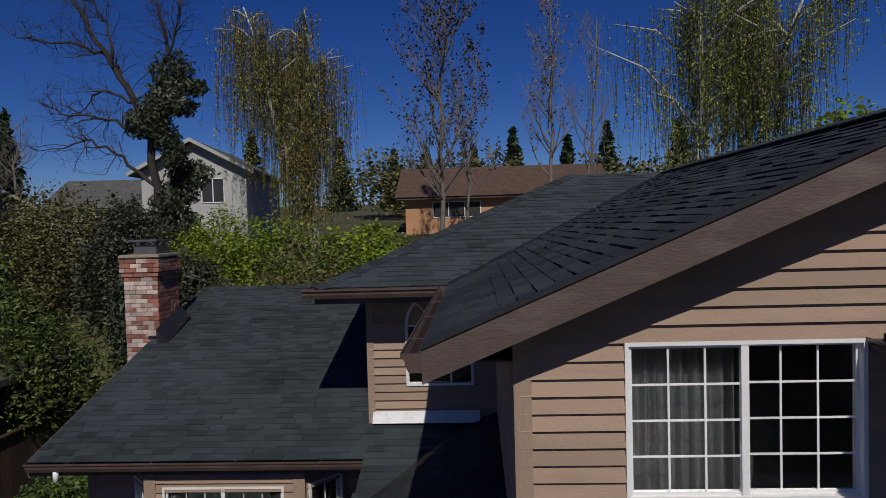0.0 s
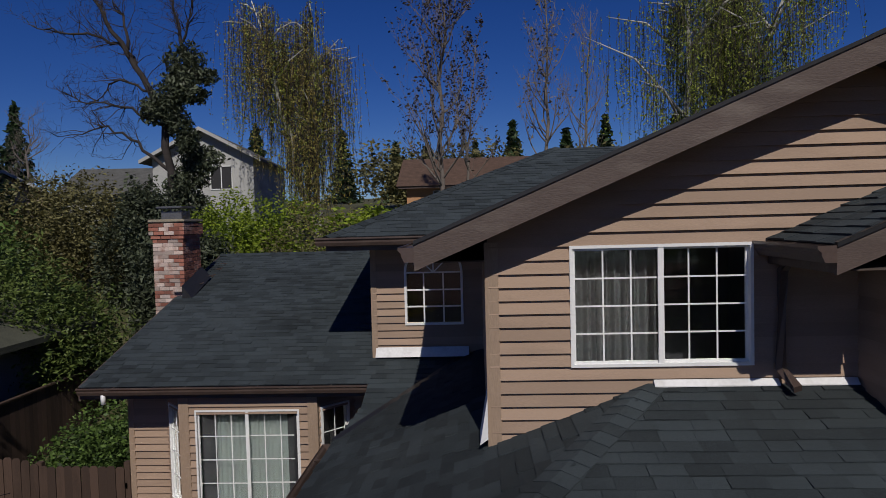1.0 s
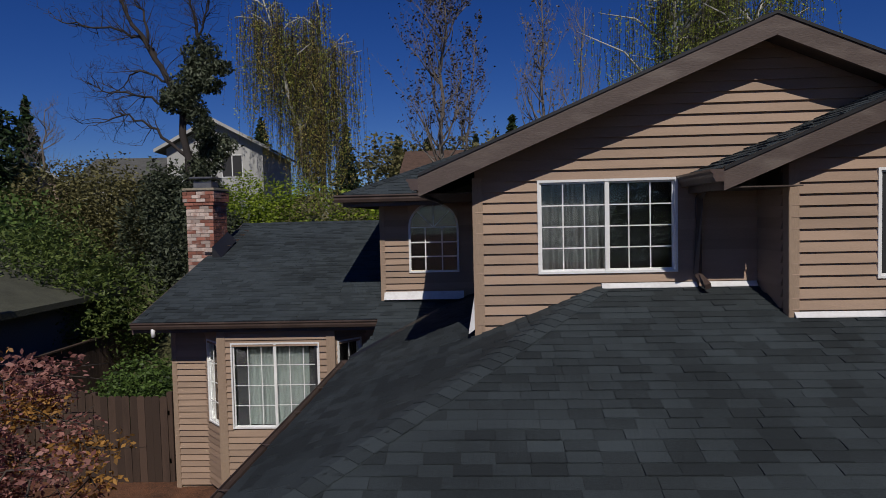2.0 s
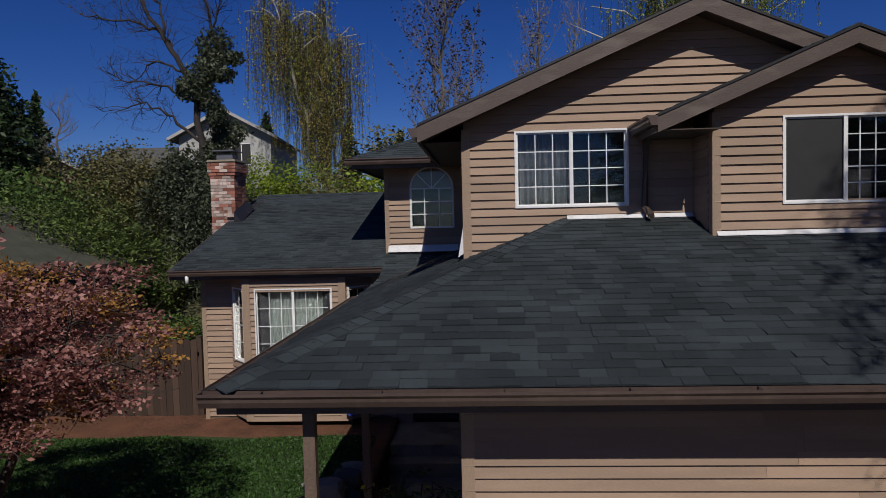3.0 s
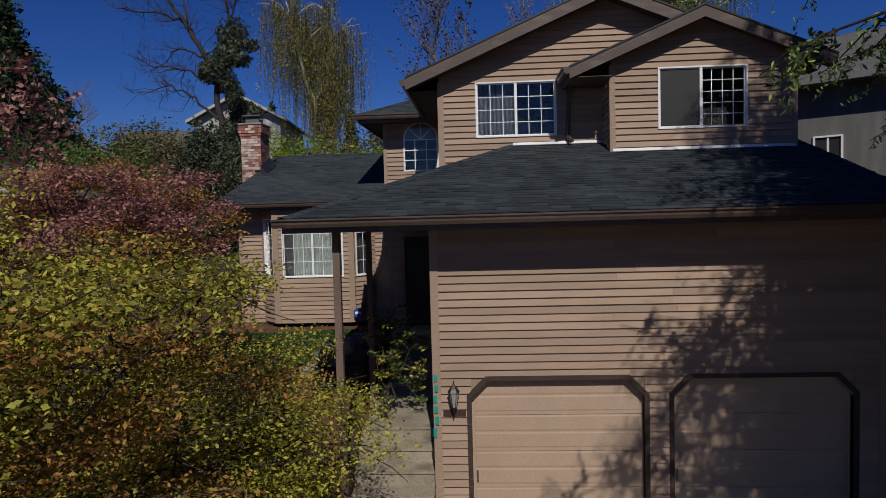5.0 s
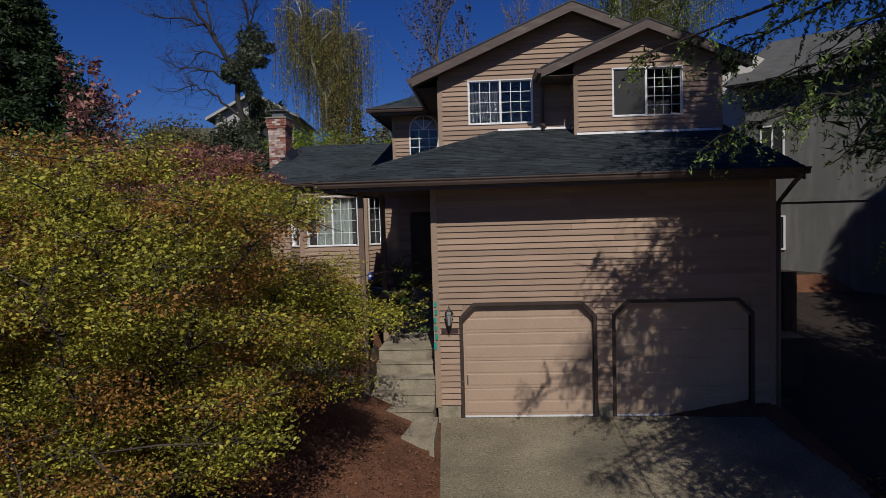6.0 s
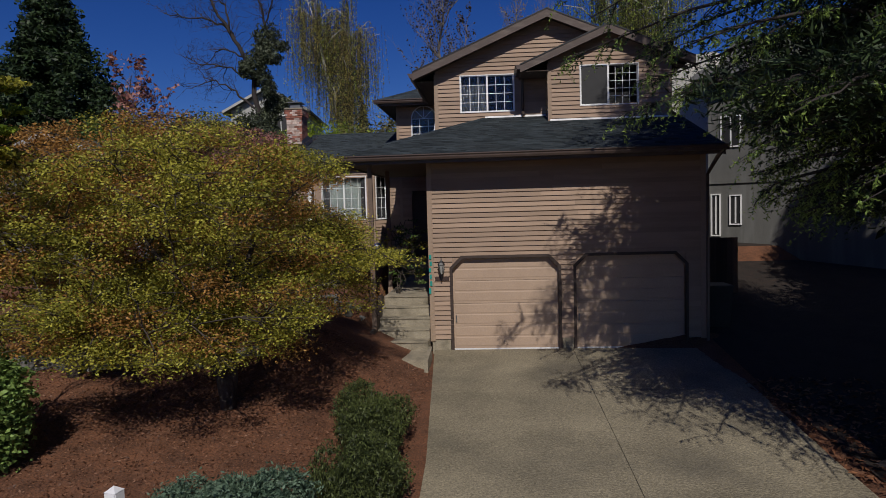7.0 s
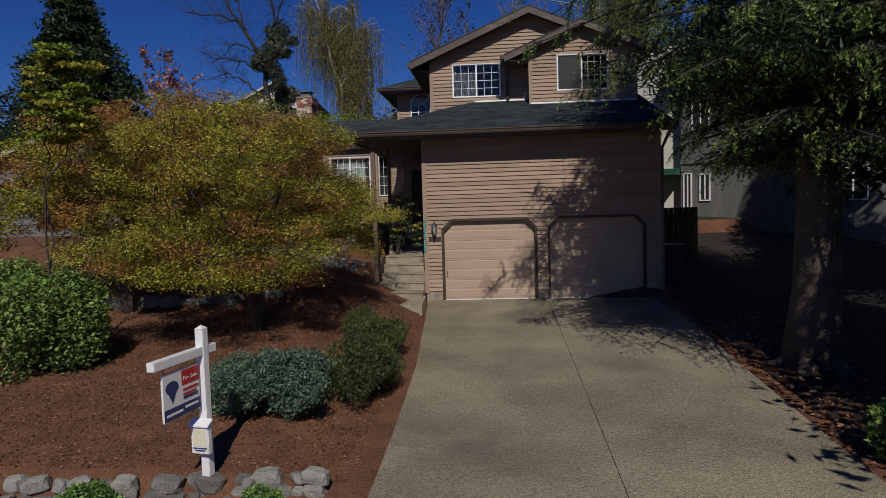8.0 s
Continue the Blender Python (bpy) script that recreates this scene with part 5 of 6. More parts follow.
fence2 = empty("side_fence", "dark board fence running back along the boundary", "fence", (-9.7, 9.2, 1.9))
for i in range(58):
    box("board", -0.01, 0.01, i * 0.145, i * 0.145 + 0.138, -0.4, 1.65 + rng.uniform(-0.01, 0.01), FENCE, fence2)
box("cap_rail", -0.05, 0.05, 0, 8.4, 1.665, 1.7, FENCE, fence2)
terrace = empty("retaining_wall", "weathered timber sleepers stepping up the bank", "retaining wall", (-11.4, 19.2, 2.9), kind="structure")
for i in range(4):
    box("sleeper", -2.4 + 0.1 * i, 2.2 - 0.15 * i, 0.35 * i, 0.35 * i + 0.22, 0.2 * i - 0.3, 0.2 * i + 0.19, POSTWOOD, terrace, bevel=0.015)

yard = empty("yard_sign", "small blue octagonal yard sign on a stake by the bay", "sign", (-2.16, 8.05, 1.66))
BLUE = material("blue_enamel", (0.03, 0.06, 0.3), 0.4, 0.15, 5, 40, 0.02)
tube("stake", [(0, 0, -0.05), (0, 0, 0.32)], 0.008, STEEL, yard)
prism("plate", [(0.12 * math.cos(math.pi / 8 + i * math.pi / 4), -0.012, 0.4 + 0.12 * math.sin(math.pi / 8 + i * math.pi / 4)) for i in range(8)], (0, 0.006, 0), BLUE, yard)
box("band", -0.075, 0.075, -0.017, -0.013, 0.37, 0.43, FLASH, yard, "white bar across the plate")

# ---- for-sale post ----
sp = empty("sale_sign", "white wooden yard-arm post with a hanging sale board", "sign", (-1.13, -9.6, -0.5))
sp.rotation_euler = (0, 0, radians(79))
box("post", -0.05, 0.05, -0.05, 0.05, -0.2, 1.76, WHITE, sp, bevel=0.006)
solid("post_cap", [(-0.05, -0.05, 1.76), (0.05, -0.05, 1.76), (0.05, 0.05, 1.76), (-0.05, 0.05, 1.76), (0, 0, 1.8)], ((0, 1, 4), (1, 2, 4), (2, 3, 4), (3, 0, 4)), WHITE, sp)
box("arm", -0.84, 0.2, -0.045, 0.045, 1.47, 1.565, WHITE, sp, bevel=0.006)
board = box("sign_board", -0.53, -0.07, -0.012, 0.012, 0.9, 1.4, WHITE, sp, "white sale board with red and blue bands", bevel=0.003)
board.scale = (1.3, 1, 1)
RED = material("red_print", (0.45, 0.03, 0.03), 0.5, 0.1, 4, 40, 0)
WHITEPAPER = material("cream_paper", (0.72, 0.68, 0.5), 0.7, 0.1, 5, 40, 0.02)
NAVY = material("navy_print", (0.03, 0.04, 0.13), 0.5, 0.1, 4, 40, 0)
box("red_band", -0.3, -0.075, -0.0145, -0.0125, 1.22, 1.38, RED, board)
box("blue_band", -0.525, -0.075, -0.0145, -0.0125, 0.91, 1.03, NAVY, board)
prism("emblem", [(-0.42 + 0.08 * math.cos(a), -0.0145, 1.24 + 0.07 * math.sin(a)) for a in [i * math.pi / 8 for i in range(16)]], (0, 0.002, 0), NAVY, board)
prism("emblem_tail", [(-0.47, -0.0146, 1.19), (-0.37, -0.0146, 1.19), (-0.42, -0.0146, 1.07)], (0, 0.002, 0), NAVY, board)
for i, (x0, x1, zz, mt) in enumerate(((-0.29, -0.09, 1.16, RED), (-0.29, -0.12, 1.11, RED), (-0.29, -0.1, 1.075, NAVY), (-0.5, -0.3, 0.95, WHITE), (-0.27, -0.1, 0.97, WHITE))):
    box("print_bar", x0, x1, -0.0166, -0.0147, zz, zz + 0.026, mt, board)
txt = bpy.data.curves.new("lettering", "FONT")
txt.body = "For Sale"
txt.size, txt.extrude = 0.055, 0.0008
letters = new("lettering", txt)
letters.data.materials.append(WHITE)
letters.parent = board
letters.matrix_basis = pose(-0.285, -0.0166, 1.275, 90, 0, 0)
for x in (-0.65, -0.14):
    tube("hook", [(x, 0, 1.39), (x, 0, 1.475)], 0.005, STEEL, sp)
fly = box("flyer_box", -0.125, -0.055, -0.11, 0.11, 0.38, 0.7, FLASH, sp, "white flyer box with a sloping lid", bevel=0.008)
solid("lid", [(-0.15, -0.125, 0.69), (-0.15, 0.125, 0.69), (-0.052, 0.125, 0.75), (-0.052, -0.125, 0.75), (-0.15, -0.125, 0.705), (-0.15, 0.125, 0.705), (-0.052, 0.125, 0.765), (-0.052, -0.125, 0.765)],
      ((0, 1, 2, 3), (4, 5, 6, 7), (0, 1, 5, 4), (1, 2, 6, 5), (2, 3, 7, 6), (3, 0, 4, 7)), WHITE, fly)
box("flyer", -0.129, -0.1255, -0.08, 0.08, 0.47, 0.66, WHITEPAPER, fly, "cream flyer behind the clear front")
for zz, ww in ((0.44, 0.085), (0.415, 0.06)):
    box("print_bar", -0.129, -0.1255, -ww, ww, zz, zz + 0.014, NAVY, fly)

# ---- wheelie bin and gas meter by the garage ----
bin_ob = empty("refuse_bin", "dark grey wheeled refuse bin beside the garage", "bin", (6.85, 1.9, 0.25))
DARKPLASTIC = material("dark_plastic", (0.02, 0.022, 0.024), 0.5, 0.2, 4, 50, 0.1)
solid("body", [(-0.24, -0.28, 0.03), (0.24, -0.28, 0.03), (0.24, 0.28, 0.03), (-0.24, 0.28, 0.03), (-0.3, -0.35, 1.0), (0.3, -0.35, 1.0), (0.3, 0.35, 1.0), (-0.3, 0.35, 1.0)], ((0, 1, 2, 3), (4, 5, 6, 7), (0, 1, 5, 4), (1, 2, 6, 5), (2, 3, 7, 6), (3, 0, 4, 7)), DARKPLASTIC, bin_ob)
box("lid", -0.32, 0.32, -0.38, 0.37, 1.0, 1.06, DARKPLASTIC, bin_ob, bevel=0.02)
for x in (-0.25, 0.25):
    tube("wheel", [(x - 0.03, 0.27, 0.1), (x + 0.03, 0.27, 0.1)], 0.1, BLACK, bin_ob, sides=12)

# ---- neighbouring houses ----
GREYWALL = material("grey_stucco", (0.135, 0.135, 0.128), 0.9, 0.15, 1.0, 30, 0.3, stretch=(4, 4, 0.6), dirt=(0.2, 0.2, 0.2), dirt_amount=0.5, dirt_scale=1)
PALEWALL = material("pale_grey_siding", (0.42, 0.42, 0.41), 0.85, 0.12, 1.0, 20, 0.1)
WHITEWALL = material("cream_siding", (0.68, 0.66, 0.58), 0.8, 0.1, 1.0, 20, 0.1)
ORANGEWALL = material("orange_tan_siding", (0.46, 0.25, 0.13), 0.85, 0.15, 1.0, 20, 0.2)
BROWNROOF = material("brown_shake_roof", (0.1, 0.06, 0.042), 0.95, 0.35, 3, 30, 0.6)
GREYROOF = material("grey_shingle_roof", (0.1, 0.1, 0.095), 0.95, 0.3, 3, 30, 0.6)
MOSSROOF = material("mossy_shingle_roof", (0.07, 0.072, 0.05), 0.95, 0.35, 2, 30, 0.6)
GREEN = material("green_awning", (0.02, 0.09, 0.06), 0.7, 0.2, 3, 30, 0.1)


def small_window(parent, m, w, h, cols=2):
    fr = bmesh.new()
    ring_into(fr, 0, w, 0, h, 0.045, -0.05, 0.03)
    win = part("window", fr, WHITE, parent, "white-framed window", m=m)
    box("pane", 0.045, w - 0.045, -0.01, 0.0, 0.045, h - 0.045, MESHPANE, win)
    for c in range(1, cols):
        x = w * c / cols
        box("muntin", x - 0.025, x + 0.025, -0.03, -0.012, 0.07, h - 0.07, WHITE, win)
    return win


rh = empty("neighbour_house", "tall grey stucco house next door with narrow windows", "house", (9.4, 10.5, 0.0))
rh.rotation_euler = (0, 0, radians(-40))
box("wall", 0, 12, 0, 8, -1.0, 7.6, GREYWALL, rh)
box("belt", 0, 12, -0.05, 0.0, 3.85, 4.0, GREYWALL, rh)
box("cream_wall", -2.6, -0.004, 0.5, 6.0, -0.5, 8.6, WHITEWALL, rh, "cream wall of the set-back part")
box("awning", -1.1, -0.05, -0.3, 0.49, 3.45, 3.7, GREEN, rh, "dark green awning")
for x, z, w, h in ((0.1, 2.0, 0.35, 1.5), (0.75, 2.4, 0.42, 1.05), (0.45, 5.1, 0.7, 1.1), (4.2, 5.0, 0.9, 1.2), (5.5, 2.3, 0.9, 1.1)):
    small_window(rh, pose(x, 0, z), w, h)
prism("roof", [(-0.5, -0.6, 7.5), (-0.5, 4, 9.6), (-0.5, 8.6, 7.5)], (13, 0, 0), GREYROOF, rh)
gate = empty("side_gate", "dark board gate between the garage and the neighbour", "gate", (6.45, 4.6, 0.5))
for i in range(13):
    box("board", i * 0.145, i * 0.145 + 0.138, 0, 0.022, 0, 1.75, FENCE, gate)
box("rail", 0, 1.9, 0.023, 0.06, 0.3, 0.39, FENCE, gate)
box("rail", 0, 1.9, 0.023, 0.06, 1.35, 1.44, FENCE, gate)
meter = empty("gas_meter", "pale grey gas meter on a pipe by the neighbour's wall", "meter", (10.3, 9.3, 1.15))
box("case", -0.12, 0.12, -0.09, 0.09, 0.15, 0.4, FLASH, meter, bevel=0.03)
tube("pipe", [(-0.2, 0, -0.2), (-0.2, 0, 0.45), (0.2, 0, 0.45), (0.2, 0, -0.2)], 0.025, STEEL, meter)

far = empty("white_house", "white house beyond the conifer, seen through branches", "house", (16.5, 4.0, 0.0))
box("wall", 0, 6, 0, 8, -1, 5.4, FLASH, far)
for i in range(14):
    box("clapboard", -0.02, 6.0, -0.03, 0.0, -0.2 + i * 0.4, -0.01 + i * 0.4 + 0.18, FLASH, far)
small_window(far, pose(1.2, -0.03, 2.6), 1.4, 1.2)
prism("roof", [(-0.4, -0.4, 5.4), (6.4, -0.4, 5.4), (3, -0.4, 7.4)], (0, 8.8, 0), GREYROOF, far)


def gable_house(name, label, at, turn, w, d, eave, peak, wallmat, roofmat, windows, over=0.5):
    """A house with its gable to the front. windows: (x, z, w, h, columns) on the front."""
    ob = empty(name, label, "house", at)
    ob.rotation_euler = (0, 0, radians(turn))
    bm = bmesh.new()
    prism_into(bm, [(-w / 2, 0, -3), (w / 2, 0, -3), (w / 2, 0, eave), (0, 0, peak), (-w / 2, 0, eave)], (0, d, 0))
    part("wall", bm, wallmat, ob)
    s = (peak - eave) / (w / 2)
    for q in (-1, 1):
        x1, z1 = q * (w / 2 + over), eave - s * over
        bm = bmesh.new()
        prism_into(bm, [(0, -over, peak + 0.03), (x1, -over, z1 + 0.03), (x1, -over, z1 + 0.17), (0, -over, peak + 0.19)], (0, d + 2 * over, 0))
        part("roof", bm, roofmat, ob)
        bm = bmesh.new()
        prism_into(bm, [(0, -over - 0.05, peak + 0.02), (x1, -over - 0.05, z1 + 0.02), (x1, -over - 0.05, z1 + 0.2), (0, -over - 0.05, peak + 0.21)], (0, 0.05, 0))
        part("barge_board", bm, PALEWALL, ob, "pale barge board")
    for x, z, ww, hh, c in windows:
        small_window(ob, pose(x, 0, z), ww, hh, c)
    return ob


gh = gable_house("grey_house", "pale grey gabled house on the hill behind the trees", (-14.2, 33.5, 7.75), 6, 5.2, 9, 2.9, 4.3, PALEWALL, GREYROOF, [(0.35, 1.25, 1.15, 1.25, 2)])
box("side_wing", -8.2, -3.1, 2.0, 8, -3, 1.3, PALEWALL, gh)
prism("side_roof", [(-8.6, 1.5, 1.2), (-8.6, 5.0, 2.9), (-8.6, 8.5, 1.2)], (5.6, 0, 0), GREYROOF, gh)
small_window(gh, pose(-6.4, 2.0, -0.4), 2.0, 1.2, 2)
oh = empty("orange_house", "low orange-tan house with a brown shake roof on the hill", "house", (0.2, 42.0, 7.1))
box("wall", -4.6, 7.5, 0, 8, -2, 2.4, ORANGEWALL, oh)
prism("roof", [(-5.2, -0.7, 2.2), (-5.2, 4, 4.3), (-5.2, 8.7, 2.2)], (13.5, 0, 0), BROWNROOF, oh)
box("beam", -5.1, 8.0, -0.6, -0.45, 2.05, 2.25, FASCIA, oh)
small_window(oh, pose(-2.9, 0, 0.9), 3.0, 1.0, 3)
small_window(oh, pose(2.5, 0, 0.7), 1.6, 1.2, 2)
fh = gable_house("far_house", "pinkish gabled house beyond the shrubs", (-27, 36, 7.0), 40, 6, 9, 1.7, 3.4, material("pink_beige_siding", (0.45, 0.33, 0.28), 0.85, 0.1, 1, 20, 0.1), BROWNROOF, [(-0.6, 0.3, 1.1, 1.2, 2)])
nb = gable_house("garden_building", "low neighbouring building with a mossy shingle roof", (-14.4, 9.6, 1.6), 0, 8.2, 6, 3.1, 4.6, material("dim_grey_siding", (0.16, 0.16, 0.17), 0.9, 0.15, 1, 20, 0.2), MOSSROOF, [])
gable_house("tan_house", "tan house up the slope beyond the street trees", (-16.5, -1.0, 1.6), 70, 7, 9, 2.6, 4.6, material("beige_siding", (0.4, 0.35, 0.27), 0.85, 0.1, 1, 20, 0.1), GREYROOF, [(0.5, 0.8, 1.2, 1.2, 2)])

# ---- trees ----
def crown_tree(name, label, at, fork, centre, radii, clump, n, count, size, mats, seed, trunk=0.14, bark=BARK, stems=4, flat=0.5, extra=None):
    """A small garden tree: several stems, limbs to layered clumps of leaves that fill an uneven crown."""
    rng = random.Random(seed)
    ob = empty(name, label, "tree", at)
    base, c, r = Vector(at), Vector(centre) - Vector(at), Vector(radii)
    nodes = []
    limbs = []
    for i in range(stems):
        w = 2 * math.pi * i / stems + rng.uniform(-0.4, 0.4)
        tip = c + Vector((math.cos(w) * r.x * 0.5, math.sin(w) * r.y * 0.5, r.z * rng.uniform(-0.1, 0.35)))
        pts = []
        for k in range(9):
            f = k / 8
            q = Vector((0, 0, fork * min(1, f * 3))).lerp(tip, max(0, f - 0.08) ** 1.3 / 0.9)
            q += Vector((rng.gauss(0, 0.06), rng.gauss(0, 0.06), 0)) * (1 if k else 0.6)
            if k == 0:
                q = Vector((math.cos(w) * trunk * 0.5, math.sin(w) * trunk * 0.5, -0.12))
            pts.append(q)
        limbs.append((pts, [trunk * (1 - 0.75 * k / 8) for k in range(9)]))
        nodes += [(pts[k], trunk * (1 - 0.75 * k / 8)) for k in range(3, 9)]
    wood("trunk", limbs, bark, ob, sides=7)
    blobs, twigs = [], []
    for i in range(n):
        d = Vector((rng.gauss(0, 1), rng.gauss(0, 1), rng.gauss(0, 1))).normalized()
        q = rng.random() ** 0.42
        p = c + Vector((d.x * r.x, d.y * r.y, d.z * r.z)) * q
        pick = rng.random()
        for ec, er, share in extra or ():
            if 0 <= pick < share:
                p = Vector(ec) - base + Vector((d.x * er[0], d.y * er[1], d.z * er[2])) * q
            pick -= share
        s = rng.uniform(0.6, 1.25)
        blobs.append((p.x, p.y, p.z, clump[0] * s, clump[0] * s, clump[1] * s))
        near, rad = min(nodes, key=lambda m: (m[0] - p).length + max(0, m[0].z - p.z) * 0.6)
        mid = near.lerp(p, 0.5) + Vector((rng.gauss(0, 0.1), rng.gauss(0, 0.1), 0.1))
        twigs.append(([near, mid, p], [max(rad * 0.5, 0.012), 0.012, 0.004]))
        for _ in range(3):
            e = p + Vector((rng.gauss(0, clump[0] * 0.7), rng.gauss(0, clump[0] * 0.7), rng.gauss(0, clump[1] * 0.7)))
            twigs.append(([p.lerp(mid, 0.3), p.lerp(e, 0.6), e], [0.008, 0.006, 0.003]))
        nodes.append((mid, 0.016))
    wood("limbwork", twigs, bark, ob)
    share = sum(w for _, w in mats)
    k0 = 0
    for j, (mt, w) in enumerate(mats):
        sel = [b for i, b in enumerate(blobs) if (i * 7919 % 1000) / 1000 * share >= k0 and (i * 7919 % 1000) / 1000 * share < k0 + w]
        k0 += w
        leaves("crown", clumps(seed + j, sel, int(count * w / share), 0.15), size, mt, ob, rng=seed + j, flat=flat)
    return ob


def weeping_birch(name, label, at, height, stems, spread, strands, length, leafmats, seed, bark=BIRCH, low=0.35, size=0.1):
    """White stems with arching limbs and long hanging strands of small leaves."""
    rng = random.Random(seed)
    ob = empty(name, label, "tree", at)
    limbs, arms = [], []
    for lx, ly in stems:
        pts = []
        for k in range(10):
            f = k / 9
            pts.append(Vector((lx * f + rng.gauss(0, 0.12), ly * f + rng.gauss(0, 0.1), height * f * 0.97)))
        r0 = 0.17 * height / 11
        limbs.append((pts, [r0 * (1 - 0.85 * k / 9) for k in range(10)]))
        for _ in range(int(16 * height / 10)):
            f = rng.uniform(low, 0.97)
            i = int(f * 9)
            s = pts[i].lerp(pts[min(i + 1, 9)], f * 9 - i)
            w = rng.uniform(0, 2 * math.pi)
            reach = spread * (1.15 - f * 0.75) * rng.uniform(0.5, 1.1)
            e = s + Vector((math.cos(w) * reach, math.sin(w) * reach, reach * rng.uniform(0.35, 0.9)))
            m = s.lerp(e, 0.5) + Vector((0, 0, reach * 0.18))
            arms.append(([s, m, e], [r0 * 0.34, r0 * 0.2, 0.012]))
    wood("trunk", limbs, bark, ob, sides=7)
    wood("limbwork", arms, bark, ob)
    lines, pts_by = [], [[] for _ in leafmats]
    for _ in range(strands):
        a = rng.choice(arms)[0]
        f = rng.uniform(0.25, 1.0)
        s = a[0].lerp(a[1], f * 2) if f < 0.5 else a[1].lerp(a[2], f * 2 - 1)
        s = s + Vector((rng.gauss(0, 0.25), rng.gauss(0, 0.25), rng.gauss(0, 0.15)))
        L = min(length * rng.uniform(0.45, 1.2), s.z - 1.0)
        sw = Vector((rng.gauss(0, 0.12), rng.gauss(0, 0.12), 0))
        pth = [s + sw * f2 * L * 0.5 + Vector((0, 0, -L * f2)) for f2 in (0, 0.35, 0.7, 1.0)]
        lines.append((pth, [0.009, 0.007, 0.006, 0.004]))
        j = rng.choices(range(len(leafmats)), [w for _, w in leafmats])[0]
        for _ in range(int(L * 8)):
            f2 = rng.random()
            pts_by[j].append(s + sw * f2 * L * 0.5 + Vector((rng.gauss(0, 0.035), rng.gauss(0, 0.035), -L * f2)))
    wood("twig_mass", lines, TWIG, ob, smooth=False)
    for (mt, _), q in zip(leafmats, pts_by):
        if q:
            leaves("crown", [tuple(p) for p in q], size, mt, ob, rng=seed, flat=0.5, droop=0.9, long=1.9)
    return ob


def bare_tree(name, label, at, height, seed, bark=GREYTWIG, lean=(0, 0), radius=0.14, depth=3, spread=0.7, kids=(4, 6), limbs_n=16, dots=0, dotmat=None, low=0.3, reach=0.28, lift=0.35, bend=0.28):
    """A leafless tree: a leader with rising limbs and fine twigs; dots: old cones or catkins on the twigs."""
    rng = random.Random(seed)
    ob = empty(name, label, "tree", at)
    pts = [Vector((lean[0] * k / 9 + rng.gauss(0, 0.08), lean[1] * k / 9 + rng.gauss(0, 0.08), height * k / 9)) for k in range(10)]
    limbs = [(pts, [radius * (1 - 0.88 * k / 9) for k in range(10)])]
    out, tips = [], []
    for _ in range(limbs_n):
        f = rng.uniform(low, 0.98)
        i = int(f * 9)
        s = pts[i].lerp(pts[min(i + 1, 9)], f * 9 - i)
        w = rng.uniform(0, 2 * math.pi)
        grow(rng, s, (math.cos(w), math.sin(w), 0.7), height * reach * (1.2 - f * 0.8), radius * (0.5 - 0.35 * f), depth - 1, out, tips, bend, kids, 0.6, lift, spread)
    wood("trunk", limbs, bark, ob, sides=7)
    wood("branching", out, bark, ob, smooth=False)
    if dots:
        g = [rng.choice(tips) + Vector((rng.gauss(0, 0.06), rng.gauss(0, 0.06), rng.gauss(0, 0.06))) for _ in range(dots)]
        leaves("cone_mass", [tuple(p) for p in g], 0.11, dotmat or TWIG, ob, rng=seed, flat=0.5, droop=0.3, long=1.5)
    return ob, tips


def spruce(name, label, at, height, radius, mat, seed, count=9000, size=0.3, group="", low=0.06):
    """A dark conical conifer with ragged tiers."""
    rng = random.Random(seed)
    ob = empty(name, label, "tree", at, group)
    tube("trunk", [(0, 0, -0.3), (0, 0, height * 0.5), (0, 0, height)], [height * 0.018, height * 0.01, 0.02], BARK, ob)
    pts = []
    tiers = int(height * 3.4)
    for t in range(tiers):
        f = t / tiers
        z = height * (low + (0.99 - low) * f)
        R = radius * (1 - f) ** 0.85 * rng.uniform(0.75, 1.12) + 0.1
        for b in range(max(5, int(16 * (1 - f)) + 4)):
            w = rng.uniform(0, 2 * math.pi)
            L = R * rng.uniform(0.65, 1.1)
            for _ in range(max(4, int(count / tiers / 13))):
                q = rng.random() ** 0.55
                pts.append((math.cos(w) * L * q + rng.gauss(0, 0.1 * radius * 0.3), math.sin(w) * L * q + rng.gauss(0, 0.1 * radius * 0.3), z - 0.28 * L * q * q + rng.gauss(0, 0.2)))
    leaves("crown", pts, size, mat, ob, rng=seed, flat=0.5, droop=0.35, long=2.0)
    return ob


# the yellow-green maple by the drive
crown_tree("maple_tree", "yellow-green Japanese maple in new leaf above the mulch bed", (-2.55, -4.0, terrain(-2.55, -4.0)), 0.9, (-2.95, -3.9, 3.25), (2.55, 2.6, 1.6), (0.44, 0.2), 470, 190000, 0.027,
           [(MAPLE, 0.74), (MAPLE_RUST, 0.26)], 21, trunk=0.085, stems=6, extra=[((-1.35, -2.1, 2.3), (1.4, 1.9, 1.0), 0.16), ((-2.3, -5.3, 1.85), (1.7, 1.2, 0.75), 0.13), ((-3.9, -5.6, 1.8), (1.6, 0.9, 0.55), 0.07)])
crown_tree("maple_tree", "rusty yellow-green Japanese maple behind the low stone wall", (-6.0, -2.6, terrain(-6.0, -2.6)), 0.9, (-6.1, -2.7, 3.3), (2.5, 2.2, 1.65), (0.44, 0.21), 270, 80000, 0.036, [(MAPLE, 0.55), (MAPLE_RUST, 0.45)], 28, trunk=0.08, stems=5)
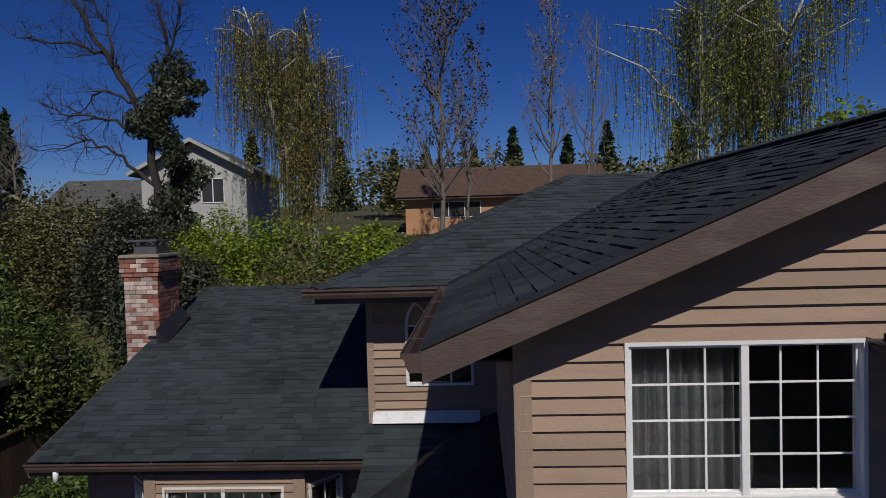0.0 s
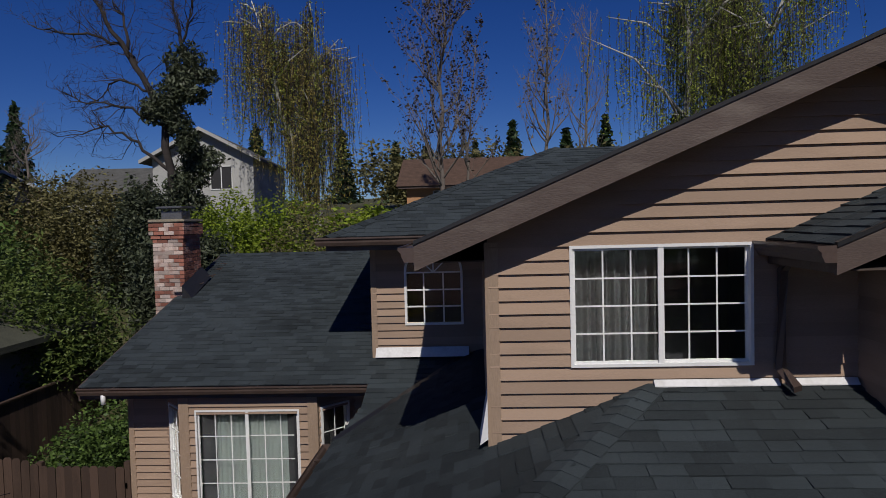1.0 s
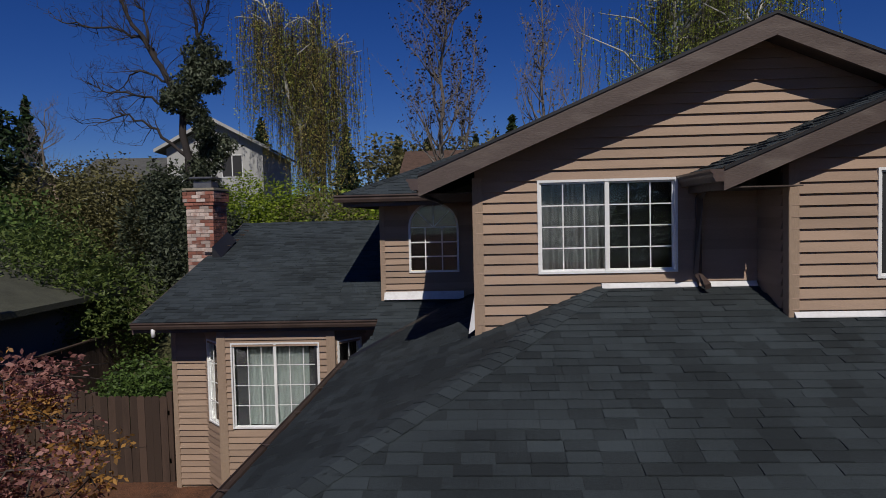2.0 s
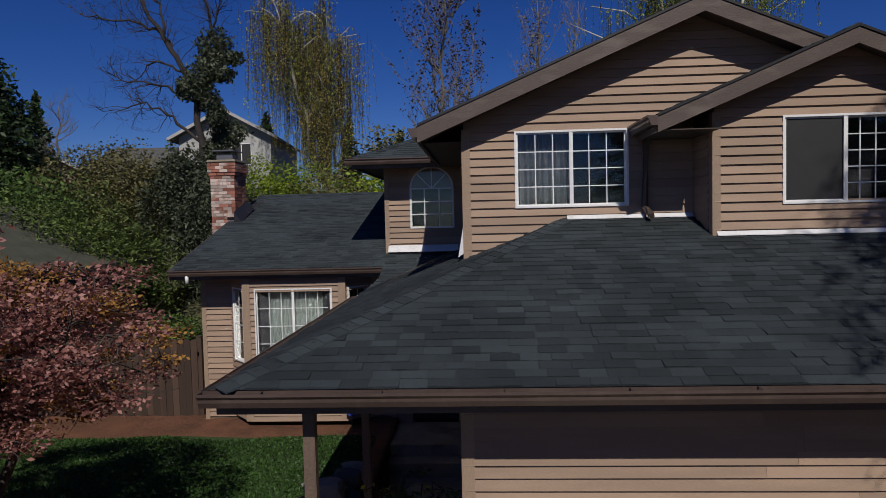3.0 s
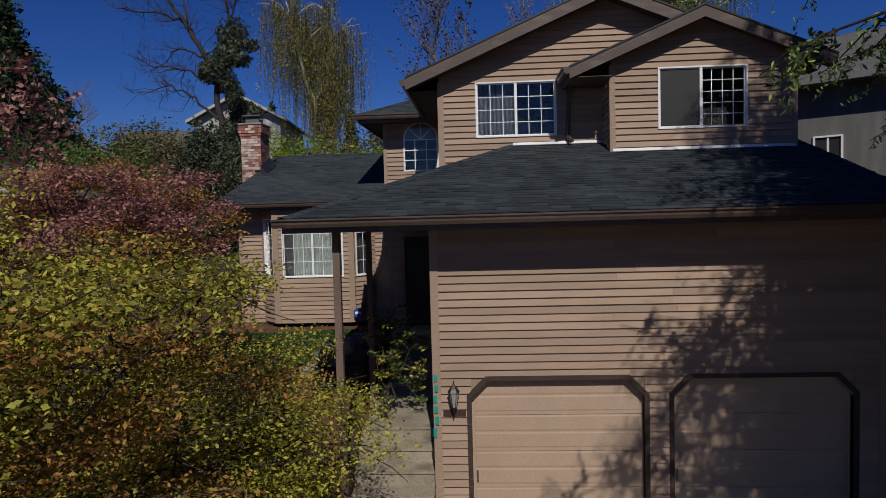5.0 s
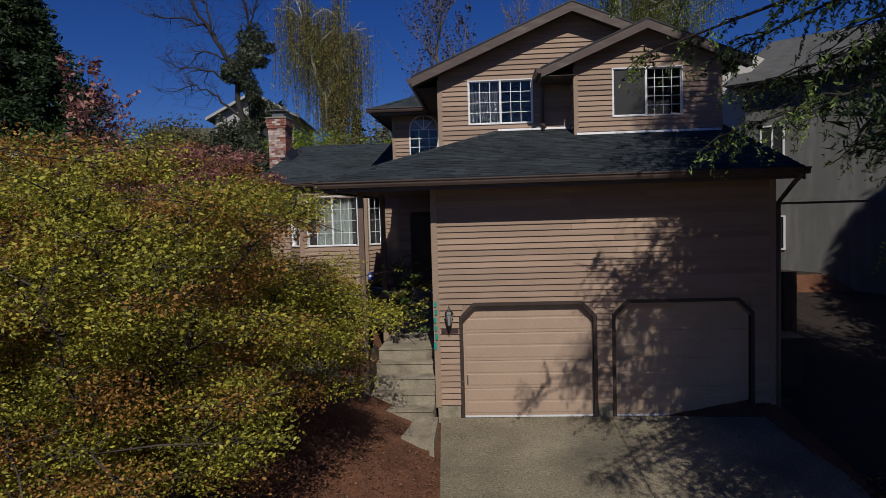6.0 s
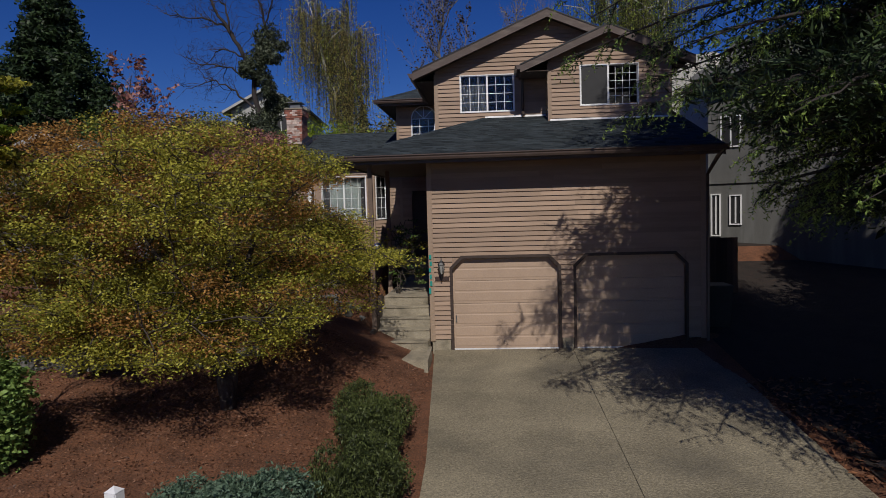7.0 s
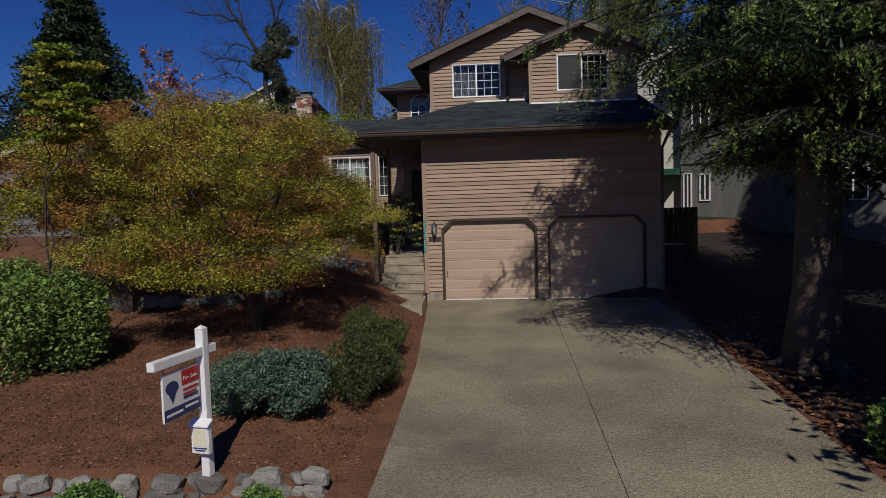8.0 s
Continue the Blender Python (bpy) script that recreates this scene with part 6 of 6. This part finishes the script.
crown_tree("maple_tree", "yellow-green Japanese maple further along the bed", (-9.6, -4.6, terrain(-9.6, -4.6)), 0.9, (-9.6, -4.4, 2.9), (2.3, 2.2, 1.8), (0.5, 0.2), 110, 30000, 0.048, [(MAPLE, 0.75), (MAPLE_RUST, 0.25)], 22, trunk=0.1, stems=4)
crown_tree("red_tree", "pink-red flowering plum with layered small leaves", (-5.4, 2.3, terrain(-5.4, 2.3)), 1.0, (-5.3, 2.3, 4.4), (2.45, 1.8, 1.1), (0.4, 0.16), 190, 50000, 0.038, [(PINK, 0.75), (MAPLE_RUST, 0.25)], 23, trunk=0.09, stems=5)
crown_tree("red_tree", "dusky red plum at the fence", (-10.5, 5.5, 1.3), 1.0, (-10.4, 5.5, 3.6), (2.3, 2.0, 1.6), (0.55, 0.3), 80, 18000, 0.07, [(PINK, 0.6), (MAPLE_RUST, 0.4)], 24, trunk=0.1, stems=4)
crown_tree("young_tree", "slim young tree with feathery yellow-green leaves", (-5.5, -6.0, terrain(-5.5, -6.0)), 2.5, (-4.85, -6.1, 4.5), (0.6, 0.7, 0.85), (0.24, 0.07), 70, 12000, 0.05, [(MAPLE, 0.6), (BRIGHT, 0.4)], 26, trunk=0.025, stems=2)
crown_tree("entry_shrub", "leggy young shrub with sparse leaves beside the steps", (-0.72, 2.5, 1.13), 0.3, (-0.5, 2.5, 2.15), (0.6, 0.5, 0.95), (0.15, 0.07), 60, 1300, 0.045, [(MAPLE, 0.45), (LAUREL, 0.55)], 25, trunk=0.02, stems=4)

# the big conifer beside the drive
con = empty("conifer", "large dark deodar-like conifer with drooping fresh-tipped branches", "tree", (7.35, -5.3, terrain(7.35, -5.3)))
rng = random.Random(40)
tk = []
for k in range(12):
    tk.append(Vector((rng.gauss(0, 0.03), rng.gauss(0, 0.03), -0.2 + 16.5 * k / 11)))
wood("trunk", [(tk, [0.5 if k == 0 else 0.4 * (1 - 0.9 * k / 11) for k in range(12)])], BARK, con, sides=12)
for w in (0.3, 1.6, 2.9, 4.0, 5.2):
    wood("root", [([Vector((math.cos(w) * 0.2, math.sin(w) * 0.2, 0.3)), Vector((math.cos(w) * 0.5, math.sin(w) * 0.5, 0.02)), Vector((math.cos(w) * 0.95, math.sin(w) * 0.95, -0.12))], [0.2, 0.13, 0.04])], BARK, con, sides=7)
arms, twigs, dark_pts, tip_pts = [], [], [], []
npr = np.random.default_rng(43)
ARMS = 236
for i in range(ARMS):
    f = (i + 0.5) / ARMS
    z = 3.5 + 12.0 * f ** 1.25
    w = i * 2.399963 + rng.uniform(-0.3, 0.3)
    L = (4.7 * (1 - f) ** 0.7 + 0.7) * rng.uniform(0.72, 1.1)
    u = Vector((math.cos(w), math.sin(w), 0))
    low = min(max((z - 3.9) / 2.6, 0.0), 1.0)          # the lowest boughs are short on the side of the house
    facing = min(1.0, max(0.0, -u.x) + 0.4 * max(0.0, u.y))
    L *= 0.86 + 0.18 * low - (1 - low) * 0.52 * facing + low * 0.08 * max(0.0, -u.x)
    side = Vector((-u.y, u.x, 0))
    pth = []
    for k in range(7):
        q = k / 6
        pth.append(Vector((0, 0, z)) + u * (L * q) + Vector((0, 0, L * (0.16 * q - 0.26 * q * q))) + side * rng.gauss(0, 0.06))
    arms.append((pth, [0.06 * (1 - f * 0.6) * (1 - 0.85 * k / 6) for k in range(7)]))
    for s in range(int(L * 7.5)):
        q = rng.uniform(0.08, 1.0)
        k = min(int(q * 6), 5)
        p = pth[k].lerp(pth[k + 1], q * 6 - k)
        sg = rng.choice((-1, 1))
        tl = rng.uniform(0.45, 1.15) * (1.15 - 0.5 * q)
        e = p + side * sg * tl * 0.75 + u * tl * 0.5 + Vector((0, 0, -tl * rng.uniform(0.15, 0.5)))
        m = p.lerp(e, 0.5) + Vector((0, 0, 0.07 * tl))
        twigs.append(([p, m, e], [0.01, 0.007, 0.004]))
        n = int(tl * 118)
        sprays = max(3, int(tl * 9))                   # short tassels that hang along the twig
        pick = npr.integers(0, sprays, n)
        h2 = ((pick + 0.5) / sprays)[:, None]
        a3, b3, c3 = np.array(p), np.array(m), np.array(e)
        b = np.where(h2 < 0.5, a3 + (b3 - a3) * h2 * 2, b3 + (c3 - b3) * (h2 * 2 - 1))
        ways = npr.normal(0, 0.45, (sprays, 3)) + np.array((u.x * 0.5, u.y * 0.5, -1.0))
        spans = npr.uniform(0.1, 0.26, (sprays, 1))
        b = b + (ways * spans)[pick] * npr.random((n, 1)) + npr.normal(0, 0.012, (n, 3))
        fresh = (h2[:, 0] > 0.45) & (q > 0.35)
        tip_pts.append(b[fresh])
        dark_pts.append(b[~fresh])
wood("branching", arms, TWIG, con)
wood("twig_mass", twigs, TWIG, con, smooth=False)
# extra dark needle fill, added to block sun and darken the crown's inside
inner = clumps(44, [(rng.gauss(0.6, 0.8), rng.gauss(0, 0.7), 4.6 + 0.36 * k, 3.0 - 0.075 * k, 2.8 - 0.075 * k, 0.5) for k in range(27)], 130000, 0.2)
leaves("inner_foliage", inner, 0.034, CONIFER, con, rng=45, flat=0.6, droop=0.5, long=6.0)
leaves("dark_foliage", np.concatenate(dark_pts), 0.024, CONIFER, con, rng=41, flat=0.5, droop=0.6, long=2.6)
leaves("fresh_foliage", np.concatenate(tip_pts), 0.02, CONIFER_TIP, con, rng=42, flat=0.5, droop=0.9, long=2.8)
# stands out of view; added so its shadow darkens the ground right of the drive
spruce("conifer", "dense dark conifer near the street, out of view, added for shade", (10.6, -13.0, terrain(10.6, -13.0)), 15.5, 5.2, CONIFER, 46, 50000, 0.14)
spruce("conifer", "tall dark conifer further along the boundary", (13.8, -3.6, terrain(13.8, -3.6)), 15.0, 5.2, CONIFER, 47, 46000, 0.14, low=0.26)

# beds in front
shrub("rhododendron", "bright green rhododendron mound on the mulch", "shrub", (-5.7, -6.0, terrain(-5.7, -6.0)), (1.2, 1.1, 1.75), RHODO, 24000, 0.052, 51, 30)
shrub("juniper", "low blue-green spreading juniper on the mulch", "shrub", (-1.05, -7.75, terrain(-1.05, -7.75)), (0.95, 0.72, 0.78), JUNIPER, 44000, 0.022, 52, 20, flat=0.8, long=2.2)
shrub("heather", "dark olive heather bush beside the driveway", "shrub", (-0.02, -6.5, terrain(-0.02, -6.5)), (0.68, 1.05, 0.82), HEATHER, 30000, 0.02, 53, 22, flat=1.6, long=2.6)
shrub("heather", "dark olive heather bush nearer the steps", "shrub", (-0.2, -4.6, terrain(-0.2, -4.6)), (0.62, 1.15, 0.85), HEATHER, 28000, 0.02, 54, 20, flat=1.6, long=2.6)
shrub("box_ball", "clipped light green box mound at the stone edging", "shrub", (-2.3, -10.1, terrain(-2.3, -10.1)), (0.36, 0.33, 0.36), BOX, 5000, 0.03, 55, 10, group="box mounds")
shrub("box_ball", "clipped light green box mound at the stone edging", "shrub", (-0.35, -10.15, terrain(-0.35, -10.15)), (0.33, 0.3, 0.33), BOX, 4600, 0.03, 56, 10, group="box mounds")
shrub("evergreen_shrub", "small glossy evergreen shrub under the conifer", "shrub", (6.95, -8.9, terrain(6.95, -8.9)), (0.6, 0.6, 0.8), RHODO, 3600, 0.07, 57, 12)
shrub("fern_clump", "small green plants by the neighbour's wall", "shrub", (9.7, 9.5, 1.0), (0.5, 0.7, 0.4), BRIGHT, 900, 0.09, 58, 8)
shrub("young_shrub", "sparse twiggy shrub at the lawn's edge", "shrub", (-5.6, 1.0, 0.95), (1.6, 1.2, 1.1), HEATHER, 5000, 0.06, 59, 16)
shrub("young_shrub", "yellow-green young shrub below the plum", "shrub", (-6.6, -0.6, 0.85), (1.5, 1.2, 1.5), MAPLE, 5000, 0.06, 60, 16)

# behind the house
shrub("laurel_hedge", "tall mid-green shrub mass beyond the fence", "hedge", (-12.2, 15.0, 2.0), (3.6, 2.4, 4.5), MIDGREEN, 70000, 0.06, 61, 40, droop=-0.3, long=2.4)
shrub("evergreen_mass", "dark drooping evergreen behind the wing", "shrub", (-9.0, 18.8, 2.8), (1.9, 1.6, 3.9), IVY, 34000, 0.07, 69, 26, droop=0.7, long=2.6)
shrub("laurel_hedge", "tall dark green laurel mass up the slope", "hedge", (-18.5, 19.0, 3.0), (5.0, 3.0, 4.4), LAUREL, 26000, 0.12, 62, 36)
shrub("laurel_hedge", "low dark laurel between the fences", "hedge", (-7.7, 12.2, 1.8), (1.7, 2.2, 1.3), LAUREL, 14000, 0.06, 70, 22)
shrub("scrub", "brownish evergreen scrub in front of the grey house", "shrub", (-15.5, 23.0, 4.4), (4.2, 2.5, 4.2), SCRUB, 30000, 0.09, 63, 34)
shrub("ivy_mass", "ivy-clad stump and scrub by the bare tree", "shrub", (-11.5, 21.5, 4.0), (1.9, 1.6, 4.2), IVY, 22000, 0.09, 64, 22)
shrub("spring_bush", "bright yellow-green spring bush behind the chimney", "shrub", (-7.8, 21.5, 4.2), (2.6, 2.0, 3.5), BRIGHT, 30000, 0.075, 65, 26)
shrub("spring_bush", "bright green spring bush behind the wing roof", "shrub", (-4.4, 23.5, 4.5), (2.6, 2.0, 3.0), BRIGHT, 9000, 0.12, 66, 22)
shrub("scrub", "brown leafless scrub behind the wing roof", "shrub", (-4.5, 18.0, 3.0), (4.2, 1.8, 3.4), SCRUB, 26000, 0.065, 67, 24)
shrub("scrub", "brown leafless scrub on the bank", "shrub", (0.5, 25.0, 4.6), (4.5, 2.0, 2.6), SCRUB, 9000, 0.11, 68, 22)
for i, (x, y, r, hh, mt) in enumerate(((-30, 40, 8, 2.6, SCRUB), (-22, 46, 7, 2.8, LAUREL), (-3, 55, 9, 5.2, SCRUB), (12, 48, 8, 5, SCRUB), (22, 36, 7, 6, BRIGHT), (28, 24, 6, 7, LAUREL), (-40, 30, 9, 4.5, LAUREL), (14, 30, 5, 4, BRIGHT))):
    shrub("thicket", "dense mixed thicket on the hillside", "thicket", (x, y, terrain(x, y) - 0.3), (r, 3.0, hh), mt, 9000, 0.24, 80 + i, 24)

def crooked_tree(name, label, at, limbs, seed):
    """A leafless tree drawn by its long limbs, (radius, (x, z), ...) each, with crooked side twigs."""
    rng = random.Random(seed)
    ob = empty(name, label, "tree", at)
    big, fine, tips = [], [], []
    for radius, *way in limbs:
        pts = []
        depth = rng.gauss(0, 0.5)
        for k, ((xa, za), (xb, zb)) in enumerate(zip(way, way[1:])):
            for q in (0, 0.25, 0.5, 0.75):
                f = (k + q) / (len(way) - 1)
                pts.append(Vector((xa + (xb - xa) * q + rng.gauss(0, 0.07), depth * f, za + (zb - za) * q + rng.gauss(0, 0.07))))
        pts.append(Vector((way[-1][0], depth, way[-1][1])))
        n = len(pts) - 1
        big.append((pts, [radius * (1 - 0.85 * k / n) + 0.008 for k in range(n + 1)]))
        for _ in range(int(n * 1.6)):
            f = rng.uniform(0.25, 1.0) * n
            k = min(int(f), n - 1)
            d = (pts[k + 1] - pts[k]).normalized()
            w = d + Vector((rng.gauss(0, 0.6), rng.gauss(0, 0.6), rng.gauss(0.1, 0.6)))
            grow(rng, pts[k].lerp(pts[k + 1], f - k), w, rng.uniform(0.6, 1.7), 0.022, 2, fine, tips, 0.5, (2, 4), 0.6, 0.1, 0.8)
    wood("trunk", big, TWIG, ob, sides=7)
    wood("branching", fine, TWIG, ob, smooth=False)
    return ob


bt = crooked_tree("dead_tree", "dark leafless tree with long crooked limbs and ivy on its trunk", (-11.7, 24.6, 4.6), [
    (0.2, (0.1, -0.3), (-0.05, 2.8), (-0.25, 6.5), (-1.2, 8.75), (-2.35, 10.6), (-3.15, 12.1)),
    (0.07, (-1.2, 8.75), (-1.7, 9.5), (-2.95, 10.0), (-4.4, 10.3), (-5.5, 10.6)),
    (0.05, (-0.7, 7.7), (-2.15, 8.4), (-3.35, 7.6)),
    (0.06, (-0.25, 6.4), (-1.5, 7.2), (-2.95, 7.3), (-3.9, 7.7)),
    (0.07, (-0.1, 4.6), (-1.4, 5.9), (-2.6, 6.5), (-3.7, 6.2)),
    (0.12, (-0.2, 6.2), (0.55, 8.35), (0.45, 10.2), (0.0, 11.7)),
    (0.05, (0.5, 9.4), (0.95, 10.2), (1.2, 11.1)),
    (0.06, (-1.6, 9.4), (-1.8, 10.8), (-2.5, 11.9))], 71)
rng = random.Random(72)
ivy = clumps(73, [(rng.gauss(0.2, 0.65), rng.gauss(0, 0.4), z, rng.uniform(0.45, 0.95), rng.uniform(0.5, 0.8), rng.uniform(0.5, 0.95)) for z in (1.6, 2.2, 2.8, 3.4, 4.0, 4.6, 5.2, 5.8, 6.4, 7.0, 7.6, 8.2, 8.8)] + [(1.4, 0, 8.3, 0.5, 0.5, 0.35), (0.9, 0, 7.6, 0.6, 0.5, 0.4), (-0.7, 0, 7.2, 0.5, 0.4, 0.5), (-1.0, 0, 3.0, 1.2, 0.8, 0.9), (0.8, 0, 2.2, 1.2, 0.8, 1.2)], 22000, 0.2)
leaves("ivy", ivy, 0.09, IVY, bt, "dark ivy leaves", rng=74, droop=0.8, long=2.2)
weeping_birch("weeping_birch", "weeping birch with white stems and golden hanging catkins", (-7.5, 31.0, 5.8), 12.4, [(-2.9, 0), (-0.3, 0.6)], 3.4, 1500, 4.4, [(CATKIN, 0.6), (BIRCHLEAF, 0.4)], 75, size=0.06)
weeping_birch("weeping_birch", "large white-stemmed weeping birch in fresh green leaf", (8.6, 27.0, 5.2), 13.5, [(0.4, 0), (3.0, 1.0), (5.0, -0.5)], 4.6, 1800, 3.4, [(BIRCHLEAF, 0.75), (BRIGHT, 0.25)], 76, size=0.062)
bare_tree("alder", "slender leafless alder hung with small dark cones", (-1.6, 30.0, 5.7), 14.5, 77, GREYTWIG, (0.4, 0), 0.14, 3, 0.6, (4, 6), 34, 2600, TWIG, 0.2, 0.22, 0.5)
bare_tree("alder", "slender leafless alder hung with small dark cones", (-0.6, 33.0, 6.1), 10.0, 78, GREYTWIG, (0.8, 0), 0.1, 3, 0.6, (4, 6), 16, 700, TWIG, 0.25, 0.22, 0.5)
bare_tree("bare_birch", "tall slim bare birch with fine pale twigs", (3.4, 31.0, 5.8), 13.0, 79, GREYTWIG, (0.2, 0), 0.12, 3, 0.6, (4, 6), 24, 500, GREYTWIG, 0.25, 0.2, 0.6)
bare_tree("bare_birch", "tall slim bare birch with fine pale twigs", (5.2, 32.0, 6.0), 11.0, 90, GREYTWIG, (0.6, 0), 0.1, 3, 0.6, (4, 6), 18, 0, GREYTWIG, 0.25, 0.22, 0.6)
bare_tree("bare_tree", "leafless rounded street tree far up the hill", (-31, 44, 7.0), 8.0, 91, GREYTWIG, (0.3, 0), 0.16, 3, 0.8, (4, 6), 16, 0, None, 0.15, 0.34, 0.3)
bare_tree("bare_tree", "leafless tree with pink buds behind the plum", (-8.6, 6.4, 1.7), 6.0, 92, TWIG, (-1.0, 0), 0.09, 3, 0.7, (3, 5), 12, 900, PINK, 0.3, 0.3, 0.4)
spruce("spruce", "tall dark spruce beyond the garden", (-26.3, 28.0, terrain(-26.3, 28.0)), 13.8, 7.0, CONIFER, 93, 80000, 0.17)
for i, (x, y, hh) in enumerate(((-4.2, 58, 5.5), (4.0, 70, 8.5), (9, 66, 7), (-9, 75, 7), (14, 72, 9), (19, 64, 8), (-16, 80, 9), (0, 90, 8), (24, 80, 10), (-50, 70, 12), (-24, 72, 9))):
    spruce("distant_fir", "small dark fir on the far ridge", (x, y, terrain(x, y)), hh, hh * 0.24, CONIFER, 100 + i, 1600, 0.4, "far firs")
